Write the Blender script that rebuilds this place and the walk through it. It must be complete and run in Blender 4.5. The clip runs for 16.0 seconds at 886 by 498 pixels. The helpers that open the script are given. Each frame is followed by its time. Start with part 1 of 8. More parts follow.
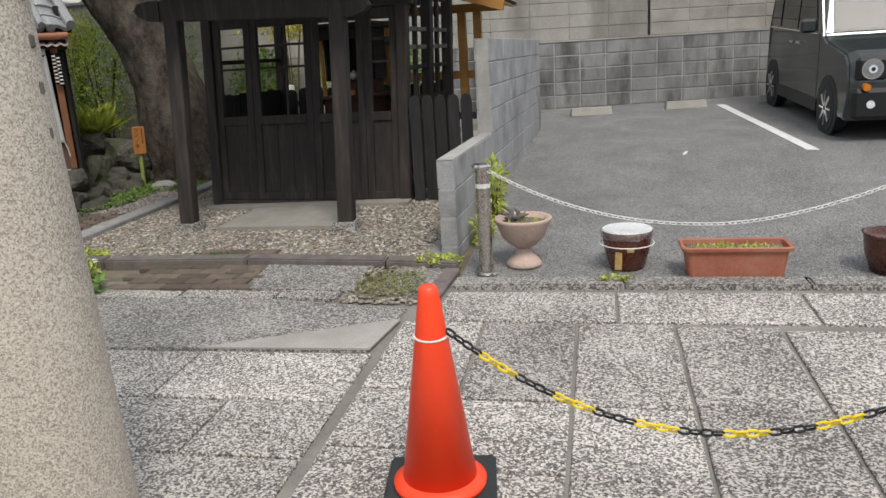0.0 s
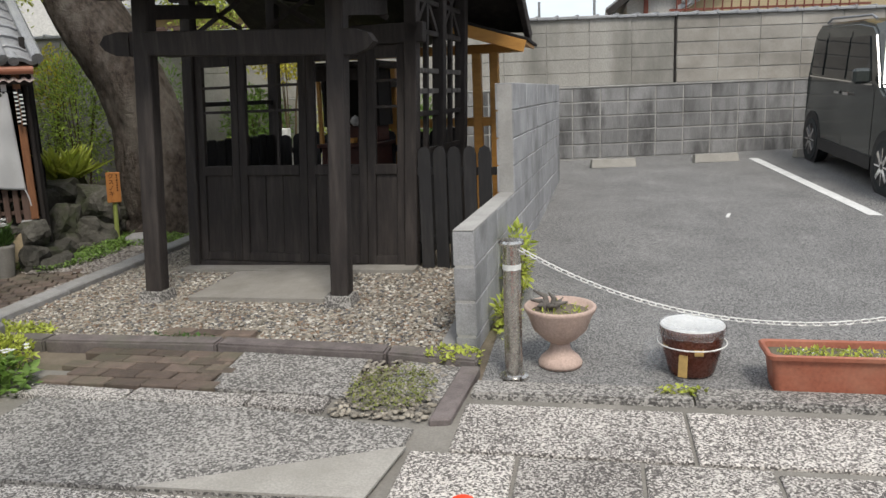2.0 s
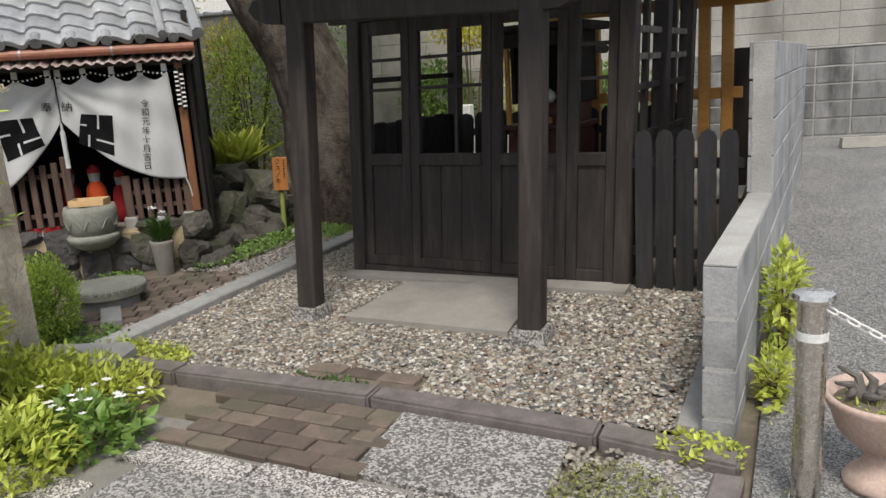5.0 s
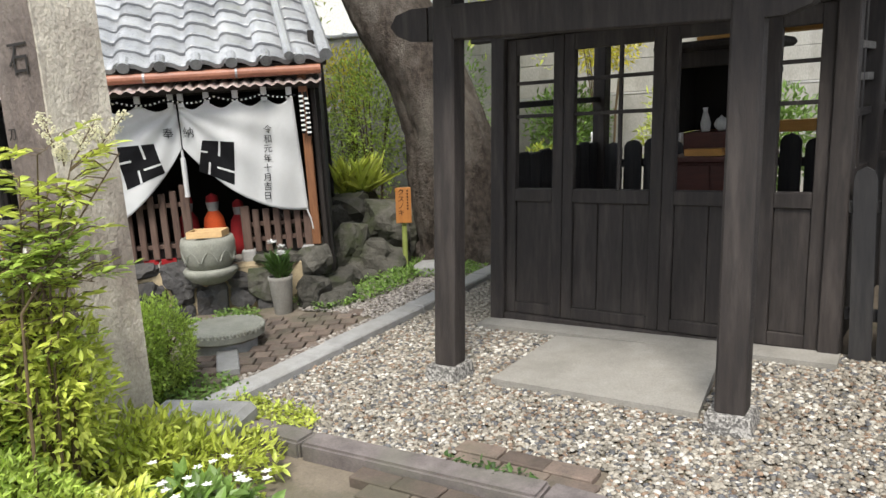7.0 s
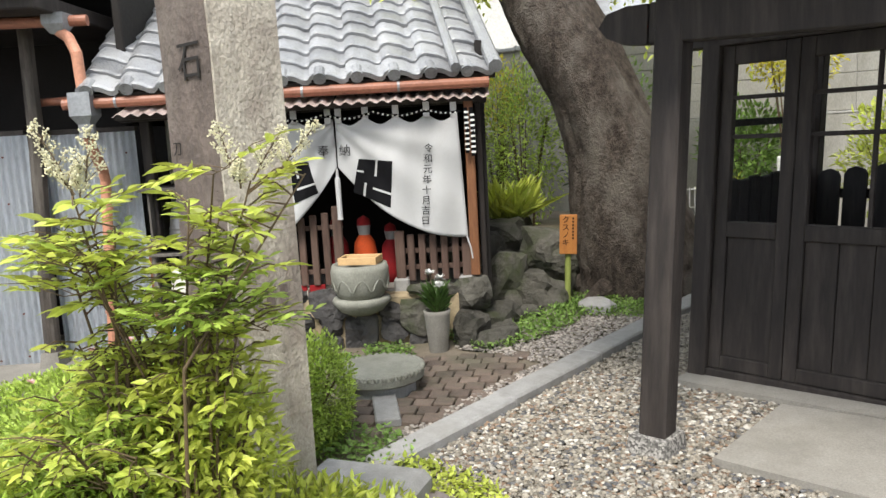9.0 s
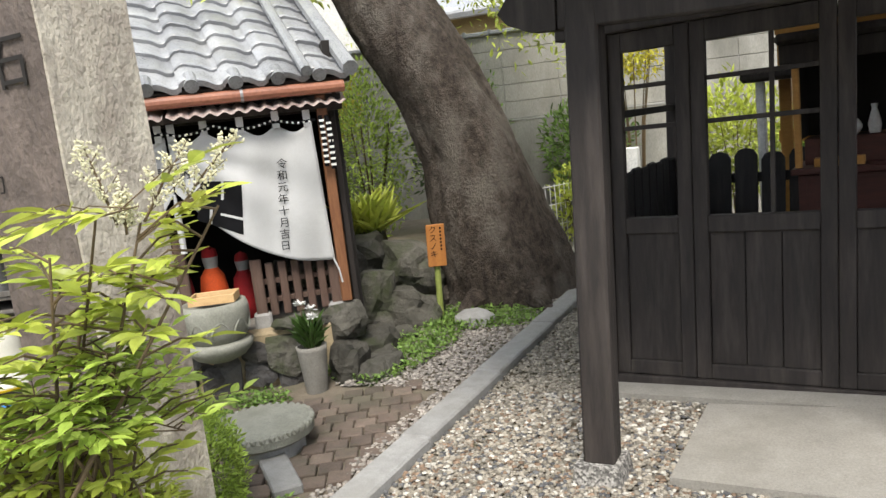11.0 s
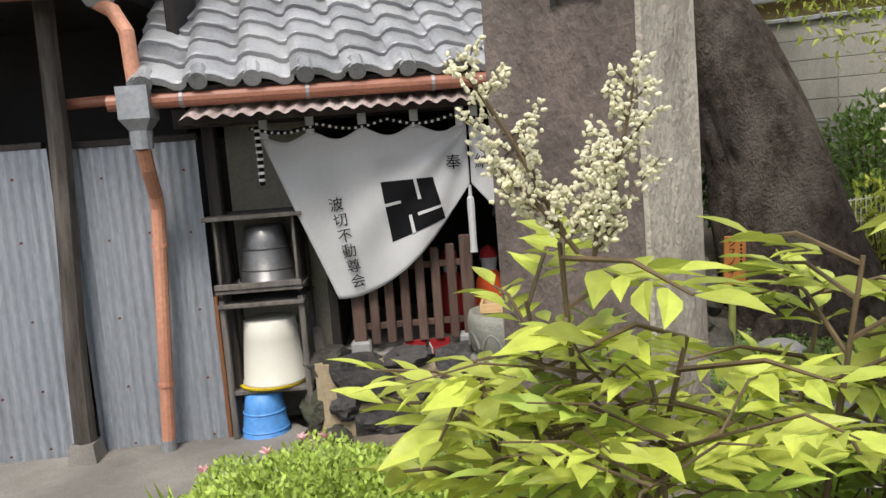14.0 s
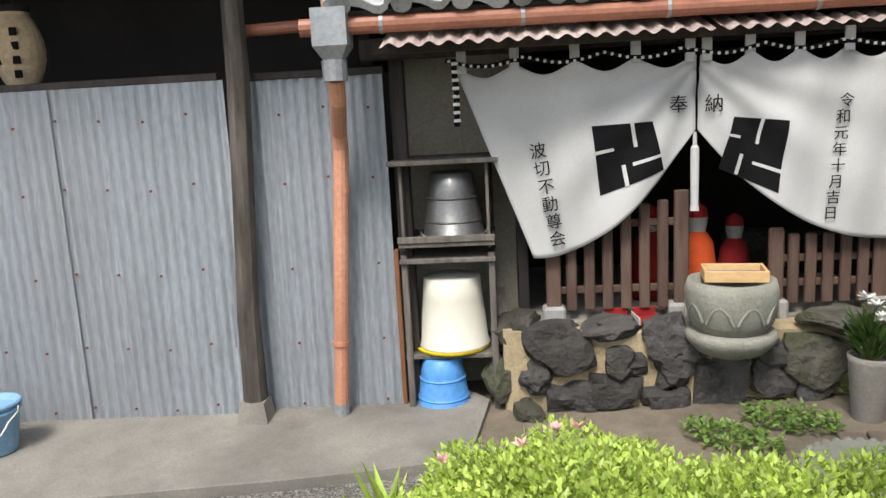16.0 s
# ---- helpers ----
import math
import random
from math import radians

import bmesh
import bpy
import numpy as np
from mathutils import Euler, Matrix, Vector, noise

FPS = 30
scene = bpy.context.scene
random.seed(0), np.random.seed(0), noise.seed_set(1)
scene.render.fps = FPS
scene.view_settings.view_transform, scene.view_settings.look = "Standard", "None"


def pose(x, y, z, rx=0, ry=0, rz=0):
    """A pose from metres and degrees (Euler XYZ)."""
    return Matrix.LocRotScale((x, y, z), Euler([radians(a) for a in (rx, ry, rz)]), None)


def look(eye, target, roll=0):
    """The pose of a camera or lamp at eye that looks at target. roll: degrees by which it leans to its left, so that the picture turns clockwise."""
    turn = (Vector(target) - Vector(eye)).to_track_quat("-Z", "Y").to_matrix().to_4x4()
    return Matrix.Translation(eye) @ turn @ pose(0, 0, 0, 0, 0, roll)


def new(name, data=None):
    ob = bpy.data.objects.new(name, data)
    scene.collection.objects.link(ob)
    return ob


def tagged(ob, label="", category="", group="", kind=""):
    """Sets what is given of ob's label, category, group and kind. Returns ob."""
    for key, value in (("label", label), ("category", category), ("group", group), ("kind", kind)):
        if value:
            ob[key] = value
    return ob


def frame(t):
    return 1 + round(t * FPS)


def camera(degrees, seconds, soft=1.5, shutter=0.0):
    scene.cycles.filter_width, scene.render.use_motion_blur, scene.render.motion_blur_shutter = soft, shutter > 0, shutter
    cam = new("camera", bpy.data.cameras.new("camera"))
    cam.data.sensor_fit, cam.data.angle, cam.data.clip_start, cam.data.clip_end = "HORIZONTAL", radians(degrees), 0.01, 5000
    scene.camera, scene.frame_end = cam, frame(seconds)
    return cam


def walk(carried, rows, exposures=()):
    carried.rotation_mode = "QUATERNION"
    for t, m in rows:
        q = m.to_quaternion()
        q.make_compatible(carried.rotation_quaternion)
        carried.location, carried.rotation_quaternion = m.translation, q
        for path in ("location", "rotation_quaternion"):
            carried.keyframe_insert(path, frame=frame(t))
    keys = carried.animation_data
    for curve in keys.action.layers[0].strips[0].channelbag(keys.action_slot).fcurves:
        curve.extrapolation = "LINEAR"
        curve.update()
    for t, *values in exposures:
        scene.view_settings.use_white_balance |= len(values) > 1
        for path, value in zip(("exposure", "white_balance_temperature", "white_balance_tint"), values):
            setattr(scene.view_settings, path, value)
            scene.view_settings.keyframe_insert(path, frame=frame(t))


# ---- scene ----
cam = camera(60.0, 16.0)
METRES, EYE, TILT, LEAN, TURN = 6.7, 1.5, 0.0, 2.3, 11.2
ROWS = [
    (0.0, 0.0, 0.0, 0.0, -0.27, -14.32, 1.05),
    (0.5, -0.0028, 0.044, -0.0039, 2.24, -9.36, -0.44),
    (1.0, -0.001, 0.0851, 0.0021, 2.92, -6.81, -8.14),
    (1.5, -0.0149, 0.1193, 0.0085, 2.01, -7.28, -4.28),
    (2.0, -0.0132, 0.1522, 0.0043, -0.03, -11.35, -0.07),
    (2.5, -0.0088, 0.1902, 0.0048, -0.19, -11.22, 0.62),
    (3.0, -0.0176, 0.219, 0.0052, 3.61, -11.87, 1.68),
    (3.5, -0.0382, 0.2506, 0.0068, 3.42, -11.31, 1.92),
    (4.0, -0.0424, 0.2795, 0.0043, 7.71, -14.26, 2.69),
    (6.5, -0.0908, 0.4157, 0.002, 17.48, -11.01, 0.64),
    (7.0, -0.1211, 0.4241, 0.004, 20.58, -11.39, 1.52),
    (7.5, -0.1512, 0.4354, 0.0031, 23.82, -11.47, 2.08),
    (8.0, -0.1694, 0.4601, -0.0003, 30.44, -11.54, 2.33),
    (8.5, -0.1803, 0.4806, -0.0008, 28.94, -9.24, 1.33),
    (9.0, -0.2113, 0.4873, 0.0, 29.35, -9.63, 1.1),
    (9.5, -0.2369, 0.4962, 0.0024, 23.37, -10.5, 4.34),
    (10.0, -0.2529, 0.5218, 0.0014, 16.54, -10.44, 7.25),
    (12.5, -0.3695, 0.5504, -0.0043, 14.34, -8.49, 1.73),
    (13.0, -0.402, 0.5439, -0.0033, 16.91, -8.47, 2.27),
    (13.5, -0.4326, 0.5599, -0.0084, 23.4, -9.0, 2.53),
    (14.0, -0.4604, 0.5759, -0.0099, 25.37, -8.41, 2.15),
    (14.5, -0.4952, 0.5691, -0.0094, 29.48, -11.98, 3.82),
    (15.0, -0.5263, 0.5643, -0.0147, 35.36, -12.21, 3.15),
    (15.5, -0.5506, 0.5865, -0.0171, 36.33, -12.58, 3.2),
    (16.0, -0.57, 0.5981, -0.0186, 31.92, -11.66, 1.09),
]
walk(cam, [(t, pose(0, 0, EYE, TILT, LEAN, TURN) @ pose(METRES * x, METRES * y, METRES * z, 90 + pitch, roll, yaw)) for t, x, y, z, yaw, pitch, roll in ROWS],
     [(0.0, 0.30, 6650, 10), (0.5, 0.25, 6650, 10), (1.0, -0.15, 6600, 9), (1.5, 0.08, 6600, 10), (2.0, 0.38, 6650, 10), (3.0, 0.42, 6650, 10), (4.0, 0.50, 6700, 11), (6.5, 0.90, 6650, 9), (7.0, 1.14, 6600, 9), (9.0, 1.14, 6650, 9), (10.0, 1.12, 6750, 9), (12.5, 1.22, 6650, 10), (13.5, 1.04, 6650, 11), (14.0, 0.75, 6700, 12), (14.5, 0.84, 6700, 9), (15.5, 0.98, 6700, 10), (16.0, 1.06, 6700, 10)])

# ---- world and light ----
world = bpy.data.worlds.new("sky")
scene.world = world
world.use_nodes = True
wn, wl = world.node_tree.nodes, world.node_tree.links
bg = wn["Background"]
sky = wn.new("ShaderNodeTexSky")
sky.sky_type, sky.sun_disc = "NISHITA", False
sky.sun_elevation, sky.sun_rotation = radians(55), radians(153)
dim = wn.new("ShaderNodeMix"); dim.data_type = "RGBA"; dim.blend_type = "MULTIPLY"; dim.inputs[0].default_value = 1.0
dim.inputs[7].default_value = (0.11, 0.11, 0.11, 1)
wl.new(sky.outputs[0], dim.inputs[6])
cloud = wn.new("ShaderNodeTexNoise"); cloud.inputs["Scale"].default_value = 3.2; cloud.inputs["Detail"].default_value = 5
wtc = wn.new("ShaderNodeTexCoord"); wmap = wn.new("ShaderNodeMapping"); wmap.inputs["Scale"].default_value = (1, 1, 3)
wl.new(wtc.outputs["Generated"], wmap.inputs[0]); wl.new(wmap.outputs[0], cloud.inputs["Vector"])
ramp = wn.new("ShaderNodeValToRGB")
ramp.color_ramp.elements[0].position, ramp.color_ramp.elements[1].position = 0.36, 0.60
ramp.color_ramp.elements[0].color, ramp.color_ramp.elements[1].color = (0.40,) * 3 + (1,), (1, 1, 1, 1)
wl.new(cloud.outputs[0], ramp.inputs[0])
cmix = wn.new("ShaderNodeMix"); cmix.data_type = "RGBA"
cmix.inputs[7].default_value = (0.88, 0.93, 1.0, 1)
wl.new(ramp.outputs[0], cmix.inputs[0]); wl.new(dim.outputs[2], cmix.inputs[6])
wl.new(cmix.outputs[2], bg.inputs[0])
bg.inputs[1].default_value = 1.0
sun = new("sun", bpy.data.lights.new("sun", "SUN"))
sun.data.energy, sun.data.angle, sun.data.color = 2.3, radians(18), (1.0, 0.96, 0.90)
sun.matrix_world = look((2.5, -5.0, 8.0), (0, 0, 0))

# ---- materials ----
def mat(name, c1, c2=None, scale=8.0, rough=0.8, bump=0.15, fine=60.0, stain=None, stain_scale=1.3, stain_amt=0.5,
        metal=0.0, rnd=0.0, island=0.0, stretch=(1, 1, 1), spec=0.4, local=False, trans=0.0, depth=0.012):
    """Two-scale noise between c1 and c2, stains, grain, bump; rnd or island vary the brightness piece by piece."""
    m = bpy.data.materials.new(name); m.use_nodes = True
    n, l = m.node_tree.nodes, m.node_tree.links
    p = n["Principled BSDF"]
    if local:
        vec = n.new("ShaderNodeTexCoord").outputs["Object"]
    else:
        vec = n.new("ShaderNodeNewGeometry").outputs["Position"]
    mp = n.new("ShaderNodeMapping"); mp.inputs["Scale"].default_value = stretch; l.new(vec, mp.inputs[0])
    def nz(sc, det=6.0):
        t = n.new("ShaderNodeTexNoise"); t.inputs["Scale"].default_value = sc; t.inputs["Detail"].default_value = det
        t.inputs["Roughness"].default_value = 0.62
        l.new(mp.outputs[0], t.inputs["Vector"]); return t.outputs[0]
    def ramp_(src, a, b):
        r = n.new("ShaderNodeMapRange"); r.inputs[1].default_value, r.inputs[2].default_value = a, b
        l.new(src, r.inputs[0]); return r.outputs[0]
    def mix_(fac, a, b, mode="MIX"):
        x = n.new("ShaderNodeMix"); x.data_type, x.blend_type = "RGBA", mode
        for sock, v in ((x.inputs[0], fac), (x.inputs[6], a), (x.inputs[7], b)):
            if isinstance(v, (int, float)): sock.default_value = v
            elif isinstance(v, tuple): sock.default_value = (*v[:3], 1)
            else: l.new(v, sock)
        return x.outputs[2]
    c2 = c2 or tuple(v * 0.7 for v in c1)
    col = mix_(ramp_(nz(scale), 0.3, 0.7), c1, c2)
    grain = ramp_(nz(fine, 3.0), 0.25, 0.75)
    lo = n.new("ShaderNodeMapRange"); lo.inputs[3].default_value, lo.inputs[4].default_value = 0.78, 1.18; l.new(grain, lo.inputs[0])
    g3 = n.new("ShaderNodeCombineColor")
    for i in range(3): l.new(lo.outputs[0], g3.inputs[i])
    col = mix_(1.0, col, g3.outputs[0], "MULTIPLY")
    if stain:
        s = ramp_(nz(stain_scale, 7.0), 0.48, 0.66)
        sm = n.new("ShaderNodeMath"); sm.operation = "MULTIPLY"; sm.inputs[1].default_value = stain_amt; l.new(s, sm.inputs[0])
        col = mix_(sm.outputs[0], col, stain)
    if rnd or island:
        src = n.new("ShaderNodeObjectInfo").outputs["Random"] if rnd else n.new("ShaderNodeNewGeometry").outputs["Random Per Island"]
        k = rnd or island
        r = n.new("ShaderNodeMapRange"); r.inputs[3].default_value, r.inputs[4].default_value = 1 - k, 1 + k; l.new(src, r.inputs[0])
        h = n.new("ShaderNodeHueSaturation"); l.new(r.outputs[0], h.inputs["Value"]); l.new(col, h.inputs["Color"])
        col = h.outputs[0]
    l.new(col, p.inputs["Base Color"])
    rr = n.new("ShaderNodeMapRange"); rr.inputs[3].default_value, rr.inputs[4].default_value = max(rough - 0.1, 0.03), min(rough + 0.1, 1)
    l.new(grain, rr.inputs[0]); l.new(rr.outputs[0], p.inputs["Roughness"])
    p.inputs["Metallic"].default_value, p.inputs["Specular IOR Level"].default_value = metal, spec
    if bump:
        b = n.new("ShaderNodeBump"); b.inputs["Strength"].default_value, b.inputs["Distance"].default_value = min(bump, 1), depth
        l.new(nz((scale + fine) / 2, 8.0), b.inputs["Height"]); l.new(b.outputs[0], p.inputs["Normal"])
    if trans:
        t = n.new("ShaderNodeBsdfTranslucent"); l.new(col, t.inputs[0])
        ms = n.new("ShaderNodeMixShader"); ms.inputs[0].default_value = trans
        l.new(p.outputs[0], ms.inputs[1]); l.new(t.outputs[0], ms.inputs[2]); l.new(ms.outputs[0], n["Material Output"].inputs[0])
    return m

def speckle(name, dark, light, base, cell=0.03, bump=0.4, rnd=0.0, rough=0.85, blotch=1.1, depth=0.006):
    """Exposed aggregate: stones of many tones set in cement."""
    m = bpy.data.materials.new(name); m.use_nodes = True
    n, l = m.node_tree.nodes, m.node_tree.links
    p = n["Principled BSDF"]; geo = n.new("ShaderNodeNewGeometry")
    v = n.new("ShaderNodeTexVoronoi"); v.inputs["Scale"].default_value = 1 / cell; l.new(geo.outputs["Position"], v.inputs["Vector"])
    big = n.new("ShaderNodeTexNoise"); big.inputs["Scale"].default_value = 2.2; big.inputs["Detail"].default_value = 8; l.new(geo.outputs["Position"], big.inputs["Vector"])
    sep = n.new("ShaderNodeSeparateColor"); l.new(v.outputs["Color"], sep.inputs[0])
    add = n.new("ShaderNodeMath"); add.operation = "ADD"; l.new(sep.outputs[0], add.inputs[0])
    mul = n.new("ShaderNodeMath"); mul.operation = "MULTIPLY_ADD"; mul.inputs[1].default_value, mul.inputs[2].default_value = blotch, -blotch / 2; l.new(big.outputs[0], mul.inputs[0])
    l.new(mul.outputs[0], add.inputs[1])
    r = n.new("ShaderNodeValToRGB"); e = r.color_ramp.elements
    e[0].position, e[0].color = 0.18, (*dark, 1)
    e[1].position, e[1].color = 0.80, (*light, 1)
    k = e.new(0.42); k.color = (*base, 1)
    l.new(add.outputs[0], r.inputs[0])
    fine = n.new("ShaderNodeTexNoise"); fine.inputs["Scale"].default_value = 130; l.new(geo.outputs["Position"], fine.inputs["Vector"])
    mx = n.new("ShaderNodeMix"); mx.data_type, mx.blend_type = "RGBA", "OVERLAY"; mx.inputs[0].default_value = 0.45
    l.new(r.outputs[0], mx.inputs[6]); l.new(fine.outputs[0], mx.inputs[7])
    col = mx.outputs[2]
    if rnd:
        o = n.new("ShaderNodeObjectInfo"); q = n.new("ShaderNodeMapRange"); q.inputs[3].default_value, q.inputs[4].default_value = 1 - rnd, 1 + rnd
        l.new(o.outputs["Random"], q.inputs[0]); h = n.new("ShaderNodeHueSaturation"); l.new(q.outputs[0], h.inputs["Value"]); l.new(col, h.inputs["Color"]); col = h.outputs[0]
    l.new(col, p.inputs["Base Color"]); p.inputs["Roughness"].default_value = rough
    b = n.new("ShaderNodeBump"); b.inputs["Strength"].default_value, b.inputs["Distance"].default_value = bump, depth
    l.new(v.outputs["Distance"], b.inputs["Height"]); l.new(b.outputs[0], p.inputs["Normal"])
    return m

ASPHALT = speckle("asphalt", (0.080, 0.079, 0.078), (0.27, 0.265, 0.255), (0.128, 0.126, 0.123), 0.0065, 0.6, 0.0, 0.92, 0.7)
SOIL = mat("soil", (0.20, 0.165, 0.125), (0.12, 0.098, 0.075), 6, 0.95, 0.6, 80, (0.10, 0.115, 0.05), 1.5, 0.45)
PAVING = speckle("washed_aggregate_paving", (0.085, 0.077, 0.070), (0.56, 0.525, 0.48), (0.180, 0.165, 0.152), 0.0075, 0.6, 0.18, 0.85, 0.7)
CONCRETE = mat("old_concrete", (0.255, 0.24, 0.212), (0.175, 0.163, 0.143), 3.5, 0.92, 0.4, 90, (0.085, 0.08, 0.07), 0.9, 0.65)
PALE_CONCRETE = mat("pale_concrete", (0.37, 0.352, 0.318), (0.30, 0.285, 0.255), 4.0, 0.9, 0.3, 100, (0.20, 0.19, 0.16), 1.6, 0.5)
DARK_CONCRETE = speckle("rough_dark_concrete", (0.085, 0.080, 0.074), (0.37, 0.352, 0.325), (0.155, 0.147, 0.136), 0.0095, 0.5, 0.0, 0.9, 0.6)
DARK_GROUND = speckle("dark_trodden_ground", (0.055, 0.052, 0.047), (0.21, 0.20, 0.18), (0.098, 0.092, 0.082), 0.008, 0.5, 0.0, 0.92, 0.9)
KERB = mat("weathered_kerb_stone", (0.185, 0.158, 0.150), (0.098, 0.083, 0.079), 9, 0.9, 0.45, 120, (0.10, 0.11, 0.07), 2.0, 0.45, rnd=0.12)
GRANITE = mat("grey_granite", (0.31, 0.305, 0.296), (0.225, 0.22, 0.212), 14, 0.85, 0.3, 160, (0.22, 0.21, 0.19), 1.6, 0.5, rnd=0.08)
TORII_STONE = speckle("speckled_granite", (0.27, 0.238, 0.195), (0.52, 0.475, 0.405), (0.42, 0.378, 0.312), 0.0042, 0.3, 0.0, 0.85, 0.8)
BLOCK = mat("concrete_block", (0.34, 0.34, 0.342), (0.25, 0.25, 0.253), 4, 0.92, 0.4, 110, (0.15, 0.15, 0.146), 2.0, 0.65, rnd=0.10)
OLD_BLOCK = mat("blackened_concrete_block", (0.27, 0.267, 0.262), (0.155, 0.153, 0.15), 3.5, 0.95, 0.5, 90, (0.052, 0.050, 0.048), 2.0, 0.9, rnd=0.12, stretch=(1.4, 1.4, 0.35))
UPPER_BLOCK = mat("cement_rendered_wall", (0.35, 0.337, 0.305), (0.275, 0.262, 0.235), 2.5, 0.95, 0.3, 90, (0.13, 0.125, 0.108), 1.3, 0.7, rnd=0.05, stretch=(1, 1, 0.4))
BEIGE_BLOCK = mat("weathered_beige_block", (0.34, 0.32, 0.285), (0.26, 0.24, 0.21), 2.2, 0.95, 0.35, 90, (0.15, 0.14, 0.12), 1.1, 0.6, rnd=0.10)
JOINT = mat("pale_lime_joint", (0.40, 0.39, 0.365), (0.27, 0.262, 0.245), 5, 0.95, 0.3, 120, (0.19, 0.18, 0.165), 1.1, 0.6)
STEP_SLAB = mat("worn_concrete_slab", (0.30, 0.282, 0.25), (0.235, 0.22, 0.195), 5.0, 0.92, 0.4, 110, (0.16, 0.148, 0.125), 1.8, 0.55)
SHED_POST = mat("dark_cracked_post_wood", (0.095, 0.080, 0.068), (0.035, 0.029, 0.025), 4, 0.88, 0.8, 60, (0.20, 0.18, 0.155), 2.2, 0.45, stretch=(8, 8, 1))
MORTAR = mat("grey_mortar", (0.40, 0.39, 0.37), (0.30, 0.293, 0.277), 6, 0.95, 0.3, 120, (0.20, 0.19, 0.175), 1.0, 0.6)
DARK_WOOD = mat("dark_stained_wood", (0.036, 0.029, 0.026), (0.021, 0.018, 0.017), 5, 0.72, 0.35, 60, (0.075, 0.062, 0.055), 1.5, 0.5, stretch=(9, 9, 1), spec=0.3)
BLACK_WOOD = mat("black_stained_board", (0.022, 0.021, 0.021), (0.014, 0.013, 0.014), 5, 0.8, 0.35, 60, (0.05, 0.046, 0.043), 2.0, 0.4, stretch=(9, 9, 1), rnd=0.25)
RED_WOOD = mat("reddish_brown_wood", (0.085, 0.026, 0.018), (0.05, 0.017, 0.012), 5, 0.6, 0.2, 50, stretch=(2, 2, 8))
BROWN_WOOD = mat("weathered_brown_wood", (0.105, 0.062, 0.046), (0.06, 0.036, 0.028), 5, 0.75, 0.35, 60, (0.19, 0.13, 0.10), 2.0, 0.35, stretch=(8, 8, 1), rnd=0.15)
ORANGE_WOOD = mat("varnished_post_wood", (0.22, 0.095, 0.04), (0.14, 0.055, 0.024), 5, 0.6, 0.25, 50, stretch=(8, 8, 1))
GREY_WOOD = mat("grey_weathered_wood", (0.19, 0.172, 0.152), (0.085, 0.076, 0.068), 4, 0.85, 0.6, 60, (0.045, 0.04, 0.036), 1.6, 0.6, stretch=(8, 8, 1))
NEW_WOOD = mat("honey_coloured_new_wood", (0.50, 0.255, 0.062), (0.40, 0.19, 0.045), 4, 0.5, 0.15, 50, stretch=(2, 8, 8))
TILE = mat("silver_grey_roof_tile", (0.30, 0.305, 0.315), (0.16, 0.163, 0.17), 7, 0.32, 0.3, 90, (0.46, 0.46, 0.45), 3.5, 0.45, rnd=0.30, spec=0.65)
BRICK = mat("brown_paving_brick", (0.165, 0.122, 0.097), (0.098, 0.076, 0.062), 10, 0.92, 0.6, 90, (0.085, 0.088, 0.055), 3.0, 0.5, rnd=0.3)
PEBBLE = mat("river_pebble", (0.290, 0.262, 0.215), (0.205, 0.182, 0.148), 30, 0.75, 0.0, 200, island=0.5)
WHITE_PEBBLE = mat("whitish_pebble", (0.52, 0.495, 0.44), (0.40, 0.375, 0.33), 30, 0.7, 0.0, 200, island=0.3)
RUST_PEBBLE = mat("rust_brown_pebble", (0.225, 0.155, 0.105), (0.15, 0.105, 0.075), 30, 0.8, 0.0, 200, island=0.4)
DARK_PEBBLE = mat("slate_grey_pebble", (0.115, 0.115, 0.12), (0.075, 0.074, 0.075), 30, 0.75, 0.0, 200, island=0.4)
GREY_PEBBLE = mat("grey_brown_pebble", (0.32, 0.29, 0.255), (0.225, 0.20, 0.18), 30, 0.8, 0.0, 200, island=0.5)
BARK = mat("fissured_bark", (0.125, 0.100, 0.082), (0.034, 0.027, 0.022), 17, 0.97, 1.0, 85, (0.215, 0.19, 0.16), 2.6, 0.7, stretch=(1.2, 1.2, 0.8), depth=0.06, spec=0.15)
LEAF = mat("green_leaf", (0.205, 0.315, 0.070), (0.130, 0.225, 0.050), 7, 0.45, 0.0, 40, island=0.5, trans=0.35)
BRIGHT_LEAF = mat("bright_yellow_green_leaf", (0.55, 0.585, 0.110), (0.38, 0.46, 0.082), 5, 0.4, 0.0, 40, island=0.4, trans=0.4)
AZALEA_LEAF = mat("fresh_green_azalea_leaf", (0.45, 0.56, 0.115), (0.31, 0.43, 0.080), 6, 0.42, 0.0, 40, island=0.5, trans=0.42)
PINK_PETAL = mat("pale_pink_petal", (0.78, 0.42, 0.44), (0.80, 0.56, 0.55), 30, 0.7, 0.0, 60, island=0.1, trans=0.3)
YELLOW_LEAF = mat("yellow_leaf", (0.66, 0.55, 0.06), (0.45, 0.45, 0.05), 5, 0.5, 0.0, 40, island=0.35, trans=0.4)
DARK_LEAF = mat("dark_green_leaf", (0.07, 0.13, 0.028), (0.042, 0.085, 0.020), 6, 0.45, 0.0, 40, island=0.5, trans=0.25)
MOSS = mat("moss", (0.20, 0.215, 0.06), (0.13, 0.15, 0.045), 20, 0.95, 0.5, 80, island=0.4)
FLOWER = mat("cream_flower", (0.78, 0.75, 0.56), (0.68, 0.64, 0.42), 30, 0.6, 0.0, 60, island=0.15, trans=0.2)
STEM = mat("green_brown_stem", (0.13, 0.085, 0.045), (0.08, 0.06, 0.03), 20, 0.7, 0.1)
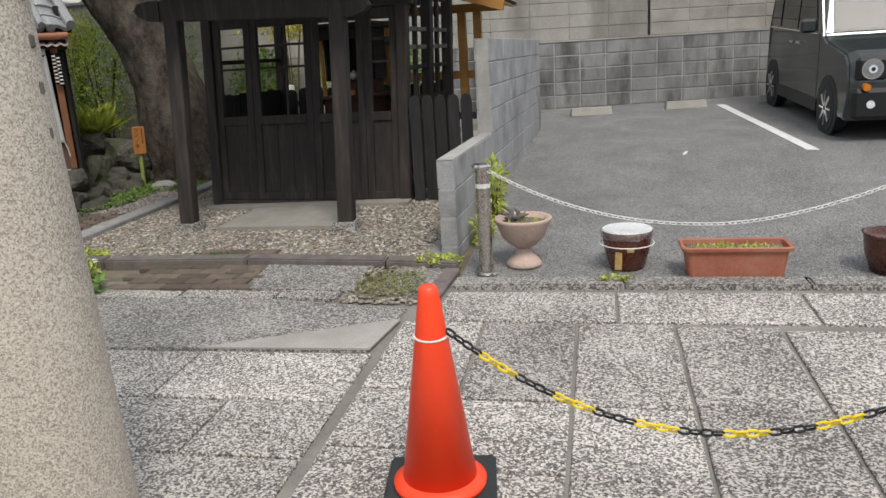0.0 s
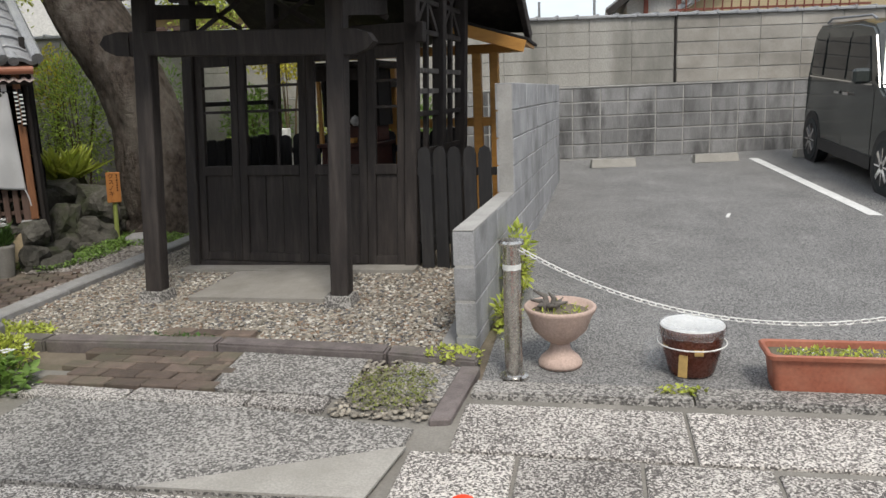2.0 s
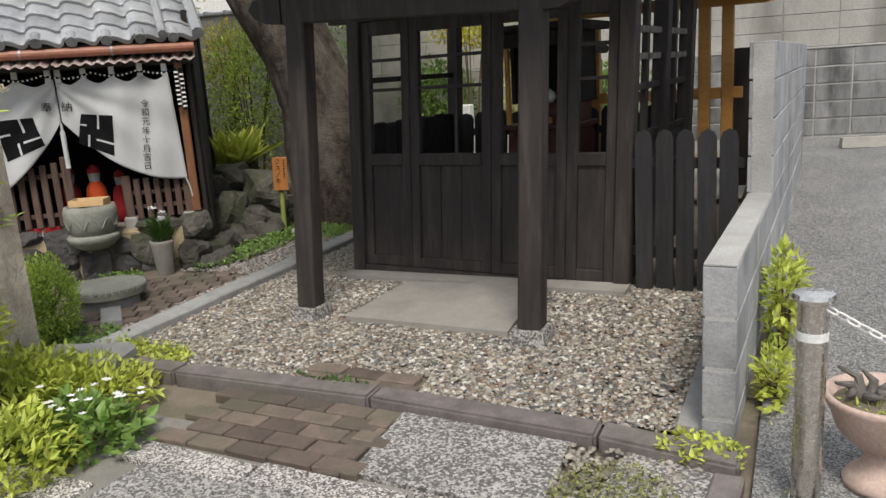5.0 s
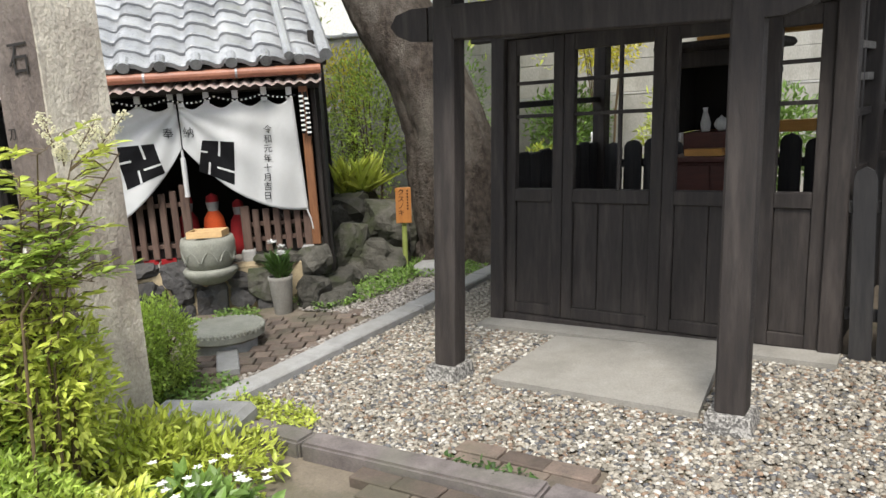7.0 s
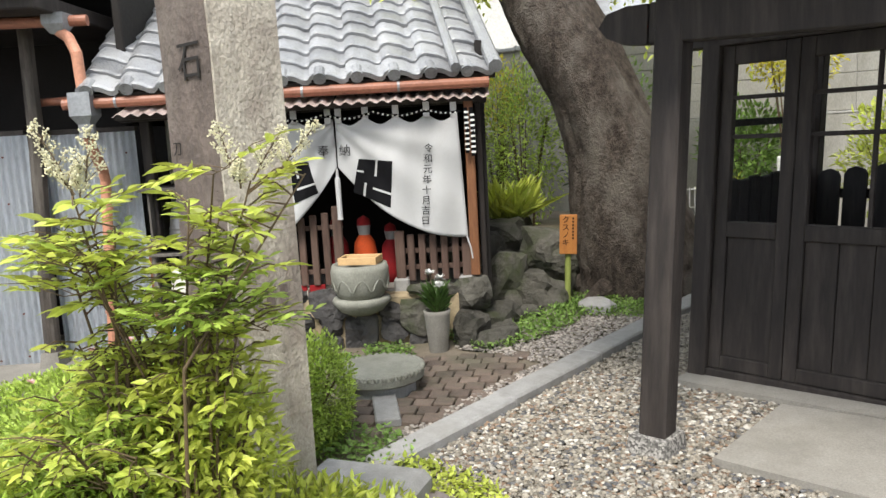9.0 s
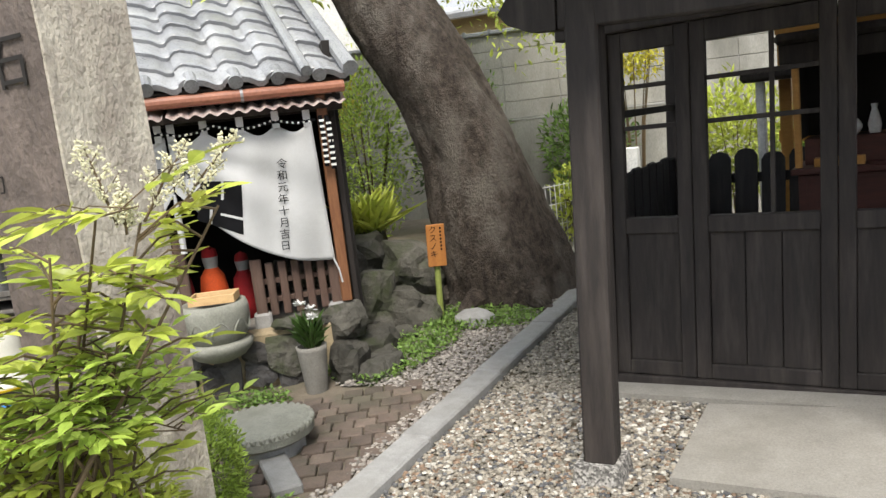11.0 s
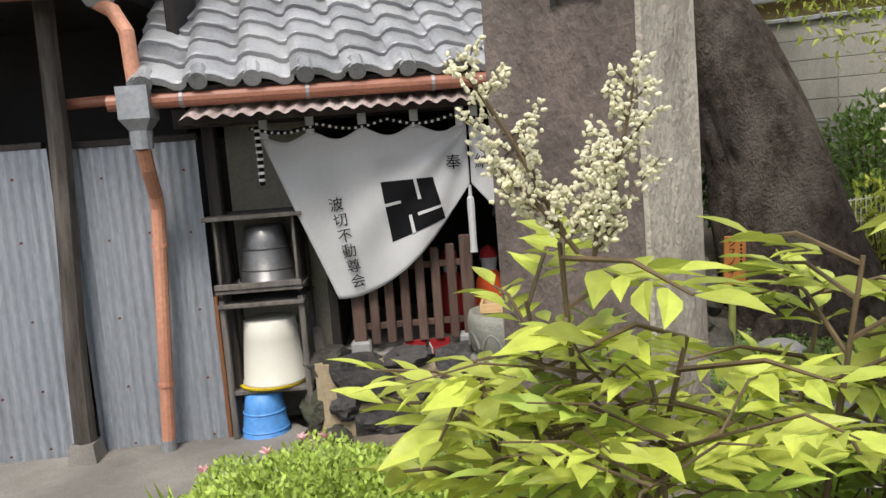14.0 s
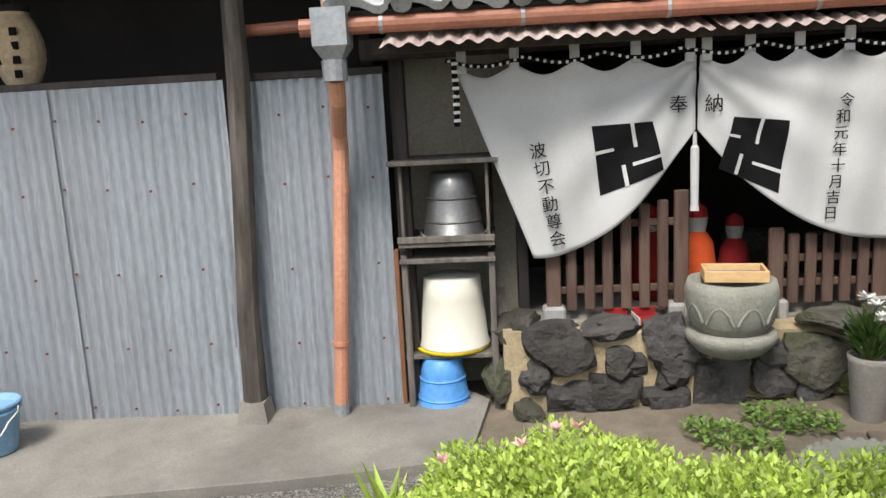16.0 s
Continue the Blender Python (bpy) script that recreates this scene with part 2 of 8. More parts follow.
STEEL = mat("stainless_steel", (0.62, 0.60, 0.56), (0.50, 0.48, 0.45), 3, 0.24, 0.02, 60, metal=1.0)
WHITE_PAINT = mat("worn_white_paint", (0.72, 0.72, 0.70), (0.55, 0.55, 0.53), 6, 0.7, 0.1, 60)
CHAIN_WHITE = mat("white_plastic_chain", (0.72, 0.71, 0.68), (0.60, 0.59, 0.56), 20, 0.5, 0.0)
CONE_RED = mat("orange_red_plastic", (0.96, 0.066, 0.016), (0.92, 0.060, 0.014), 3, 0.42, 0.0, 500, spec=0.5)
RUBBER = mat("black_rubber", (0.030, 0.035, 0.036), (0.02, 0.024, 0.025), 8, 0.75, 0.2, 60)
YELLOW_PLASTIC = mat("yellow_plastic", (0.78, 0.58, 0.015), (0.70, 0.50, 0.012), 8, 0.4, 0.0)
BLACK_PLASTIC = mat("black_plastic", (0.018, 0.018, 0.02), (0.012, 0.012, 0.013), 8, 0.4, 0.0)
PALE_WOOD = mat("pale_planed_wood", (0.60, 0.40, 0.20), (0.50, 0.32, 0.15), 4, 0.6, 0.1, 50, stretch=(2, 8, 8))
TERRACOTTA = mat("terracotta_plastic", (0.36, 0.125, 0.075), (0.30, 0.10, 0.06), 5, 0.6, 0.05, 60, (0.42, 0.22, 0.15), 3.0, 0.4)
PINK_POT = mat("dusty_pink_planter", (0.50, 0.375, 0.315), (0.42, 0.31, 0.26), 5, 0.8, 0.15, 80, (0.34, 0.25, 0.205), 3.0, 0.5)
GLAZE = mat("brown_glazed_pot", (0.10, 0.026, 0.014), (0.06, 0.018, 0.010), 4, 0.28, 0.05, 60, spec=0.6)
CLOTH = mat("white_cotton", (0.53, 0.53, 0.525), (0.465, 0.465, 0.465), 3, 0.95, 0.08, 300, (0.60, 0.60, 0.605), 2.0, 0.3, trans=0.12)
INK = mat("black_ink", (0.006, 0.006, 0.007), (0.009, 0.009, 0.010), 20, 0.9, 0.0, spec=0.1)
CORRUGATED = mat("galvanised_corrugated_iron", (0.56, 0.60, 0.65), (0.47, 0.505, 0.55), 3, 0.5, 0.05, 60, (0.40, 0.405, 0.41), 1.0, 0.5, metal=0.08, stretch=(1, 1, 0.25))
PINK_SHEET = mat("faded_corrugated_plastic", (0.82, 0.73, 0.70), (0.70, 0.60, 0.57), 4, 0.6, 0.05, 60, (0.48, 0.34, 0.31), 1.6, 0.45, trans=0.3)
COPPER_PIPE = mat("salmon_brown_pipe", (0.56, 0.27, 0.175), (0.46, 0.21, 0.13), 3, 0.5, 0.04, 50, (0.30, 0.13, 0.085), 1.2, 0.5)
GUTTER = mat("brown_gutter", (0.33, 0.135, 0.08), (0.24, 0.095, 0.06), 3, 0.45, 0.04, 50)
ZINC = mat("grey_zinc", (0.30, 0.31, 0.32), (0.22, 0.225, 0.235), 6, 0.5, 0.1, 50, metal=0.4)
ROCK = mat("dark_boulder", (0.085, 0.081, 0.079), (0.038, 0.036, 0.036), 8, 0.9, 1.0, 60, (0.15, 0.135, 0.115), 4.0, 0.45, rnd=0.35, depth=0.025, spec=0.25)
MOSSY_ROCK = mat("mossy_boulder", (0.115, 0.108, 0.092), (0.048, 0.046, 0.038), 7, 0.95, 1.0, 50, (0.06, 0.075, 0.03), 3.5, 0.65, rnd=0.3, depth=0.03, spec=0.2)
TAN_MORTAR = mat("tan_mortar", (0.44, 0.355, 0.225), (0.32, 0.25, 0.155), 6, 0.95, 0.8, 60, (0.20, 0.16, 0.10), 2.0, 0.5)
BASIN = mat("grey_green_stone", (0.265, 0.265, 0.225), (0.19, 0.19, 0.16), 8, 0.9, 0.5, 90, (0.13, 0.125, 0.095), 2.2, 0.5)
PLASTER = mat("dim_cream_plaster", (0.42, 0.39, 0.31), (0.34, 0.31, 0.25), 2, 0.95, 0.1, 60)
# Near-black with indoor gloom in the colour; also for dark joints and fittings.
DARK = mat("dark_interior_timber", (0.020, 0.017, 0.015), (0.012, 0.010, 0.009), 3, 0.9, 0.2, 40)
RED_CLOTH = mat("red_cloth", (0.27, 0.009, 0.012), (0.19, 0.008, 0.010), 4, 0.9, 0.1, 90)
ORANGE_CLOTH = mat("orange_cloth", (0.58, 0.080, 0.014), (0.46, 0.058, 0.012), 4, 0.85, 0.1, 90)
BLUE_PLASTIC = mat("blue_plastic", (0.085, 0.28, 0.62), (0.07, 0.23, 0.54), 4, 0.45, 0.02, 40)
WHITE_PLASTIC = mat("off_white_plastic", (0.60, 0.585, 0.51), (0.53, 0.515, 0.445), 3, 0.5, 0.0, 400)
SIGN_WOOD = mat("orange_sign_board", (0.42, 0.170, 0.040), (0.33, 0.125, 0.030), 4, 0.6, 0.1, 50, stretch=(8, 8, 1))
BAMBOO = mat("green_bamboo", (0.27, 0.31, 0.085), (0.20, 0.235, 0.06), 6, 0.5, 0.05, 40, stretch=(4, 4, 1))
CAR_PAINT = mat("dark_green_black_car_paint", (0.030, 0.036, 0.034), (0.026, 0.032, 0.030), 2, 0.14, 0.0, 40, spec=0.8)
CAR_TRIM = mat("black_car_trim", (0.014, 0.014, 0.015), (0.010, 0.010, 0.011), 4, 0.5, 0.0)
CHROME = mat("chrome", (0.75, 0.75, 0.76), (0.70, 0.70, 0.71), 4, 0.12, 0.0, 40, metal=1.0)
LENS = mat("clear_headlamp_lens", (0.75, 0.77, 0.80), (0.65, 0.67, 0.70), 4, 0.1, 0.0, 40, spec=0.8)
AMBER = mat("amber_lamp", (0.70, 0.22, 0.02), None, 4, 0.2, 0.0)
OCHRE = mat("ochre_wall", (0.55, 0.41, 0.20), (0.48, 0.355, 0.17), 1.2, 0.9, 0.1, 50, (0.40, 0.29, 0.14), 0.6, 0.4)
RUST = mat("rusty_red_iron", (0.19, 0.055, 0.035), (0.12, 0.04, 0.028), 6, 0.8, 0.2, 50)
FAR_WALL = mat("far_white_wall", (0.62, 0.61, 0.58), (0.54, 0.53, 0.50), 0.8, 0.9, 0.05, 30)
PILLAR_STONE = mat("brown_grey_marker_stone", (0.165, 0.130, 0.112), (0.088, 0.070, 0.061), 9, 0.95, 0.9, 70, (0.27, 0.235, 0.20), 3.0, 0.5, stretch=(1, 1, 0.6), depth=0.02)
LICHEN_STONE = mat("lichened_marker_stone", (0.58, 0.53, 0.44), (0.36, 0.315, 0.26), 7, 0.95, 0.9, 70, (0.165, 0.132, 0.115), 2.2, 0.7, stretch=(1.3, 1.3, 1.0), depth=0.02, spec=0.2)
SHADE_GLASS = bpy.data.materials.new("tinted_glass"); SHADE_GLASS.use_nodes = True
_p = SHADE_GLASS.node_tree.nodes["Principled BSDF"]
_p.inputs["Base Color"].default_value, _p.inputs["Roughness"].default_value, _p.inputs["Specular IOR Level"].default_value = (0.012, 0.014, 0.016, 1), 0.04, 0.3
FILM = bpy.data.materials.new("clear_plastic_film"); FILM.use_nodes = True
_p = FILM.node_tree.nodes["Principled BSDF"]
_p.inputs["Base Color"].default_value, _p.inputs["Roughness"].default_value = (0.85, 0.88, 0.9, 1), 0.2
_p.inputs["Transmission Weight"].default_value, _p.inputs["IOR"].default_value, _p.inputs["Alpha"].default_value = 0.75, 1.05, 0.38

# ---- building helpers ----
def link(name, bm, material, parent=None, label="", m=None, smooth=False):
    me = bpy.data.meshes.new(name)
    bm.normal_update(); bm.to_mesh(me); bm.free()
    me.materials.append(material)
    if smooth:
        for f in me.polygons: f.use_smooth = True
    ob = new(name, me)
    if m is not None: ob.matrix_world = m
    if parent is not None: ob.parent = parent
    if label: ob["label"] = label
    return ob

part = link

def thing(name, label, category, m=None, group="", kind=""):
    ob = new(name)
    ob.empty_display_size = 0.1
    if m is not None: ob.matrix_world = m
    return tagged(ob, label, category, group, kind)

def mesh_part(name, me, parent, m, label=""):
    """A further object on the mesh me, under parent."""
    ob = new(name, me); ob.parent = parent; ob.matrix_local = m
    if label: ob["label"] = label
    return ob

def box(bm, a, b, m=None, bevel=0.0):
    c = bmesh.ops.create_cube(bm, size=1.0, matrix=(m or Matrix()) @ Matrix.Translation([(p + q) / 2 for p, q in zip(a, b)]) @ Matrix.Diagonal([abs(q - p) for p, q in zip(a, b)] + [1]))
    if bevel:
        es = list({e for v in c["verts"] for e in v.link_edges})
        bmesh.ops.bevel(bm, geom=es, offset=bevel, segments=1, affect="EDGES")
    return bm

def bx(a, b, bevel=0.004, m=None):
    return box(bmesh.new(), a, b, m, bevel)

def rod(bm, p, q, r, r2=None, n=8):
    p, q = Vector(p), Vector(q)
    d = q - p
    mm = Matrix.Translation((p + q) / 2) @ d.to_track_quat("Z", "Y").to_matrix().to_4x4()
    bmesh.ops.create_cone(bm, cap_ends=True, segments=n, radius1=r, radius2=r if r2 is None else r2, depth=d.length, matrix=mm)
    return bm

def beam(bm, p, q, w, h):
    """A square bar from p to q, w wide, h high."""
    p, q = Vector(p), Vector(q)
    d = q - p
    mm = Matrix.Translation((p + q) / 2) @ d.to_track_quat("Y", "Z").to_matrix().to_4x4() @ Matrix.Diagonal((w, d.length, h, 1))
    bmesh.ops.create_cube(bm, size=1.0, matrix=mm)
    return bm

def lathe(profile, n=28, bm=None):
    """Turn (radius, height) pairs round z."""
    bm = bm or bmesh.new()
    rings = [[bm.verts.new((r * math.cos(2 * math.pi * i / n), r * math.sin(2 * math.pi * i / n), z)) for i in range(n)] for r, z in profile]
    for a, b in zip(rings, rings[1:]):
        for i in range(n):
            bm.faces.new((a[i], a[(i + 1) % n], b[(i + 1) % n], b[i]))
    if profile[0][0] > 1e-4: bm.faces.new(rings[0][::-1])
    if profile[-1][0] > 1e-4: bm.faces.new(rings[-1])
    return bm

def tube(bm, pts, radii, n=10):
    """A tapering pipe along pts."""
    pts = [Vector(p) for p in pts]
    if isinstance(radii, (int, float)): radii = [radii] * len(pts)
    rings = []
    for i, p in enumerate(pts):
        d = (pts[min(i + 1, len(pts) - 1)] - pts[max(i - 1, 0)]).normalized()
        a = d.cross(Vector((0.31, 0.92, 0.23))).normalized(); b = d.cross(a)
        rings.append([bm.verts.new(p + radii[i] * (math.cos(2 * math.pi * k / n) * a + math.sin(2 * math.pi * k / n) * b)) for k in range(n)])
    for r, s in zip(rings, rings[1:]):
        for k in range(n):
            bm.faces.new((r[k], r[(k + 1) % n], s[(k + 1) % n], s[k]))
    bm.faces.new(rings[0][::-1]); bm.faces.new(rings[-1])
    return bm

def sheet(poly, z0, thick, zf=None):
    """A slab of outline poly, its top at zf(x, y) + z0."""
    bm = bmesh.new()
    zf = zf or (lambda x, y: 0.0)
    top = [bm.verts.new((x, y, zf(x, y) + z0)) for x, y in poly]
    bot = [bm.verts.new((x, y, zf(x, y) + z0 - thick)) for x, y in poly]
    bm.faces.new(top); bm.faces.new(bot[::-1])
    k = len(poly)
    for i in range(k):
        bm.faces.new((bot[i], bot[(i + 1) % k], top[(i + 1) % k], top[i]))
    bmesh.ops.recalc_face_normals(bm, faces=bm.faces)
    return bm

def cloud_mesh(name, verts, faces, material, parent=None, label=""):
    me = bpy.data.meshes.new(name); me.from_pydata(verts, [], faces); me.materials.append(material)
    ob = new(name, me)
    if parent is not None: ob.parent = parent
    if label: ob["label"] = label
    return ob

def rock_mesh(name, seed, material, sub=2, rough=0.28):
    bm = bmesh.new(); bmesh.ops.create_icosphere(bm, subdivisions=sub, radius=1.0)
    for v in bm.verts:
        q = v.co * 1.1 + Vector((seed * 7.3, seed * 3.1, seed * 1.7))
        v.co *= 1 + rough * noise.noise(q) + 0.4 * rough * noise.noise(q * 2.7)
        for ax in range(3): v.co[ax] = max(-0.86, min(0.86, v.co[ax]))
    me = bpy.data.meshes.new(name); bm.to_mesh(me); bm.free(); me.materials.append(material)
    for f in me.polygons: f.use_smooth = sub > 3
    return me

LEAF_SHAPE = np.array([(0, 0, 0), (0.28, 0.19, 0.05), (1, 0, -0.06), (0.28, -0.19, 0.05), (0.62, 0.14, 0.02), (0.62, -0.14, 0.02)])
LEAF_FACES = ((0, 3, 5, 2), (0, 2, 4, 1))
FINE_SHAPE = np.array([(0, 0, 0), (0.14, 0.07, 0.02), (0.32, 0.15, 0.045), (0.52, 0.155, 0.03), (0.72, 0.10, -0.005), (0.87, 0.045, -0.06), (1, 0, -0.11), (0.45, 0, 0.0), (0.14, -0.07, 0.02), (0.32, -0.15, 0.045), (0.52, -0.155, 0.03), (0.72, -0.10, -0.005), (0.87, -0.045, -0.06)])
FINE_FACES = ((0, 7, 2, 1), (7, 4, 3, 2), (7, 6, 5, 4), (0, 8, 9, 7), (7, 9, 10, 11), (7, 11, 12, 6))
def leaves(name, roots, dirs, sizes, material, parent=None, label="", width=1.0, rng=None, fine=False):
    """Leaves joined into one mesh: each from its root along its dir."""
    rng = rng or np.random.default_rng(5)
    roots, dirs, sizes = np.asarray(roots, float), np.asarray(dirs, float), np.asarray(sizes, float)
    d = dirs / np.linalg.norm(dirs, axis=1, keepdims=True)
    ref = rng.normal(0, 0.35, d.shape) + (0, 0, 1)
    side = np.cross(ref, d); side /= np.linalg.norm(side, axis=1, keepdims=True) + 1e-9
    up = np.cross(d, side)
    s, fs = (FINE_SHAPE, FINE_FACES) if fine else (LEAF_SHAPE, LEAF_FACES)
    v = roots[:, None] + sizes[:, None, None] * (s[None, :, 0:1] * d[:, None] + width * s[None, :, 1:2] * side[:, None] + s[None, :, 2:3] * up[:, None])
    k = len(s)
    f = [tuple(int(i * k + j) for j in q) for i in range(len(roots)) for q in fs]
    return cloud_mesh(name, v.reshape(-1, 3).tolist(), f, material, parent, label)

def text_part(name, body, size, material, parent, m, depth=0.002, label=""):
    cu = bpy.data.curves.new(name, "FONT"); cu.body, cu.size, cu.align_x, cu.align_y, cu.extrude = body, size, "CENTER", "CENTER", depth
    tmp = bpy.data.objects.new(name, cu); scene.collection.objects.link(tmp)
    me = bpy.data.meshes.new_from_object(tmp.evaluated_get(bpy.context.evaluated_depsgraph_get()))
    bpy.data.objects.remove(tmp)
    me.materials.clear(); me.materials.append(material)
    return mesh_part(name, me, parent, m, label)

def clamp(v, a, b): return max(a, min(b, v))

def ground_z(x, y):
    """The lie of the land: it rises gently away from the path."""
    if y < 4.5: z = 0.10 + 0.022 * (max(y, -8.0) - 4.5)
    else: z = 0.10 + (min(y, 13.0) - 4.5) * clamp(0.055 + 0.013 * (x + 1), 0.016, 0.055)
    if x < -5: z -= 0.030 * clamp(-5 - x, 0, 2.5) * clamp((8.6 - y) / 2.0, 0, 1)
    return z

def structure(ob, label, category):
    return tagged(ob, label, category, "", "structure")

# ---- ground ----
def build_ground():
    bm = bmesh.new()
    xs = [-600, -200, -60, -20] + [-12 + 0.5 * i for i in range(41)] + [14, 40, 120, 600]
    ys = [-600, -120, -30] + [-8 + 0.5 * i for i in range(45)] + [20, 40, 120, 600]
    g = [[bm.verts.new((x, y, ground_z(clamp(x, -12, 9), clamp(y, -8, 14)) - 0.035)) for y in ys] for x in xs]
    for i in range(len(xs) - 1):
        for j in range(len(ys) - 1):
            bm.faces.new((g[i][j], g[i + 1][j], g[i + 1][j + 1], g[i][j + 1]))
    structure(link("ground", bm, SOIL), "dark trodden soil of the precinct", "ground")

    def strip(name, x0, x1, y0, y1, dz, material, label, cat, step=0.5):
        b = bmesh.new()
        nx, ny = max(2, int((x1 - x0) / step) + 1), max(2, int((y1 - y0) / step) + 1)
        gg = [[b.verts.new((x0 + (x1 - x0) * i / (nx - 1), y0 + (y1 - y0) * j / (ny - 1), 0)) for j in range(ny)] for i in range(nx)]
        for c in gg:
            for v in c: v.co.z = ground_z(v.co.x, v.co.y) + dz
        for i in range(nx - 1):
            for j in range(ny - 1): b.faces.new((gg[i][j], gg[i + 1][j], gg[i + 1][j + 1], gg[i][j + 1]))
        return structure(link(name, b, material), label, cat)
    strip("road", -0.86, 9, 4.62, 14.5, 0.0, ASPHALT, "worn grey asphalt of a parking lot", "asphalt")
    strip("pavement_joint_bed", -6.2, 6.5, -3.0, 4.60, -0.016, CONCRETE, "cement bed between paving slabs", "pavement")
    strip("gravel_bed", -4.30, -1.0, 5.05, 9.0, -0.012, SOIL, "sandy bed under the pebbles", "gravel", 0.4)
    strip("path_bed", -7.0, -4.45, 5.3, 10.6, -0.014, SOIL, "sandy bed beside the shrine", "gravel", 0.4)
    strip("back_path", -5.0, -1.2, 9.15, 11.0, 0.0, PALE_CONCRETE, "pale gravelly path behind the kiosk", "path")
    b = sheet([(-9.9, 2.0), (-8.17, 3.70), (-7.10, 4.78), (-6.75, 5.15), (-6.55, 5.40), (-6.9, 5.95), (-7.1, 6.0), (-7.24, 5.80), (-10.0, 3.6)], 0.018, 0.07, ground_z)
    structure(link("worn_concrete_strip", sheet([(-9.9, 1.98), (-9.0, 1.0), (-6.25, 3.4), (-5.95, 4.6), (-6.55, 5.38), (-6.75, 5.13), (-7.10, 4.76), (-8.17, 3.68)], -0.022, 0.04, ground_z), DARK_GROUND), "rough dark concrete in front of the apron", "pavement")
    structure(link("concrete_apron", b, CONCRETE), "stained concrete apron along the shed", "concrete")
    # patches in front of the kerb
    structure(link("concrete_patch", sheet([(-3.15, 3.42), (-1.14, 3.46), (-1.08, 4.05), (-1.95, 4.20), (-3.1, 4.28)], 0.004, 0.02, ground_z), DARK_CONCRETE), "rough dark concrete patch in the paving", "pavement")
    structure(link("pale_patch", sheet([(-2.05, 3.44), (-1.13, 3.46), (-1.07, 3.88)], 0.009, 0.01, ground_z), PALE_CONCRETE), "pale wedge of newer concrete", "pavement")
    structure(link("concrete_square", sheet([(-2.25, 4.40), (-1.50, 4.36), (-1.52, 4.84), (-2.28, 4.90)], 0.008, 0.03, ground_z), DARK_CONCRETE), "square of rough dark concrete", "pavement")
    structure(link("concrete_corner", sheet([(-1.35, 4.46), (-1.03, 4.35), (-0.92, 4.75), (-1.3, 4.84)], 0.006, 0.03, ground_z), DARK_CONCRETE), "cracked concrete corner", "pavement")
    structure(link("doorstep_slab", sheet([(-3.19, 5.90), (-2.13, 5.82), (-2.20, 6.62), (-3.14, 6.62)], 0.035, 0.06, ground_z), STEP_SLAB), "pale concrete slab before the kiosk door", "slab")
    structure(link("kiosk_sill_strip", sheet([(-3.74, 6.74), (-1.66, 6.54), (-1.66, 6.70), (-3.72, 6.90)], 0.035, 0.06, ground_z), STEP_SLAB), "thin concrete strip under the kiosk wall", "sill")

build_ground()

def block_run(parent, p0, ux, length, z0, rows, bw, bh, thick, material, zcut=None, prefix="block", gap=0.005):
    """Courses of blocks with recessed joints along ux from p0."""
    rng = random.Random(11)
    ang = math.degrees(math.atan2(ux[1], ux[0]))
    meshes = {}
    def get(w):
        w = round(w, 3)
        if w not in meshes:
            bm = bx((gap, 0, gap), (w - gap, thick, bh - gap), 0.004)
            me = bpy.data.meshes.new(prefix); bm.to_mesh(me); bm.free(); me.materials.append(material); meshes[w] = me
        return meshes[w]
    for r in range(rows):
        x = 0.0
        off = 0.0
        while x < length - 0.02:
            w = min(bw if x or not off else off, length - x)
            jig = rng.uniform(-0.0025, 0.0025)
            mesh_part(prefix, get(w), parent, pose(p0[0] + ux[0] * x, p0[1] + ux[1] * x, z0 + r * bh, 0, 0, ang) @ pose(0, jig, 0))
            x += w

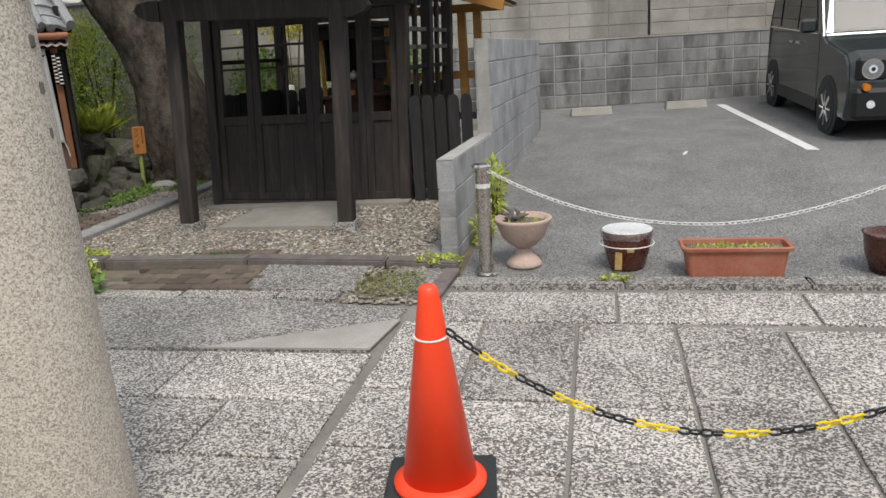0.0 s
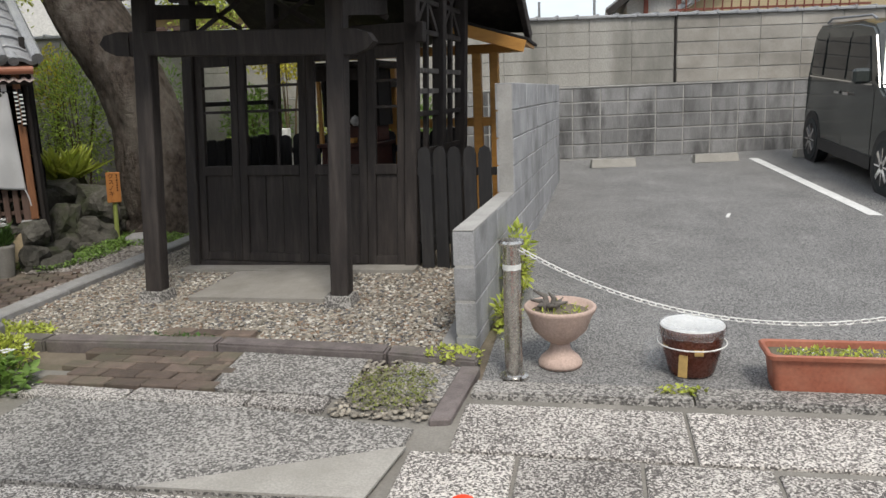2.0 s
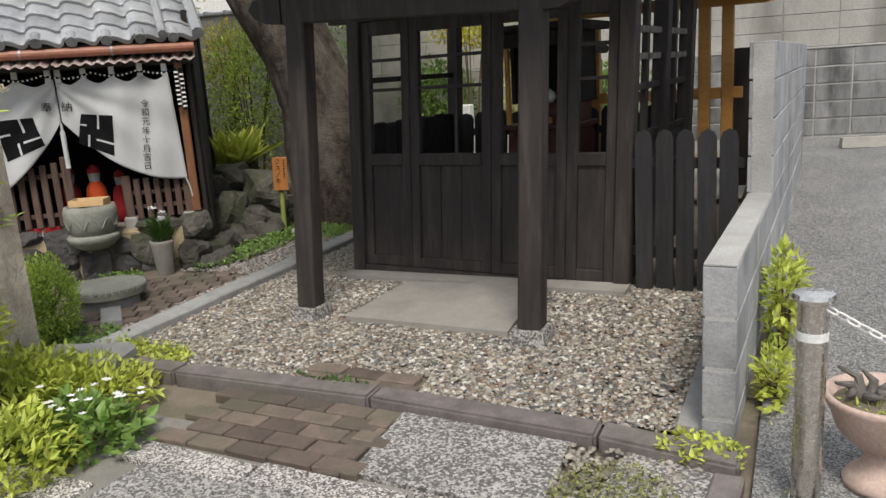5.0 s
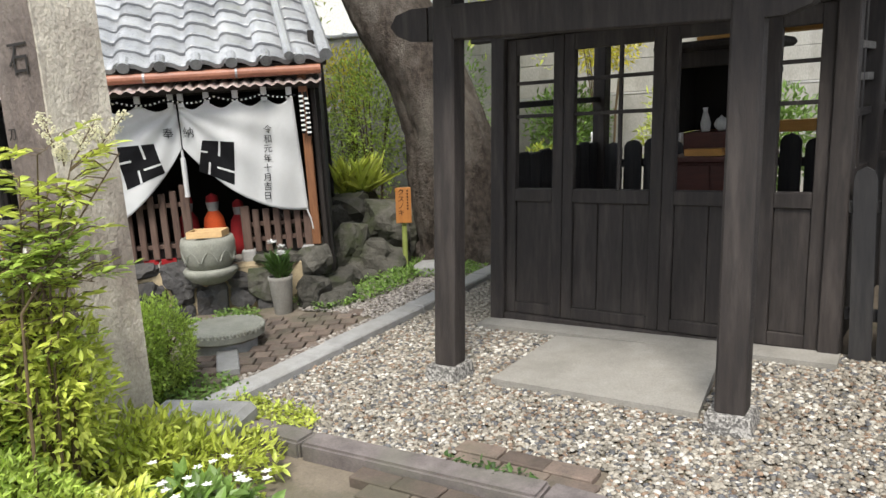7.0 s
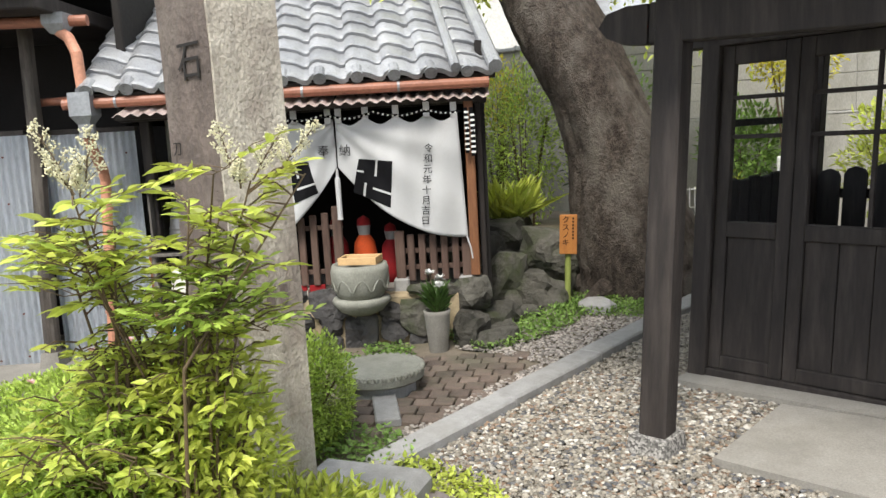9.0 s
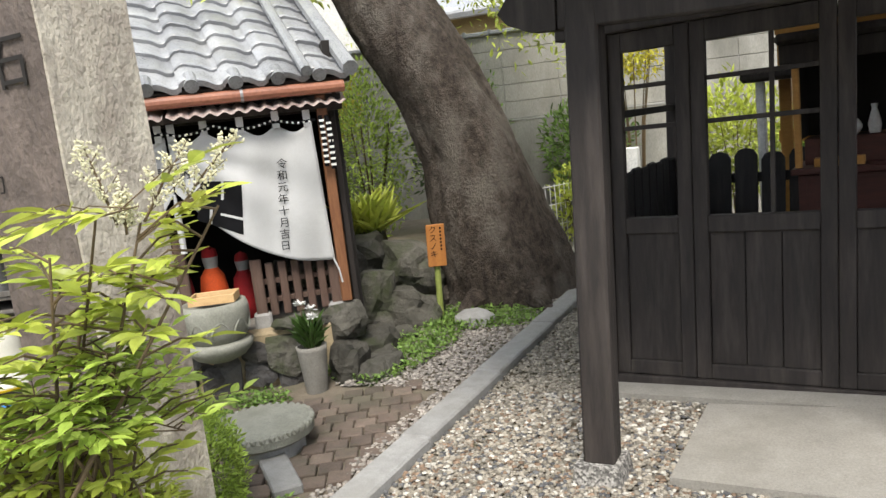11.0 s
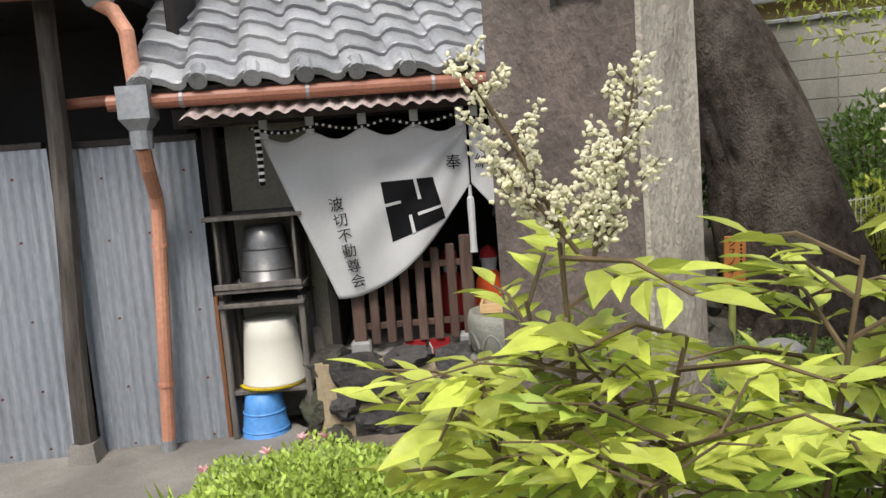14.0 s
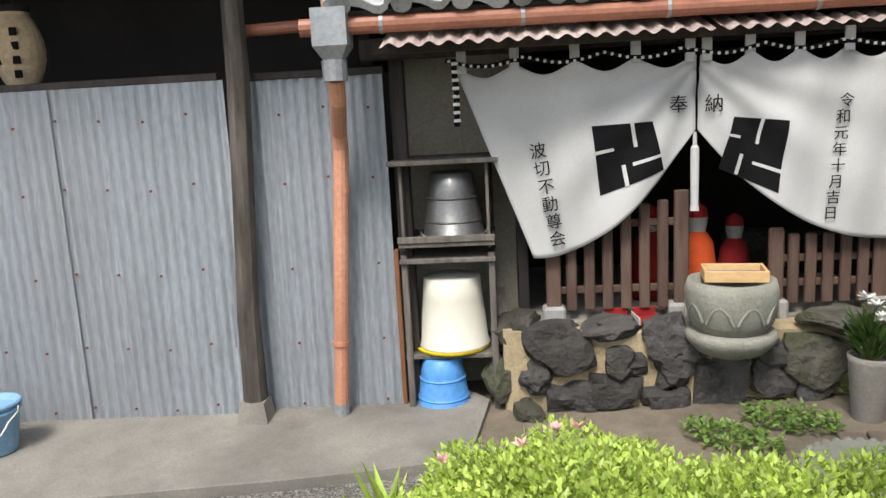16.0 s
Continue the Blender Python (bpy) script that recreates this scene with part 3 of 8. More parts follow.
def build_walls():
    # low wall and high wall of grey blocks, one block thick, beside the parking lot
    ux = (0.036, 0.9994)
    base = thing("wall_lot", "grey concrete block wall beside the parking lot", "wall", kind="structure")
    core = bmesh.new()
    ang = math.degrees(math.atan2(ux[1], ux[0]))
    box(core, (0.006, -0.112, -0.2), (1.60, -0.010, 0.640), pose(-1.06, 5.02, 0.155, 0, 0, ang))
    box(core, (1.585, -0.112, -0.2), (5.55, -0.010, 1.435), pose(-1.06, 5.02, 0.155, 0, 0, ang))
    part("mortar_core", core, MORTAR, base)
    block_run(base, (-1.06 + 0.12, 5.02 - 0.004), ux, 1.58, 0.105, 1, 0.395, 0.10, 0.12, BLOCK)
    block_run(base, (-1.06 + 0.12, 5.02 - 0.004), ux, 1.58, 0.205, 3, 0.395, 0.20, 0.12, BLOCK)
    block_run(base, (-1.06 + 0.12 + 1.58 * ux[0], 5.02 + 1.58), ux, 3.96, 0.005, 8, 0.396, 0.20, 0.13, BLOCK)
    cap = bmesh.new()
    box(cap, (0.0, 0.002, 0), (1.58, 0.118, 0.006), pose(-0.94, 5.02, 0.8035, 0, 0, ang))
    part("cement_cap", cap, MORTAR, base, "mossy cement skim on top")
    # far wall
    fx = (0.974, 0.228); fang = math.degrees(math.atan2(fx[1], fx[0]))
    fw = thing("wall_far", "tall boundary wall, blackened blocks below and cement above", "wall", kind="structure")
    o = Vector((0.73, 12.60, 0))
    core = bmesh.new()
    fm = pose(o.x, o.y, 0, 0, 0, fang)
    box(core, (-11.0, 0.010, 0.2), (9.0, 0.14, 1.548), fm)
    box(core, (-11.0, 0.115, 1.50), (9.0, 0.26, 2.50), fm)
    part("mortar_core", core, JOINT, fw)
    s0 = -3.0
    block_run(fw, (o.x + fx[0] * s0, o.y + fx[1] * s0), fx, 7.6, 0.55, 5, 0.40, 0.20, 0.05, OLD_BLOCK, gap=0.010)
    ledge = bmesh.new(); box(ledge, (-11, -0.008, 0), (9, 0.13, 0.022), fm @ pose(0, 0, 1.551), 0.004)
    part("ledge", ledge, MORTAR, fw, "cement ledge on the lower blocks")
    block_run(fw, (o.x + fx[0] * (0.12) - fx[1] * 0.105, o.y + fx[1] * 0.12 + fx[0] * 0.105), fx, 4.6, 1.576, 5, 0.60, 0.187, 0.05, BEIGE_BLOCK, gap=0.007)
    block_run(fw, (o.x + fx[0] * (-10.9) - fx[1] * 0.105, o.y + fx[1] * -10.9 + fx[0] * 0.105), fx, 10.98, 1.576, 5, 0.61, 0.187, 0.05, UPPER_BLOCK, gap=0.003)
    part("dark_joint", bx((0.085, 0.090, 1.58), (0.115, 0.16, 2.50), 0.003, fm), DARK, fw, "dark open joint")
    lower = bx((-11.0, -0.001, 0.1), (-3.02, 0.012, 1.55), 0.003, fm)
    part("rendered_face", lower, UPPER_BLOCK, fw)
    lower = bx((4.62, -0.001, 0.1), (9.0, 0.012, 1.55), 0.003, fm)
    part("rendered_face", lower, OLD_BLOCK, fw)
    cope = bmesh.new()
    for i in range(70):
        box(cope, (-11 + i * 0.285, 0.06, 2.50 + 0.004 * (i % 2)), (-11 + i * 0.285 + 0.278, 0.32, 2.545), fm, 0.008)
    for i in range(70):
        rod(cope, fm @ Vector((-11 + i * 0.285, 0.06, 2.545)), fm @ Vector((-11 + i * 0.285, 0.32, 2.55)), 0.022, n=6)
    part("coping_tiles", cope, TILE, fw, "grey coping tiles")

build_walls()

# ---- kiosk: the black wooden hall ----
KM = pose(-3.72, 6.87, 0.150, 0, 0, -5.5)
def roof_tile_mesh():
    bm = bmesh.new()
    w, ln, n = 0.262, 0.285, 9
    def prof(u): return 0.024 * math.sin(2 * math.pi * (u - 0.05)) + 0.008 * math.sin(4 * math.pi * u)
    top, bot = [], []
    for k, y in enumerate((0.0, 0.06, ln)):
        lift = 0.026 * (1 - y / ln)
        top.append([bm.verts.new((w * i / n, y, prof(i / n) + lift + 0.016)) for i in range(n + 1)])
    low = [bm.verts.new((w * i / n, 0.002, prof(i / n) + 0.006)) for i in range(n + 1)]
    for a, b in zip(top, top[1:]):
        for i in range(n): bm.faces.new((a[i], a[i + 1], b[i + 1], b[i]))
    for i in range(n): bm.faces.new((low[i], low[i + 1], top[0][i + 1], top[0][i]))
    me = bpy.data.meshes.new("roof_tile"); bm.normal_update(); bm.to_mesh(me); bm.free(); me.materials.append(TILE)
    for f in me.polygons: f.use_smooth = f.index < 2 * n
    return me
ROOF_TILE = roof_tile_mesh()

def roof_slope(parent, m, cols, rows, step=0.225, w=0.262, keep=None, knobs=True):
    """Courses of wavy tiles; m puts x along the eave and y up the slope."""
    rng = random.Random(3)
    knob = None
    if knobs:
        bm = bmesh.new(); rod(bm, (0, -0.012, 0.026), (0, 0.10, 0.036), 0.044, 0.04, 12)
        knob = bpy.data.meshes.new("eave_knob"); bm.to_mesh(knob); bm.free(); knob.materials.append(TILE)
    for r in range(rows):
        for c in range(cols):
            if keep and not keep(c, r): continue
            mesh_part("roof_tile", ROOF_TILE, parent, m @ pose(c * w, r * step, rng.uniform(-0.003, 0.003), rng.uniform(-0.6, 0.6), rng.uniform(-0.7, 0.7), rng.uniform(-0.5, 0.5)))
            if knobs and r == 0: mesh_part("eave_knob", knob, parent, m @ pose(c * w + 0.07, -0.004, 0.0))

def framed(parent, name, x0, x1, z0, z1, y0, y1, material, t=0.03, label=""):
    bm = bmesh.new()
    box(bm, (x0, y0, z0), (x0 + t, y1, z1)); box(bm, (x1 - t, y0, z0), (x1, y1, z1))
    box(bm, (x0 + t, y0, z0), (x1 - t, y1, z0 + t)); box(bm, (x0 + t, y0, z1 - t), (x1 - t, y1, z1))
    return part(name, bm, material, parent, label)

def build_kiosk():
    k = thing("wooden_hall", "small black-stained wooden hall with glazed doors and tiled roof", "shrine hall", KM)
    W, D = 2.06, 1.42
    P = lambda n, bm, mt=DARK_WOOD, lab="": part(n, bm, mt, k, lab)
    # columns of the box
    for x, y, h in ((0, 0, 2.45), (W - 0.1, 0, 2.6), (0, D, 2.6), (W - 0.1, D, 2.6), (W - 0.1, 0.72, 2.6)):
        P("column", bx((x, y, 0), (x + 0.1, y + 0.1, h), 0.006))
    P("sill_beam", bx((0.1, 0.01, 0.0), (W - 0.1, 0.09, 0.075)))
    P("head_beam", bx((-0.16, 0.0, 1.78), (W + 0.05, 0.1, 1.93), 0.006))
    P("upper_beam", bx((-0.1, 0.0, 2.22), (W + 0.1, 0.1, 2.34), 0.006))
    # door leaves: panel below, window above
    xs = ((0.10, 0.50), (0.50, 1.12), (1.12, 1.64), (1.64, W - 0.1))
    for i, (a, b) in enumerate(xs):
        leaf = part("door_leaf", bx((a + 0.002, 0.03, 0.077), (a + 0.07, 0.075, 1.778), 0.004), DARK_WOOD, k)
        part("stile", bx((b - 0.07, 0.03, 0.077), (b - 0.002, 0.075, 1.778), 0.004), DARK_WOOD, leaf)
        part("mid_rail", bx((a + 0.07, 0.025, 0.79), (b - 0.07, 0.08, 0.87), 0.005), DARK_WOOD, leaf)
        part("bottom_rail", bx((a + 0.07, 0.03, 0.077), (b - 0.07, 0.075, 0.15), 0.005), DARK_WOOD, leaf)
        part("top_rail", bx((a + 0.07, 0.03, 1.68), (b - 0.07, 0.075, 1.778), 0.005), DARK_WOOD, leaf)
        nb = max(1, round((b - a - 0.14) / 0.19))
        for j in range(nb):
            w = (b - a - 0.14) / nb
            part("panel_board", bx((a + 0.07 + j * w + 0.002, 0.045 + 0.003 * (j % 2), 0.15), (a + 0.07 + (j + 1) * w - 0.002, 0.065, 0.79), 0.003), DARK_WOOD, leaf)
        if i != 2:
            for z in (1.30, 1.50):
                part("glazing_bar", bx((a + 0.07, 0.04, z), (b - 0.07, 0.065, z + 0.022), 0.002), DARK_WOOD, leaf)
            if i == 1:
                part("glazing_bar", bx((a + 0.345, 0.041, 0.87), (a + 0.365, 0.064, 1.68), 0.002), DARK_WOOD, leaf)
    # side wall on the lot side: open lattice with cross bracing
    xw = W - 0.06
    for z in (0.92, 1.22, 1.40, 1.56, 1.86, 2.10):
        P("side_rail", bx((xw - 0.02, 0.1, z), (xw + 0.02, D, z + 0.04), 0.003), GREY_WOOD if z in (1.40, 1.56) else DARK_WOOD)
    for y0, y1 in ((0.12, 0.70), (0.82, 1.40)):
        for s in (0, 1):
            bm = beam(bmesh.new(), (xw + 0.005 * s, y0 if s else y1, 1.90), (xw + 0.005 * s, y1 if s else y0, 2.42), 0.03, 0.045)
            P("brace", bm)
    P("side_board", bx((xw - 0.01, 0.1, 0.0), (xw + 0.012, D, 0.92), 0.003), BLACK_WOOD)
    for y in (0.40, 1.1):
        P("side_post", bx((xw - 0.02, y, 0.9), (xw + 0.02, y + 0.05, 2.5), 0.004))
    # far side wall and back fence of pickets
    for j in range(12):
        px, top = 0.10 + j * 0.160, 1.05 + 0.015 * (j % 3)
        pk = bmesh.new(); prof = [(0, 0.05), (0.136, 0.05), (0.136, top - 0.05), (0.115, top - 0.015), (0.068, top), (0.021, top - 0.015), (0, top - 0.05)]
        f1 = [pk.verts.new((px + u, D + 0.02, v)) for u, v in prof]; f2 = [pk.verts.new((px + u, D + 0.045, v)) for u, v in prof]
        pk.faces.new(f1); pk.faces.new(f2[::-1])
        for i in range(7): pk.faces.new((f1[i], f2[i], f2[(i + 1) % 7], f1[(i + 1) % 7]))
        bmesh.ops.recalc_face_normals(pk, faces=pk.faces)
        P("back_picket", pk, BLACK_WOOD)
    for z in (0.45, 0.86):
        P("back_rail", bx((0.0, D + 0.047, z), (W, D + 0.08, z + 0.06), 0.004), BLACK_WOOD)
    for j in range(9):
        P("left_board", bx((0.03, 0.11 + 0.146 * j, 0.0), (0.055, 0.11 + 0.146 * j + 0.138, 1.06 + 0.012 * (j % 2)), 0.01), BLACK_WOOD)
    P("left_rail", bx((0.02, 0.1, 1.36), (0.06, D, 1.40), 0.003), BLACK_WOOD)
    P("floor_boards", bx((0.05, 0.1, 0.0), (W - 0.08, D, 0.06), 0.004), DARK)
    # truss seen above the head beam
    for x in (0.35, 1.0, 1.62):
        for s in (-1, 1):
            P("fretwork", beam(bmesh.new(), (x - 0.2 * s, 0.05, 1.97), (x + 0.2 * s, 0.05 + 0.004 * s, 2.20), 0.02, 0.035), DARK_WOOD)
    for x in (0.5, 1.5):
        P("tie_beam", beam(bmesh.new(), (x, 0.05, 2.30), (x, D, 2.34), 0.09, 0.11))
    # porch posts, their feet and crossing beam (worked out in the world, carried by the hall)
    inv = KM.inverted()
    for px, py in ((-3.455, 5.93), (-1.99, 5.80)):
        z = ground_z(px, py)
        P("porch_post", bx((-0.062, -0.062, 0.07), (0.062, 0.062, 2.24), 0.010, inv @ pose(px, py, z, -4.2, 1.3, 0)))
        foot = bmesh.new()
        bmesh.ops.create_cone(foot, cap_ends=True, segments=4, radius1=0.155, radius2=0.125, depth=0.16, matrix=inv @ pose(px, py, z + 0.0, 0, 0, 45))
        P("post_foot", foot, DARK_CONCRETE, "grey stone foot")
    a, b = Vector((-3.445, 6.05, 1.965)), Vector((-1.98, 5.92, 1.90))
    d = (b - a).normalized()
    m2 = inv @ Matrix.Translation(a) @ d.to_track_quat("X", "Z").to_matrix().to_4x4()
    L = (b - a).length
    bm = bx((-0.06, -0.04, -0.085), (L + 0.06, 0.04, 0.085), 0.008, m2)
    P("porch_beam", bm)
    for s, x0 in ((-1, -0.062), (1, L + 0.062)):
        tip = bmesh.new()
        prof = [(0, 0.08), (0.10, 0.08), (0.20, 0.055), (0.24, 0.0), (0.20, -0.045), (0.11, -0.08), (0, -0.085)]
        f1 = [tip.verts.new(m2 @ Vector((x0 + s * u, -0.045, v))) for u, v in prof]
        f2 = [tip.verts.new(m2 @ Vector((x0 + s * u, 0.045, v))) for u, v in prof]
        tip.faces.new(f1); tip.faces.new(f2[::-1])
        for i in range(len(prof)): tip.faces.new((f1[i], f2[i], f2[(i + 1) % len(prof)], f1[(i + 1) % len(prof)]))
        bmesh.ops.recalc_face_normals(tip, faces=tip.faces)
        P("beam_nose", tip, DARK_WOOD, "carved end of the porch beam")
    P("porch_plate", bx((-0.35, -0.05, 0.305), (L + 0.35, 0.05, 0.40), 0.008, m2))
    for x in (0, L):
        P("porch_tie", beam(bmesh.new(), m2 @ Vector((x, 0.06, 0.22)), m2 @ Vector((x, 0.95, 0.30)), 0.07, 0.10))
    # roof: the front slope runs on down over the porch
    pitch = 27.0
    ang = -3.0
    fr = inv @ pose(-4.06, 5.52, 2.375, 0, 2.5, ang) @ pose(0, 0, 0, pitch)
    roof = part("roof_front", bx((0, 0.03, -0.05), (2.47, 2.4, -0.012), 0.004, fr), DARK_WOOD, k, "dark boarded roof underside")
    part("roof_board", bx((2.48, 0.98, -0.05), (3.08, 2.4, -0.012), 0.004, fr), DARK_WOOD, roof)
    roof_slope(roof, fr, 9, 11)
    roof_slope(roof, fr @ pose(9 * 0.262, 0, 0), 3, 11, keep=lambda c, r: r >= 3 + (c > 0), knobs=False)
    bk = inv @ pose(-4.05, 9.35, 2.30, 0, 2.5, ang) @ pose(0, 0, 0, -pitch)
    part("roof_back", bx((0, -1.9, -0.05), (3.1, 0.0, 0.02), 0.01, bk), DARK_WOOD, k, "dark boarded back slope")
    part("ridge_cap", bx((-0.02, 2.30, 0.02), (3.14, 2.52, 0.20), 0.02, fr), TILE, k, "stacked ridge tiles")
    for x in (2.47, 3.10):
        a0 = 0.0 if x < 3 else 1.0
        v = bmesh.new(); box(v, (x - 0.03, a0, -0.16), (x + 0.02, 2.4, -0.052), fr, 0.006)
        part("barge_board", v, GREY_WOOD if x > 3 else DARK_WOOD, k)
        t = bmesh.new(); tube(t, [fr @ Vector((x, a0 - 0.02 + 0.2 * i, 0.055)) for i in range(13 - int(a0 * 5))], 0.05, 8)
        part("verge_roll", t, TILE, k, "rounded verge tiles")
    part("barge_board", bx((3.06, -1.9, -0.17), (3.12, 0.0, -0.052), 0.006, bk), DARK_WOOD, k)
    part("front_fascia", bx((0.0, -0.02, -0.055), (2.47, 0.028, 0.005), 0.004, fr), DARK_WOOD, k)
    for i in range(11):
        part("rafter", bx((0.06 + i * 0.235, 0.03, -0.12), (0.06 + i * 0.235 + 0.045, 2.2, -0.052), 0.003, fr), DARK_WOOD, roof)
    # the old frame has racked a little towards the lot
    rack = Matrix.Identity(4); rack[0][2], rack[1][2] = 0.020, 0.070
    fixed = ("porch", "post_foot", "beam_nose", "roof", "ridge", "verge", "barge", "front_fascia")
    for ob in k.children:
        if not ob.name.startswith(fixed):
            for o in (ob, *ob.children): o.data.transform(rack)
    return k

build_kiosk()

# ---- the curtained shrine and the shed beside it ----
SM = pose(-7.24, 5.685, 0, 0, 0, 39.3)
def corrugated(x0, x1, z0, z1, pitch, amp, y=0.0, tilt=0.0, n=6):
    bm = bmesh.new()
    k = int((x1 - x0) / pitch * n)
    cols = []
    for i in range(k + 1):
        x = x0 + (x1 - x0) * i / k
        yy = y + amp * math.sin(2 * math.pi * (x - x0) / pitch)
        cols.append([bm.verts.new((x, yy, z0 + 0.004 * math.sin(x * 9))), bm.verts.new((x, yy + tilt, z1))])
    for a, b in zip(cols, cols[1:]): bm.faces.new((a[0], b[0], b[1], a[1]))
    bmesh.ops.solidify(bm, geom=bm.faces, thickness=0.002)
    return bm

def drape(x, z):
    """Depth of the cloth: loose pleats, and creases that fan out from the tied-up middle."""
    s = 1 if x > 1.42 else -1
    d = math.hypot(x - 1.42, z - 1.36); a = math.atan2(1.36 - z + 0.35, s * (x - 1.42) + 0.05)
    fan = 0.017 * math.sin(16 * a) * min(1, d / 0.25) * math.exp(-d / 0.75) * clamp((1.72 - z) / 0.2, 0, 1)
    return -0.10 + 0.016 * math.sin(8 * x + 2.2 * z) + 0.010 * math.sin(19 * x - 4 * z) + 0.0015 * math.sin(43 * x + 11 * z) + 0.05 * (1.74 - z) + fan

def cloth_patch(fn, nu, nv, off):
    bm = bmesh.new()
    g = [[bm.verts.new((x, drape(x, z) + off, z)) for x, z in (fn(i / nu, j / nv) for j in range(nv + 1))] for i in range(nu + 1)]
    for i in range(nu):
        for j in range(nv): bm.faces.new((g[i][j], g[i + 1][j], g[i + 1][j + 1], g[i][j + 1]))
    return bm

def quad(c):
    (ax, az), (bx_, bz), (cx, cz), (dx, dz) = c     # top left, top right, bottom right, bottom left
    return lambda u, v: ((1 - v) * ((1 - u) * ax + u * bx_) + v * ((1 - u) * dx + u * cx), (1 - v) * ((1 - u) * az + u * bz) + v * ((1 - u) * dz + u * cz))

def build_curtain():
    c = thing("shrine_curtain", "white cotton curtain with black crests, drawn up in the middle", "curtain", SM)
    def left(u, v):
        tx, tz = 0.34 + 1.075 * u, 1.70 - 0.050 * abs(math.sin(u * math.pi * 4)) ** 1.4
        bx_ = 0.672 + 0.745 * u
        bz = 0.80 + 0.57 * u ** 1.75 - 0.03 * math.sin(math.pi * u)
        k = v ** 1.0
        return tx + (bx_ - tx) * k, tz + (bz - tz) * k
    def right(u, v):
        tx, tz = 1.43 + 0.845 * u, 1.70 - 0.050 * abs(math.sin(u * math.pi * 4)) ** 1.4
        bx_ = 1.425 + 0.885 * u
        bz = 0.83 + 0.54 * (1 - u) ** 2.1
        return tx + (bx_ - tx) * v, tz + (bz - tz) * v
    for nm, fn in (("left_panel", left), ("right_panel", right)):
        p = part("curtain_panel", cloth_patch(fn, 44, 36, 0.0), CLOTH, c, smooth=True)
        sd = p.modifiers.new("thickness", "SOLIDIFY"); sd.thickness = 0.003
        for i in range(5):
            x, z = fn(min(max(i / 4, 0.03), 0.97), 0)
            part("hanging_loop", bx((x - 0.022, -0.105, z - 0.02), (x + 0.022, -0.090, z + 0.085), 0.004), CLOTH, c)
    sqs = (((0.947, 1.410), (1.222, 1.418), (1.275, 1.195), (0.985, 1.088)), ((1.578, 1.420), (1.813, 1.392), (1.778, 1.068), (1.520, 1.190)))
    bars = (((0.62, 0.0, 0.68, 0.42), (0.0, 0.36, 0.30, 0.41), (0.55, 0.66, 1.0, 0.72), (0.38, 0.66, 0.44, 1.0)),
            ((0.50, 0.0, 0.56, 0.40), (0.0, 0.32, 0.20, 0.37), (0.50, 0.68, 1.0, 0.73), (0.26, 0.62, 0.32, 0.98)))
    for q, bs in zip(sqs, bars):
        f = quad(q)
        crest = part("crest", cloth_patch(f, 14, 14, -0.006), INK, c, "black square crest")
        for a0, b0, a1, b1 in bs:
            part("crest_bar", cloth_patch(lambda u, v, a0=a0, b0=b0, a1=a1, b1=b1: f(a0 + (a1 - a0) * u, b0 + (b1 - b0) * v), 6, 6, -0.010), CLOTH, crest)
    def glyph(ch, x, z, size, roll=0):
        text_part("writing", ch, size, INK, c, pose(x, drape(x, z) - 0.018, z, 90, 0, 0) @ pose(0, 0, 0, 0, 0, roll), 0.0008, "black brush writing")
    glyph("奉", 1.335, 1.482, 0.085); glyph("納", 1.487, 1.478, 0.085)
    for i, ch in enumerate("令和元年十月吉日"): glyph(ch, 2.065 - 0.007 * i, 1.465 - 0.072 * i, 0.066)
    for i, ch in enumerate("波切不動尊会"): glyph(ch, 0.705 + 0.016 * i, 1.305 - 0.083 * i, 0.078, 8)
    bm = bmesh.new(); tube(bm, [(0.30 + 0.1 * i, -0.10, 1.735 - 0.035 * abs(math.sin(i * 0.9))) for i in range(21)], 0.011, 7)
    part("rope", bm, INK, c, "twisted black and white rope")
    bm = bmesh.new()
    for i in range(60):
        x = 0.31 + 0.033 * i
        box(bm, (x, -0.114, 1.728 - 0.035 * abs(math.sin((x - 0.30) * 9.0))), (x + 0.012, -0.088, 1.740 - 0.035 * abs(math.sin((x - 0.30) * 9.0))), None)
    tagged(part("rope_strand", bm, CHAIN_WHITE, c), kind="stuff")
    for x, z0, z1 in ((0.335, 1.44, 1.74), (2.33, 1.42, 1.73), (2.37, 1.40, 1.73)):
        bm = bmesh.new(); tube(bm, [(x, -0.10, z1), (x + 0.01, -0.11, (z0 + z1) / 2), (x + 0.005, -0.10, z0)], 0.014, 7)
        r = part("rope_end", bm, INK, c)
        b2 = bmesh.new()
        for i in range(8): box(b2, (x - 0.008, -0.122, z0 + 0.02 + 0.036 * i), (x + 0.022, -0.096, z0 + 0.034 + 0.036 * i), None)
        tagged(part("rope_strand", b2, CHAIN_WHITE, r), kind="stuff")
    bm = lathe([(0.008, 0.36), (0.010, 0.30), (0.019, 0.29), (0.020, 0.24), (0.018, 0.03), (0.021, 0.0)], 10); bm.transform(Matrix.Translation((1.415, -0.06, 1.0)))
    part("tassel", bm, CLOTH, c, "pale lilac tassel")
    bm = bmesh.new(); tube(bm, [(2.30, -0.06, 0.84), (2.325, -0.07, 0.76), (2.335, -0.07, 0.68)], 0.006, 6)
    part("cord", bm, CLOTH, c)

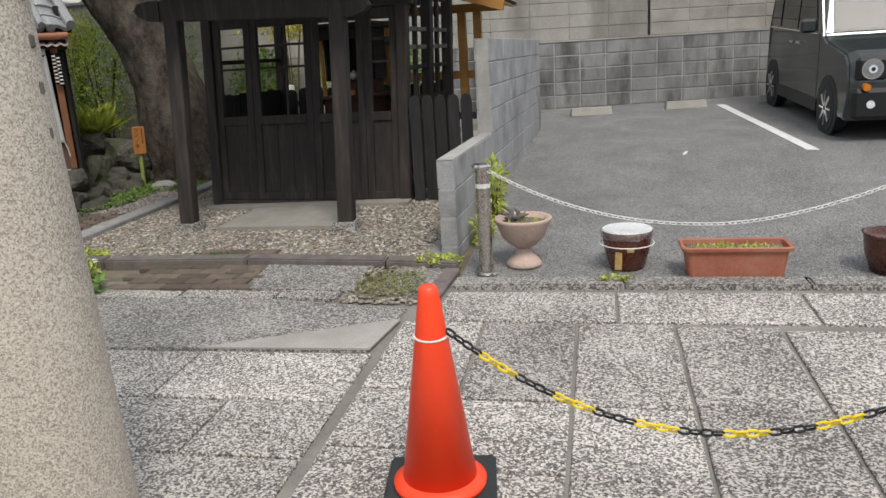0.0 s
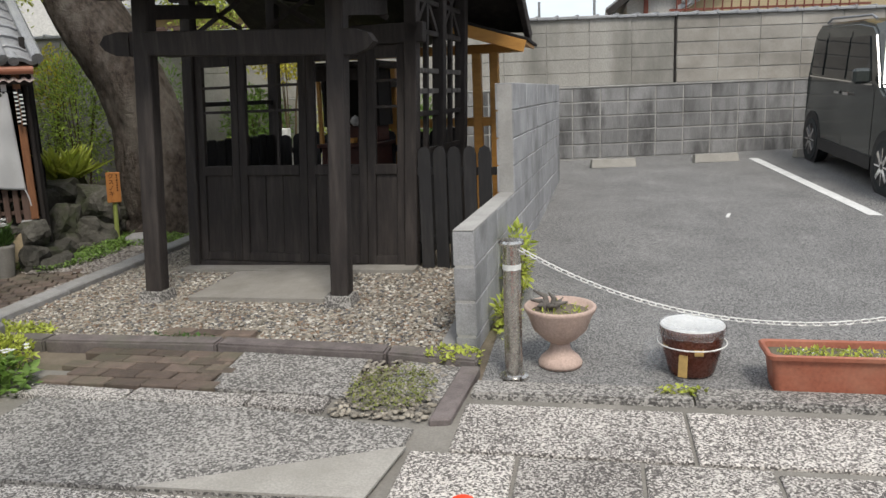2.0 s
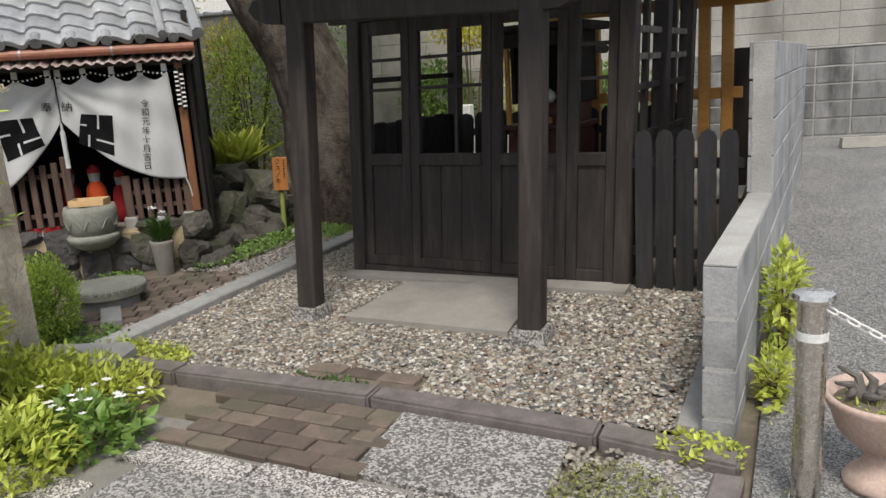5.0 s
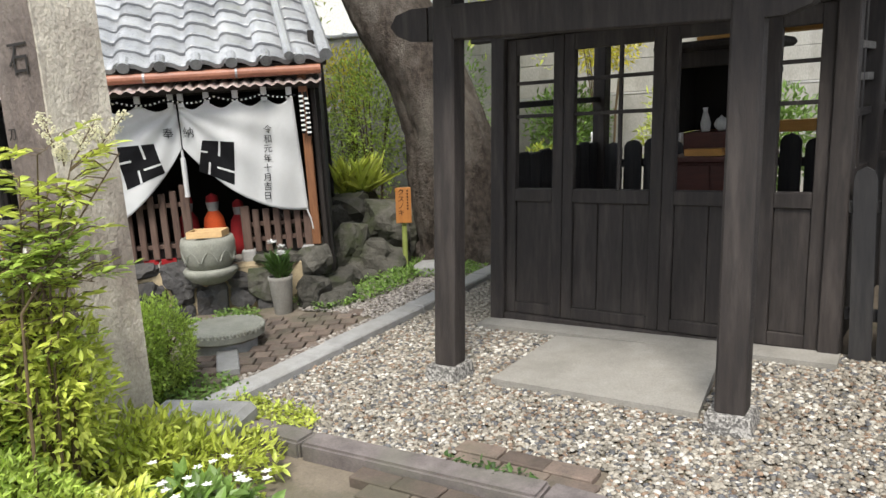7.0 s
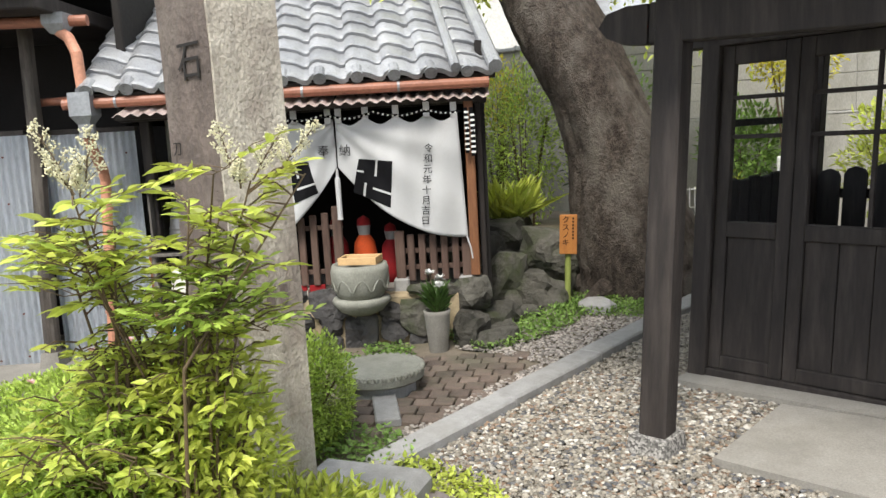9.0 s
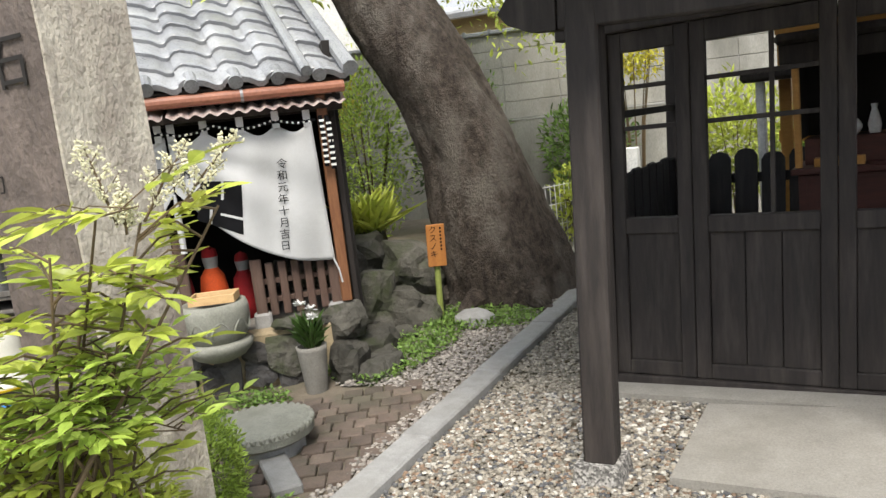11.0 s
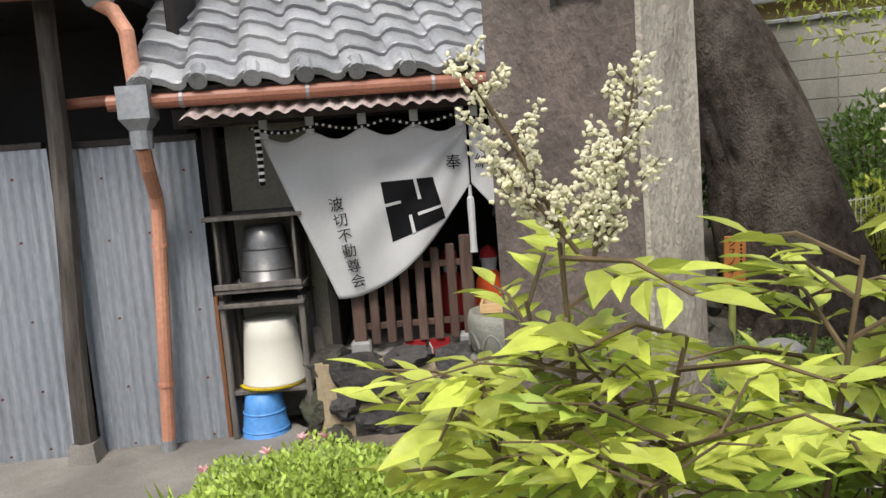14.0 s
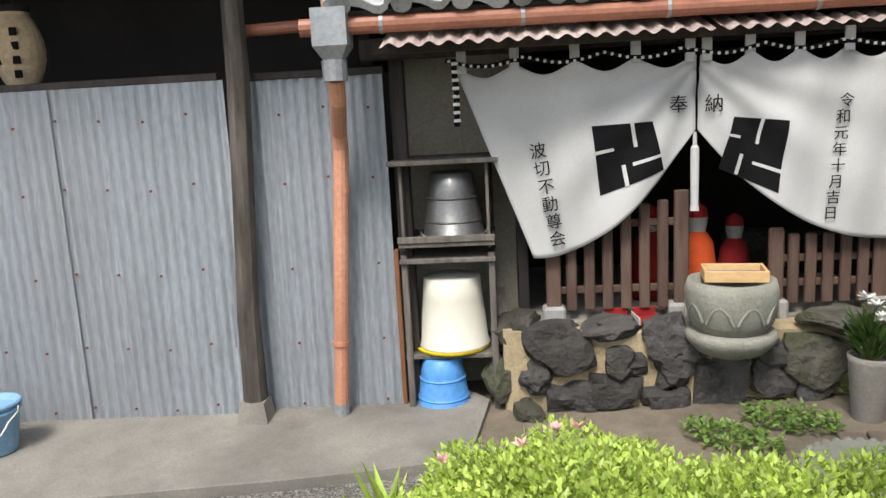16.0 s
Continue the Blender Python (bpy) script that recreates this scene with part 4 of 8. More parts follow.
def build_shrine():
    s = thing("curtained_shrine", "small shrine with grey tiled roof above a stone wall", "shrine", SM)
    P = lambda n, bm, mt, lab="": part(n, bm, mt, s, lab)
    P("front_post", bx((2.32, -0.05, 0.55), (2.385, 0.02, 1.86), 0.006), ORANGE_WOOD, "varnished reddish post")
    P("front_post", bx((2.40, 0.04, 0.50), (2.44, 0.10, 1.86), 0.006), DARK_WOOD)
    P("front_post", bx((0.02, 0.02, 0.02), (0.09, 0.09, 1.86), 0.006), DARK_WOOD)
    P("front_beam", bx((-0.1, -0.04, 1.76), (2.48, 0.05, 1.86), 0.006), DARK_WOOD)
    P("eave_purlin", beam(bmesh.new(), (0.0, -0.30, 1.79), (2.48, -0.02, 1.80), 0.05, 0.05), DARK_WOOD)
    # Near-black walls and ceiling carry the gloom behind the curtain in their colour.
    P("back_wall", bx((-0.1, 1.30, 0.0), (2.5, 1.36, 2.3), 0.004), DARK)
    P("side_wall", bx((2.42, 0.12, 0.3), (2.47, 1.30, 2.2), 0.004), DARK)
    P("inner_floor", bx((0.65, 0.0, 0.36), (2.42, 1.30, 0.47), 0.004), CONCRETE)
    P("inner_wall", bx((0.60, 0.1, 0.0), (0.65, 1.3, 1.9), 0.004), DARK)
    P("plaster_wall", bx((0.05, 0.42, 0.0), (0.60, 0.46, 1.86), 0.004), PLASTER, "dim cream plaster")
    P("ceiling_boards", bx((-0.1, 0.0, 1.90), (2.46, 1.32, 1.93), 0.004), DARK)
    # fences of brown pickets with stone shoes
    for x0, x1, zt, name in ((0.74, 1.40, 1.06, "f"), (1.79, 2.32, 0.86, "g")):
        f = P("picket_fence", bx((x0, 0.035, 0.60), (x1, 0.06, 0.635), 0.003), BROWN_WOOD, "weathered brown picket fence")
        part("fence_rail", bx((x0, 0.035, zt - 0.14), (x1, 0.06, zt - 0.105), 0.003), BROWN_WOOD, f)
        n = int((x1 - x0) / 0.083)
        for i in range(n + 1):
            x = x0 + (x1 - x0 - 0.05) * i / n
            e = 0.03 if i in (0, n) else 0
            bm = bx((x - e / 3, 0.005, 0.52 if not e else 0.46), (x + 0.05 + e / 3, 0.033, zt - (0.09 * (1 - i / n) if x0 < 1 else 0) + e), 0.007)
            part("picket", bm, BROWN_WOOD, f)
        for x in (x0, x1 - 0.06):
            part("stone_shoe", bx((x - 0.03, -0.02, 0.44), (x + 0.08, 0.08, 0.545), 0.012), GRANITE, f)
    # the roof
    rm = pose(-0.16, -0.47, 1.935, 0, -0.4, 7.8) @ pose(0, 0, 0, 29)
    roof = P("roof_boarding", bx((0.0, 0.02, -0.05), (2.74, 2.35, -0.014), 0.004, rm), DARK_WOOD)
    roof_slope(roof, rm, 11, 10, step=0.225, w=0.247)
    P("ridge_tiles", bx((-0.05, 2.26, 0.0), (2.80, 2.48, 0.10), 0.02, rm), TILE, "stacked ridge tiles")
    P("ridge_tiles", bx((-0.05, 2.31, 0.10), (2.83, 2.45, 0.19), 0.03, rm), TILE)
    v = bmesh.new(); tube(v, [rm @ Vector((2.73, -0.02 + 0.24 * i, 0.055)) for i in range(11)], 0.05, 8)
    P("verge_roll", v, TILE, "rounded verge tiles")
    v = bmesh.new(); tube(v, [rm @ Vector((2.46, -0.02 + 0.24 * i, 0.06)) for i in range(11)], 0.035, 8)
    P("verge_roll", v, TILE)
    P("back_slope", bx((0.0, 0.0, -0.03), (2.74, 1.9, 0.02), 0.01, rm @ pose(0, 2.42, 0.02) @ pose(0, 0, 0, -58)), TILE)
    # gutter, hopper, pipe, plastic sheet under the eave
    g = thing("roof_gutter", "brown half-round gutter with grey hopper and salmon downpipe", "gutter", SM)
    p, q = Vector((-0.27, -0.44, 1.878)), Vector((2.50, -0.09, 1.895))
    bm = bmesh.new(); tube(bm, [p.lerp(q, i / 12) for i in range(13)], 0.036, 12)
    part("gutter_run", bm, GUTTER, g)
    for t in (0.12, 0.33, 0.55, 0.78):
        bm = bmesh.new(); c = p.lerp(q, t); tube(bm, [c + Vector((-0.008, 0, 0)), c + Vector((0.008, 0.001, 0))], 0.040, 12); part("gutter_strap", bm, ZINC, g)
    bm = bmesh.new()
    for (z0, w0), (z1, w1) in (((1.95, 0.085), (1.80, 0.085)), ((1.80, 0.085), (1.745, 0.045)), ((1.745, 0.045), (1.66, 0.042))):
        bmesh.ops.create_cone(bm, cap_ends=True, segments=4 if w0 > 0.05 else 12, radius1=w1 * 1.2, radius2=w0 * 1.2, depth=z0 - z1, matrix=pose(-0.14, -0.42, (z0 + z1) / 2, 0, 0, 45))
    part("hopper", bm, ZINC, g, "grey zinc hopper")
    bm = bmesh.new(); tube(bm, [(-0.14, -0.42, 1.67), (-0.15, -0.36, 1.58), (-0.20, -0.14, 1.44), (-0.205, -0.11, 1.36), (-0.30, -0.10, 0.10)], 0.036, 12)
    part("downpipe", bm, COPPER_PIPE, g, "faded salmon downpipe")
    bm = bmesh.new(); tube(bm, [(-0.30, -0.10, 0.12), (-0.302, -0.11, 0.03)], 0.041, 12); part("pipe_shoe", bm, ZINC, g)
    for z in (1.16, 0.42):
        bm = bmesh.new(); xx = -0.205 - 0.095 * (1.36 - z) / 1.26; tube(bm, [(xx, -0.103, z), (xx, -0.103, z + 0.02)], 0.043, 12); part("pipe_clip", bm, COPPER_PIPE, g)
    bm = bmesh.new(); tube(bm, [(-0.14, -0.42, 1.93), (-0.15, -0.42, 2.20), (-0.22, -0.36, 2.31), (-0.30, -0.32, 2.36)], 0.036, 12)
    part("upper_pipe", bm, COPPER_PIPE, g)
    bm = bmesh.new()
    for (z0, w0), (z1, w1) in (((2.47, 0.085), (2.40, 0.085)), ((2.40, 0.085), (2.34, 0.045))):
        bmesh.ops.create_cone(bm, cap_ends=True, segments=4, radius1=w1 * 1.2, radius2=w0 * 1.2, depth=z0 - z1, matrix=pose(-0.30, -0.32, (z0 + z1) / 2, 0, 0, 45))
    part("hopper", bm, ZINC, g)
    bm = bmesh.new(); tube(bm, [(-3.2, -0.6, 2.42), (-0.12, -0.28, 2.425)], 0.036, 12); part("gutter_run", bm, GUTTER, g)
    bm = bmesh.new(); tube(bm, [(-0.70, 0.02, 1.93), (-0.22, -0.05, 1.935)], 0.028, 12); part("gutter_run", bm, GUTTER, g)
    # faded corrugated sheet
    def wavy(x0, x1, lab):
        bm = bmesh.new(); n = int((x1 - x0) / 0.0133); cols = []
        for i in range(n + 1):
            x = x0 + (x1 - x0) * i / n; t = (x - 0.02) / 2.48
            y0 = -0.50 + 0.36 * t
            w = 0.010 * math.sin(2 * math.pi * x / 0.08)
            cols.append((bm.verts.new((x, y0, 1.785 + 0.012 * t + w)), bm.verts.new((x, y0 + 0.36, 1.90 + w))))
        for a, b in zip(cols, cols[1:]): bm.faces.new((a[0], b[0], b[1], a[1]))
        bmesh.ops.solidify(bm, geom=bm.faces, thickness=0.003)
        P("corrugated_canopy", bm, PINK_SHEET, lab)
    wavy(0.06, 1.44, "faded pinkish corrugated plastic sheet"); wavy(1.46, 2.50, "faded pinkish corrugated plastic sheet")
    # corrugated iron shed
    d = thing("corrugated_shed", "shed front of grey galvanised corrugated iron", "shed", SM)
    part("iron_sheet", corrugated(-0.70, -0.005, 0.02, 1.70, 0.055, 0.008), CORRUGATED, d)
    for i in range(5):
        part("iron_sheet", corrugated(-1.62 - 0.86 * i, -0.75 - 0.86 * i, -0.02, 1.71, 0.055, 0.008, -0.05 - 0.004 * (i % 2)), CORRUGATED, d)
    nail = bmesh.new(); rod(nail, (0, 0, 0), (0, -0.008, 0), 0.007, n=6)
    nm = bpy.data.meshes.new("nail"); nail.to_mesh(nm); nail.free(); nm.materials.append(RUST)
    for z in (0.10, 0.42, 0.80, 1.22, 1.55):
        for i in range(13):
            x = -0.08 - 0.215 * i
            mesh_part("nail", nm, d, pose(x, -0.008 if x > -0.7 else -0.062, z + 0.015 * math.sin(i * 2.1)))
    part("edge_board", bx((-0.004, -0.012, 0.02), (0.018, 0.03, 0.86), 0.003), ORANGE_WOOD, d)
    part("top_rail", bx((-5.0, -0.045, 1.71), (-0.78, 0.02, 1.745), 0.004), DARK_WOOD, d)
    part("top_rail", bx((-0.70, -0.01, 1.70), (0.0, 0.04, 1.735), 0.004), DARK_WOOD, d)
    post = bmesh.new(); tube(post, [(-0.725, -0.125, 0.14), (-0.72, -0.11, 0.6), (-0.69, -0.095, 1.2), (-0.665, -0.085, 1.7), (-0.66, -0.08, 2.2), (-0.645, -0.08, 2.8)], [0.058, 0.055, 0.053, 0.055, 0.05, 0.05], 7)
    part("timber_post", post, SHED_POST, d, "cracked dark weathered post")
    foot = bmesh.new(); bmesh.ops.create_cone(foot, cap_ends=True, segments=4, radius1=0.12, radius2=0.085, depth=0.17, matrix=pose(-0.725, -0.125, 0.075, 0, 0, 45))
    part("post_base", foot, CONCRETE, d, "pale concrete footing")
    # Near-black colour here stands for the unlit depth of the shed.
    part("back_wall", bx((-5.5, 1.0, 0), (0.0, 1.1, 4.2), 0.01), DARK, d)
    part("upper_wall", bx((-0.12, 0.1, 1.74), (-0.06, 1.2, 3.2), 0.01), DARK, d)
    part("upper_eave", bx((-5.5, -0.62, 2.46), (-0.28, 1.2, 2.56), 0.01), DARK_WOOD, d)
    um = pose(-5.6, -0.70, 2.56) @ pose(0, 0, 0, 27)
    part("upper_roof", bx((0, 0.0, -0.03), (5.35, 2.0, 0.02), 0.01, um), TILE, d)
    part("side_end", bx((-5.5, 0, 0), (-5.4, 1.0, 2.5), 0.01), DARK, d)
    paper = mat("tan_lantern_paper", (0.52, 0.40, 0.26), (0.42, 0.31, 0.19), 6, 0.8, 0.1)
    for x in (-1.94, -2.40):
        lan = thing("paper_lantern", "dim tan paper lantern hanging in the dark shed", "lantern", SM @ pose(x, 0.30, 1.94), "paper lanterns")
        prof = [(0.075, -0.19)] + [(0.128 - 0.0011 * abs(k - 7) ** 2 + (0.003 if k % 2 else 0), -0.18 + 0.025 * k) for k in range(15)] + [(0.075, 0.19)]
        part("shade", lathe(prof, 20), paper, lan); part("hoop", lathe([(0.079, 0.185), (0.081, 0.215), (0.070, 0.215)], 20), DARK, lan)
        part("hook", rod(bmesh.new(), (0, 0, 0.20), (0, 0, 0.53), 0.006, n=6), DARK, lan)
        for dx, k in ((-0.045, 3), (0.055, 4)):
            for i in range(k): part("writing_bar", bx((dx - 0.02, -0.131 + 0.45 * abs(dx) ** 1.3, 0.06 - 0.07 * i), (dx + 0.02, -0.110, 0.10 - 0.07 * i), 0.003), INK, lan)

def build_foundation():
    f = thing("stone_wall_shrine", "low wall of dark boulders set in tan mortar", "stone wall", SM, kind="structure")
    part("mortar_bed", bx((0.62, -0.12, -0.05), (2.30, 0.10, 0.455), 0.02), TAN_MORTAR, f)
    bm = bmesh.new()
    tube(bm, [(0.60, -0.03, 0.0), (0.60, -0.03, 0.46)], 0.1, 8)
    part("mortar_bed", bm, TAN_MORTAR, f)
    ms = [rock_mesh("stone", i, ROCK, 3, 0.62) for i in range(7)]
    mm = [rock_mesh("stone", 20 + i, MOSSY_ROCK, 3, 0.6) for i in range(4)]
    rows = ((0.77, 0.38, 0.155, 0.125, 0), (1.02, 0.462, 0.14, 0.055, 1), (1.27, 0.415, 0.105, 0.095, 2), (1.085, 0.305, 0.095, 0.075, 3), (1.305, 0.265, 0.09, 0.09, 4),
            (1.52, 0.18, 0.115, 0.15, 5), (1.03, 0.145, 0.125, 0.09, 6), (1.735, 0.345, 0.125, 0.06, 0), (1.76, 0.215, 0.10, 0.085, 2), (1.42, 0.36, 0.09, 0.05, 3),
            (0.66, 0.235, 0.085, 0.09, 1), (1.27, 0.08, 0.115, 0.095, 4), (0.83, 0.11, 0.12, 0.10, 5), (1.95, 0.15, 0.09, 0.11, 6), (1.63, 0.05, 0.09, 0.06, 1))
    for i, (x, z, a, b, k) in enumerate(rows):
        mesh_part("stone", ms[k], f, pose(x, -0.10, z, 0, (i * 53) % 25 - 12, 0) @ Matrix.Diagonal((a * 1.20, 0.10, b * 1.20, 1)))
    for i, (x, y, z, a, b, c) in enumerate(((1.95, -0.12, 0.29, 0.17, 0.10, 0.15), (2.08, -0.08, 0.47, 0.24, 0.13, 0.075), (2.30, -0.22, 0.16, 0.20, 0.15, 0.20), (2.32, -0.05, 0.42, 0.13, 0.14, 0.14), (0.58, 0.02, 0.42, 0.12, 0.14, 0.12), (0.52, 0.0, 0.20, 0.13, 0.12, 0.13), (2.52, -0.16, 0.10, 0.12, 0.13, 0.15), (0.62, -0.18, 0.06, 0.10, 0.08, 0.08))):
        mesh_part("stone", mm[i % 4], f, pose(x, y, z, 0, i * 11 % 20, i * 40) @ Matrix.Diagonal((a, b, c, 1)))

def build_shrine_things():
    b = thing("offering_basin", "carved grey stone basin on a round stone foot", "basin", SM @ pose(1.545, -0.20, 0))
    bm = lathe([(0.155, 0.475), (0.185, 0.52), (0.200, 0.60), (0.203, 0.66), (0.190, 0.705), (0.165, 0.705), (0.150, 0.66), (0.0, 0.655)], 32)
    part("bowl", bm, BASIN, b, smooth=True)
    bm = lathe([(0.08, 0.345), (0.15, 0.375), (0.195, 0.425), (0.203, 0.455), (0.190, 0.472), (0.0, 0.476)], 32)
    part("foot", bm, BASIN, b, smooth=True)
    for i in range(9):
        a = 2 * math.pi * i / 9
        pm = bmesh.new(); tube(pm, [(0.196 * math.cos(a + d), 0.196 * math.sin(a + d), 0.535 + 0.075 * (1 - (d / 0.3) ** 2)) for d in (-0.3, -0.2, -0.1, 0, 0.1, 0.2, 0.3)], 0.007, 6)
        part("carved_petal", pm, BASIN, b)
    t = thing("offering_tray", "shallow new wooden tray on the basin", "tray", SM @ pose(1.555, -0.205, 0.706, 0, 0, -9))
    part("tray_base", bx((-0.135, -0.09, 0.0), (0.135, 0.09, 0.010), 0.002), PALE_WOOD, t)
    for a, c in (((-0.135, -0.09, 0.010), (0.135, -0.076, 0.05)), ((-0.135, 0.076, 0.010), (0.135, 0.09, 0.05)), ((-0.135, -0.076, 0.010), (-0.121, 0.076, 0.05)), ((0.121, -0.076, 0.010), (0.135, 0.076, 0.05))):
        part("tray_side", bx(a, c, 0.002), PALE_WOOD, t)
    part("tray_lining", bx((-0.118, -0.073, 0.011), (0.118, 0.073, 0.022), 0.002), ZINC, t)
    for x, y, sc, hood, body in ((1.525, 0.32, 0.92, RED_CLOTH, ORANGE_CLOTH), (1.30, 0.42, 0.9, RED_CLOTH, RED_CLOTH), (1.72, 0.35, 0.8, RED_CLOTH, RED_CLOTH)):
        bm = lathe([(0.115, 0.0), (0.11, 0.15), (0.085, 0.34), (0.045, 0.40), (0.052, 0.44), (0.058, 0.48), (0.05, 0.53), (0.0, 0.56)], 18)
        st = link("stone_statue", bm, body, None, "", SM @ pose(x, y, 0.471) @ Matrix.Scale(sc, 4), True)
        st.data.materials.append(GRANITE); st.data.materials.append(hood)
        for f in st.data.polygons:
            z = f.center.z
            f.material_index = 0 if z < 0.385 else (1 if z < 0.50 else 2)
        tagged(st, "small stone guardian figure dressed in red and orange cloth", "statue", "figures behind the curtain")
    for i, x in enumerate((1.06, 1.20)):
        dp = thing("dustpan", "red metal dustpan leaning under the picket fence", "dustpan", SM @ pose(x, -0.03, 0.475, 0, 0, 6 * i), "dustpans")
        part("pan", bx((-0.055, -0.09, 0.0), (0.06, 0.05, 0.008), 0.003), RED_CLOTH, dp)
        part("pan_back", bx((-0.055, 0.05, 0.0), (0.06, 0.058, 0.05), 0.003), RED_CLOTH, dp)
        part("pan_side", bx((-0.060, -0.09, 0.0), (-0.055, 0.05, 0.035), 0.001), WHITE_PLASTIC, dp)
    v = thing("flower_vase", "tapered grey concrete vase with white flowers", "vase", pose(-5.383, 6.69, ground_z(-5.38, 6.69) - 0.03))
    part("pot", lathe([(0.062, 0.0), (0.066, 0.02), (0.088, 0.27), (0.093, 0.30), (0.078, 0.30), (0.07, 0.25), (0.0, 0.24)], 20), CONCRETE, v, smooth=True)
    rng = np.random.default_rng(8); n = 170
    a = rng.uniform(0, 6.28, n); r = rng.uniform(0, 0.06, n)
    roots = np.stack([r * np.cos(a), r * np.sin(a), rng.uniform(0.27, 0.42, n)], 1)
    dirs = np.stack([np.cos(a) * 0.6, np.sin(a) * 0.6, rng.uniform(0.4, 1.4, n)], 1)
    leaves("foliage", roots, dirs, rng.uniform(0.07, 0.13, n), DARK_LEAF, v, "dark green sprigs", 0.6)
    for x, y, z in ((-0.02, -0.03, 0.55), (0.05, -0.02, 0.47), (0.0, 0.05, 0.50)):
        n = 26; aa = rng.uniform(0, 6.28, n)
        leaves("white_flower", np.tile([(x, y, z)], (n, 1)), np.stack([np.cos(aa), np.sin(aa), rng.uniform(0.1, 1.5, n)], 1), np.full(n, 0.045), WHITE_PAINT, v, "white chrysanthemum")
        part("stem", rod(bmesh.new(), (x * 0.4, y * 0.4, 0.25), (x, y, z), 0.003, n=5), STEM, v)
    st = thing("stone_table", "round flat stone carved with a ring of petals", "stone table", pose(-5.14, 5.90, ground_z(-5.14, 5.90)))
    part("plinth", lathe([(0.20, -0.03), (0.20, 0.06), (0.0, 0.06)], 24), GRANITE, st)
    part("disc", lathe([(0.225, 0.062), (0.252, 0.08), (0.255, 0.115), (0.245, 0.135), (0.225, 0.142), (0.0, 0.146)], 40), BASIN, st, smooth=False)
    boss = bmesh.new(); bmesh.ops.create_icosphere(boss, subdivisions=1, radius=0.020)
    bme = bpy.data.meshes.new("petal_boss"); boss.to_mesh(bme); boss.free(); bme.materials.append(BASIN)
    for i in range(36):
        a = 2 * math.pi * i / 36
        mesh_part("petal_boss", bme, st, pose(0.244 * math.cos(a), 0.244 * math.sin(a), 0.128))
    k = thing("granite_step", "narrow speckled granite block beside the round stone", "stone block", pose(-4.90, 5.69, ground_z(-4.9, 5.69) - 0.02, 0, 0, -41.6))
    part("block", bx((-0.30, -0.066, 0), (0.26, 0.066, 0.05), 0.008), GRANITE, k)
    # shelf with pails
    sh = thing("tool_shelf", "weathered wooden shelf standing against the shrine", "shelf", SM)
    for x in (0.035, 0.455):
        for y in (-0.06, 0.30): part("leg", bx((x, y, 0.03), (x + 0.03, y + 0.03, 1.27 if y > 0 else 0.84), 0.003), GREY_WOOD, sh)
    for x in (0.045, 0.455): part("side_panel", bx((x, -0.045, 0.86), (x + 0.015, 0.30, 1.27), 0.003), GREY_WOOD, sh)
    for z, y in ((1.27, -0.10), (0.88, -0.09), (0.80, -0.08), (0.315, -0.05)): part("board", bx((0.0 if z > 1 else 0.03, y, z), (0.52 if z > 1 else 0.49, 0.34, z + 0.022), 0.003), GREY_WOOD, sh)
    part("front_lip", bx((0.03, -0.10, 0.903), (0.49, -0.085, 0.935), 0.003), GREY_WOOD, sh)
    tray = thing("yellow_tray", "flat yellow plastic tray under a tub", "tray", SM @ pose(0.255, 0.09, 0.338))
    part("disc", lathe([(0.17, 0.0), (0.185, 0.004), (0.19, 0.015), (0.0, 0.015)], 32), YELLOW_PLASTIC, tray)
    def pail(name, lab, m, r0, r1, h, mt, lip=0.008, handle=True):
        o = thing(name, lab, name.split("_")[-1], m)
        part("shell", lathe([(r0, 0), (r0 + lip, 0.0), (r0 + lip, 0.012), (r0, 0.018), (r0 + (r1 - r0) * 0.7, h * 0.7), (r1, h * 0.985), (r1 - 0.01, h), (0.0, h)], 28), mt, o, smooth=True)
        for z in ((0.25, 0.6) if handle else ()): part("rib", lathe([(r0 + (r1 - r0) * z + 0.001, h * z), (r0 + (r1 - r0) * z + 0.006, h * z + 0.006), (r0 + (r1 - r0) * z, h * z + 0.012)], 28), mt, o)
        if handle:
            bm = bmesh.new(); tube(bm, [((r0 + 0.012) * math.cos(a), -(r0 + 0.012) * abs(math.sin(a)) - 0.002, 0.03 - 0.018 * math.sin(a)) for a in [math.pi * i / 12 for i in range(13)]], 0.004, 6)
            part("handle", bm, ZINC, o)
        return o
    pail("white_tub", "upturned off-white plastic tub on the shelf", SM @ pose(0.265, 0.09, 0.354), 0.172, 0.142, 0.352, WHITE_PLASTIC, handle=False)
    pail("steel_pail", "upturned dull steel pail on the shelf", SM @ pose(0.29, 0.07, 0.903), 0.150, 0.105, 0.32, mat("dull_pail_steel", (0.22, 0.22, 0.215), (0.14, 0.14, 0.137), 4, 0.42, 0.04, 60, metal=0.8))
    pail("blue_pail", "upturned blue plastic pail under the shelf", SM @ pose(0.20, 0.02, 0.032), 0.135, 0.098, 0.278, BLUE_PLASTIC)
    def open_pail(lab, m, r0, r1, h, mt):
        """A bucket standing upright, open on top, its bail hanging down in front."""
        o = thing("bucket", lab, "bucket", m, "blue buckets")
        part("shell", lathe([(r0 - 0.012, 0.0), (r0, 0.012), (r1, h - 0.02), (r1 + 0.010, h - 0.016), (r1 + 0.010, h), (r1 - 0.006, h), (r0 - 0.008, 0.03), (0.0, 0.028)], 32), mt, o, smooth=True)
        part("rim_band", lathe([(r1 - 0.002, h - 0.045), (r1 + 0.005, h - 0.042), (r1 + 0.004, h - 0.034), (r1 - 0.001, h - 0.032)], 32), mt, o)
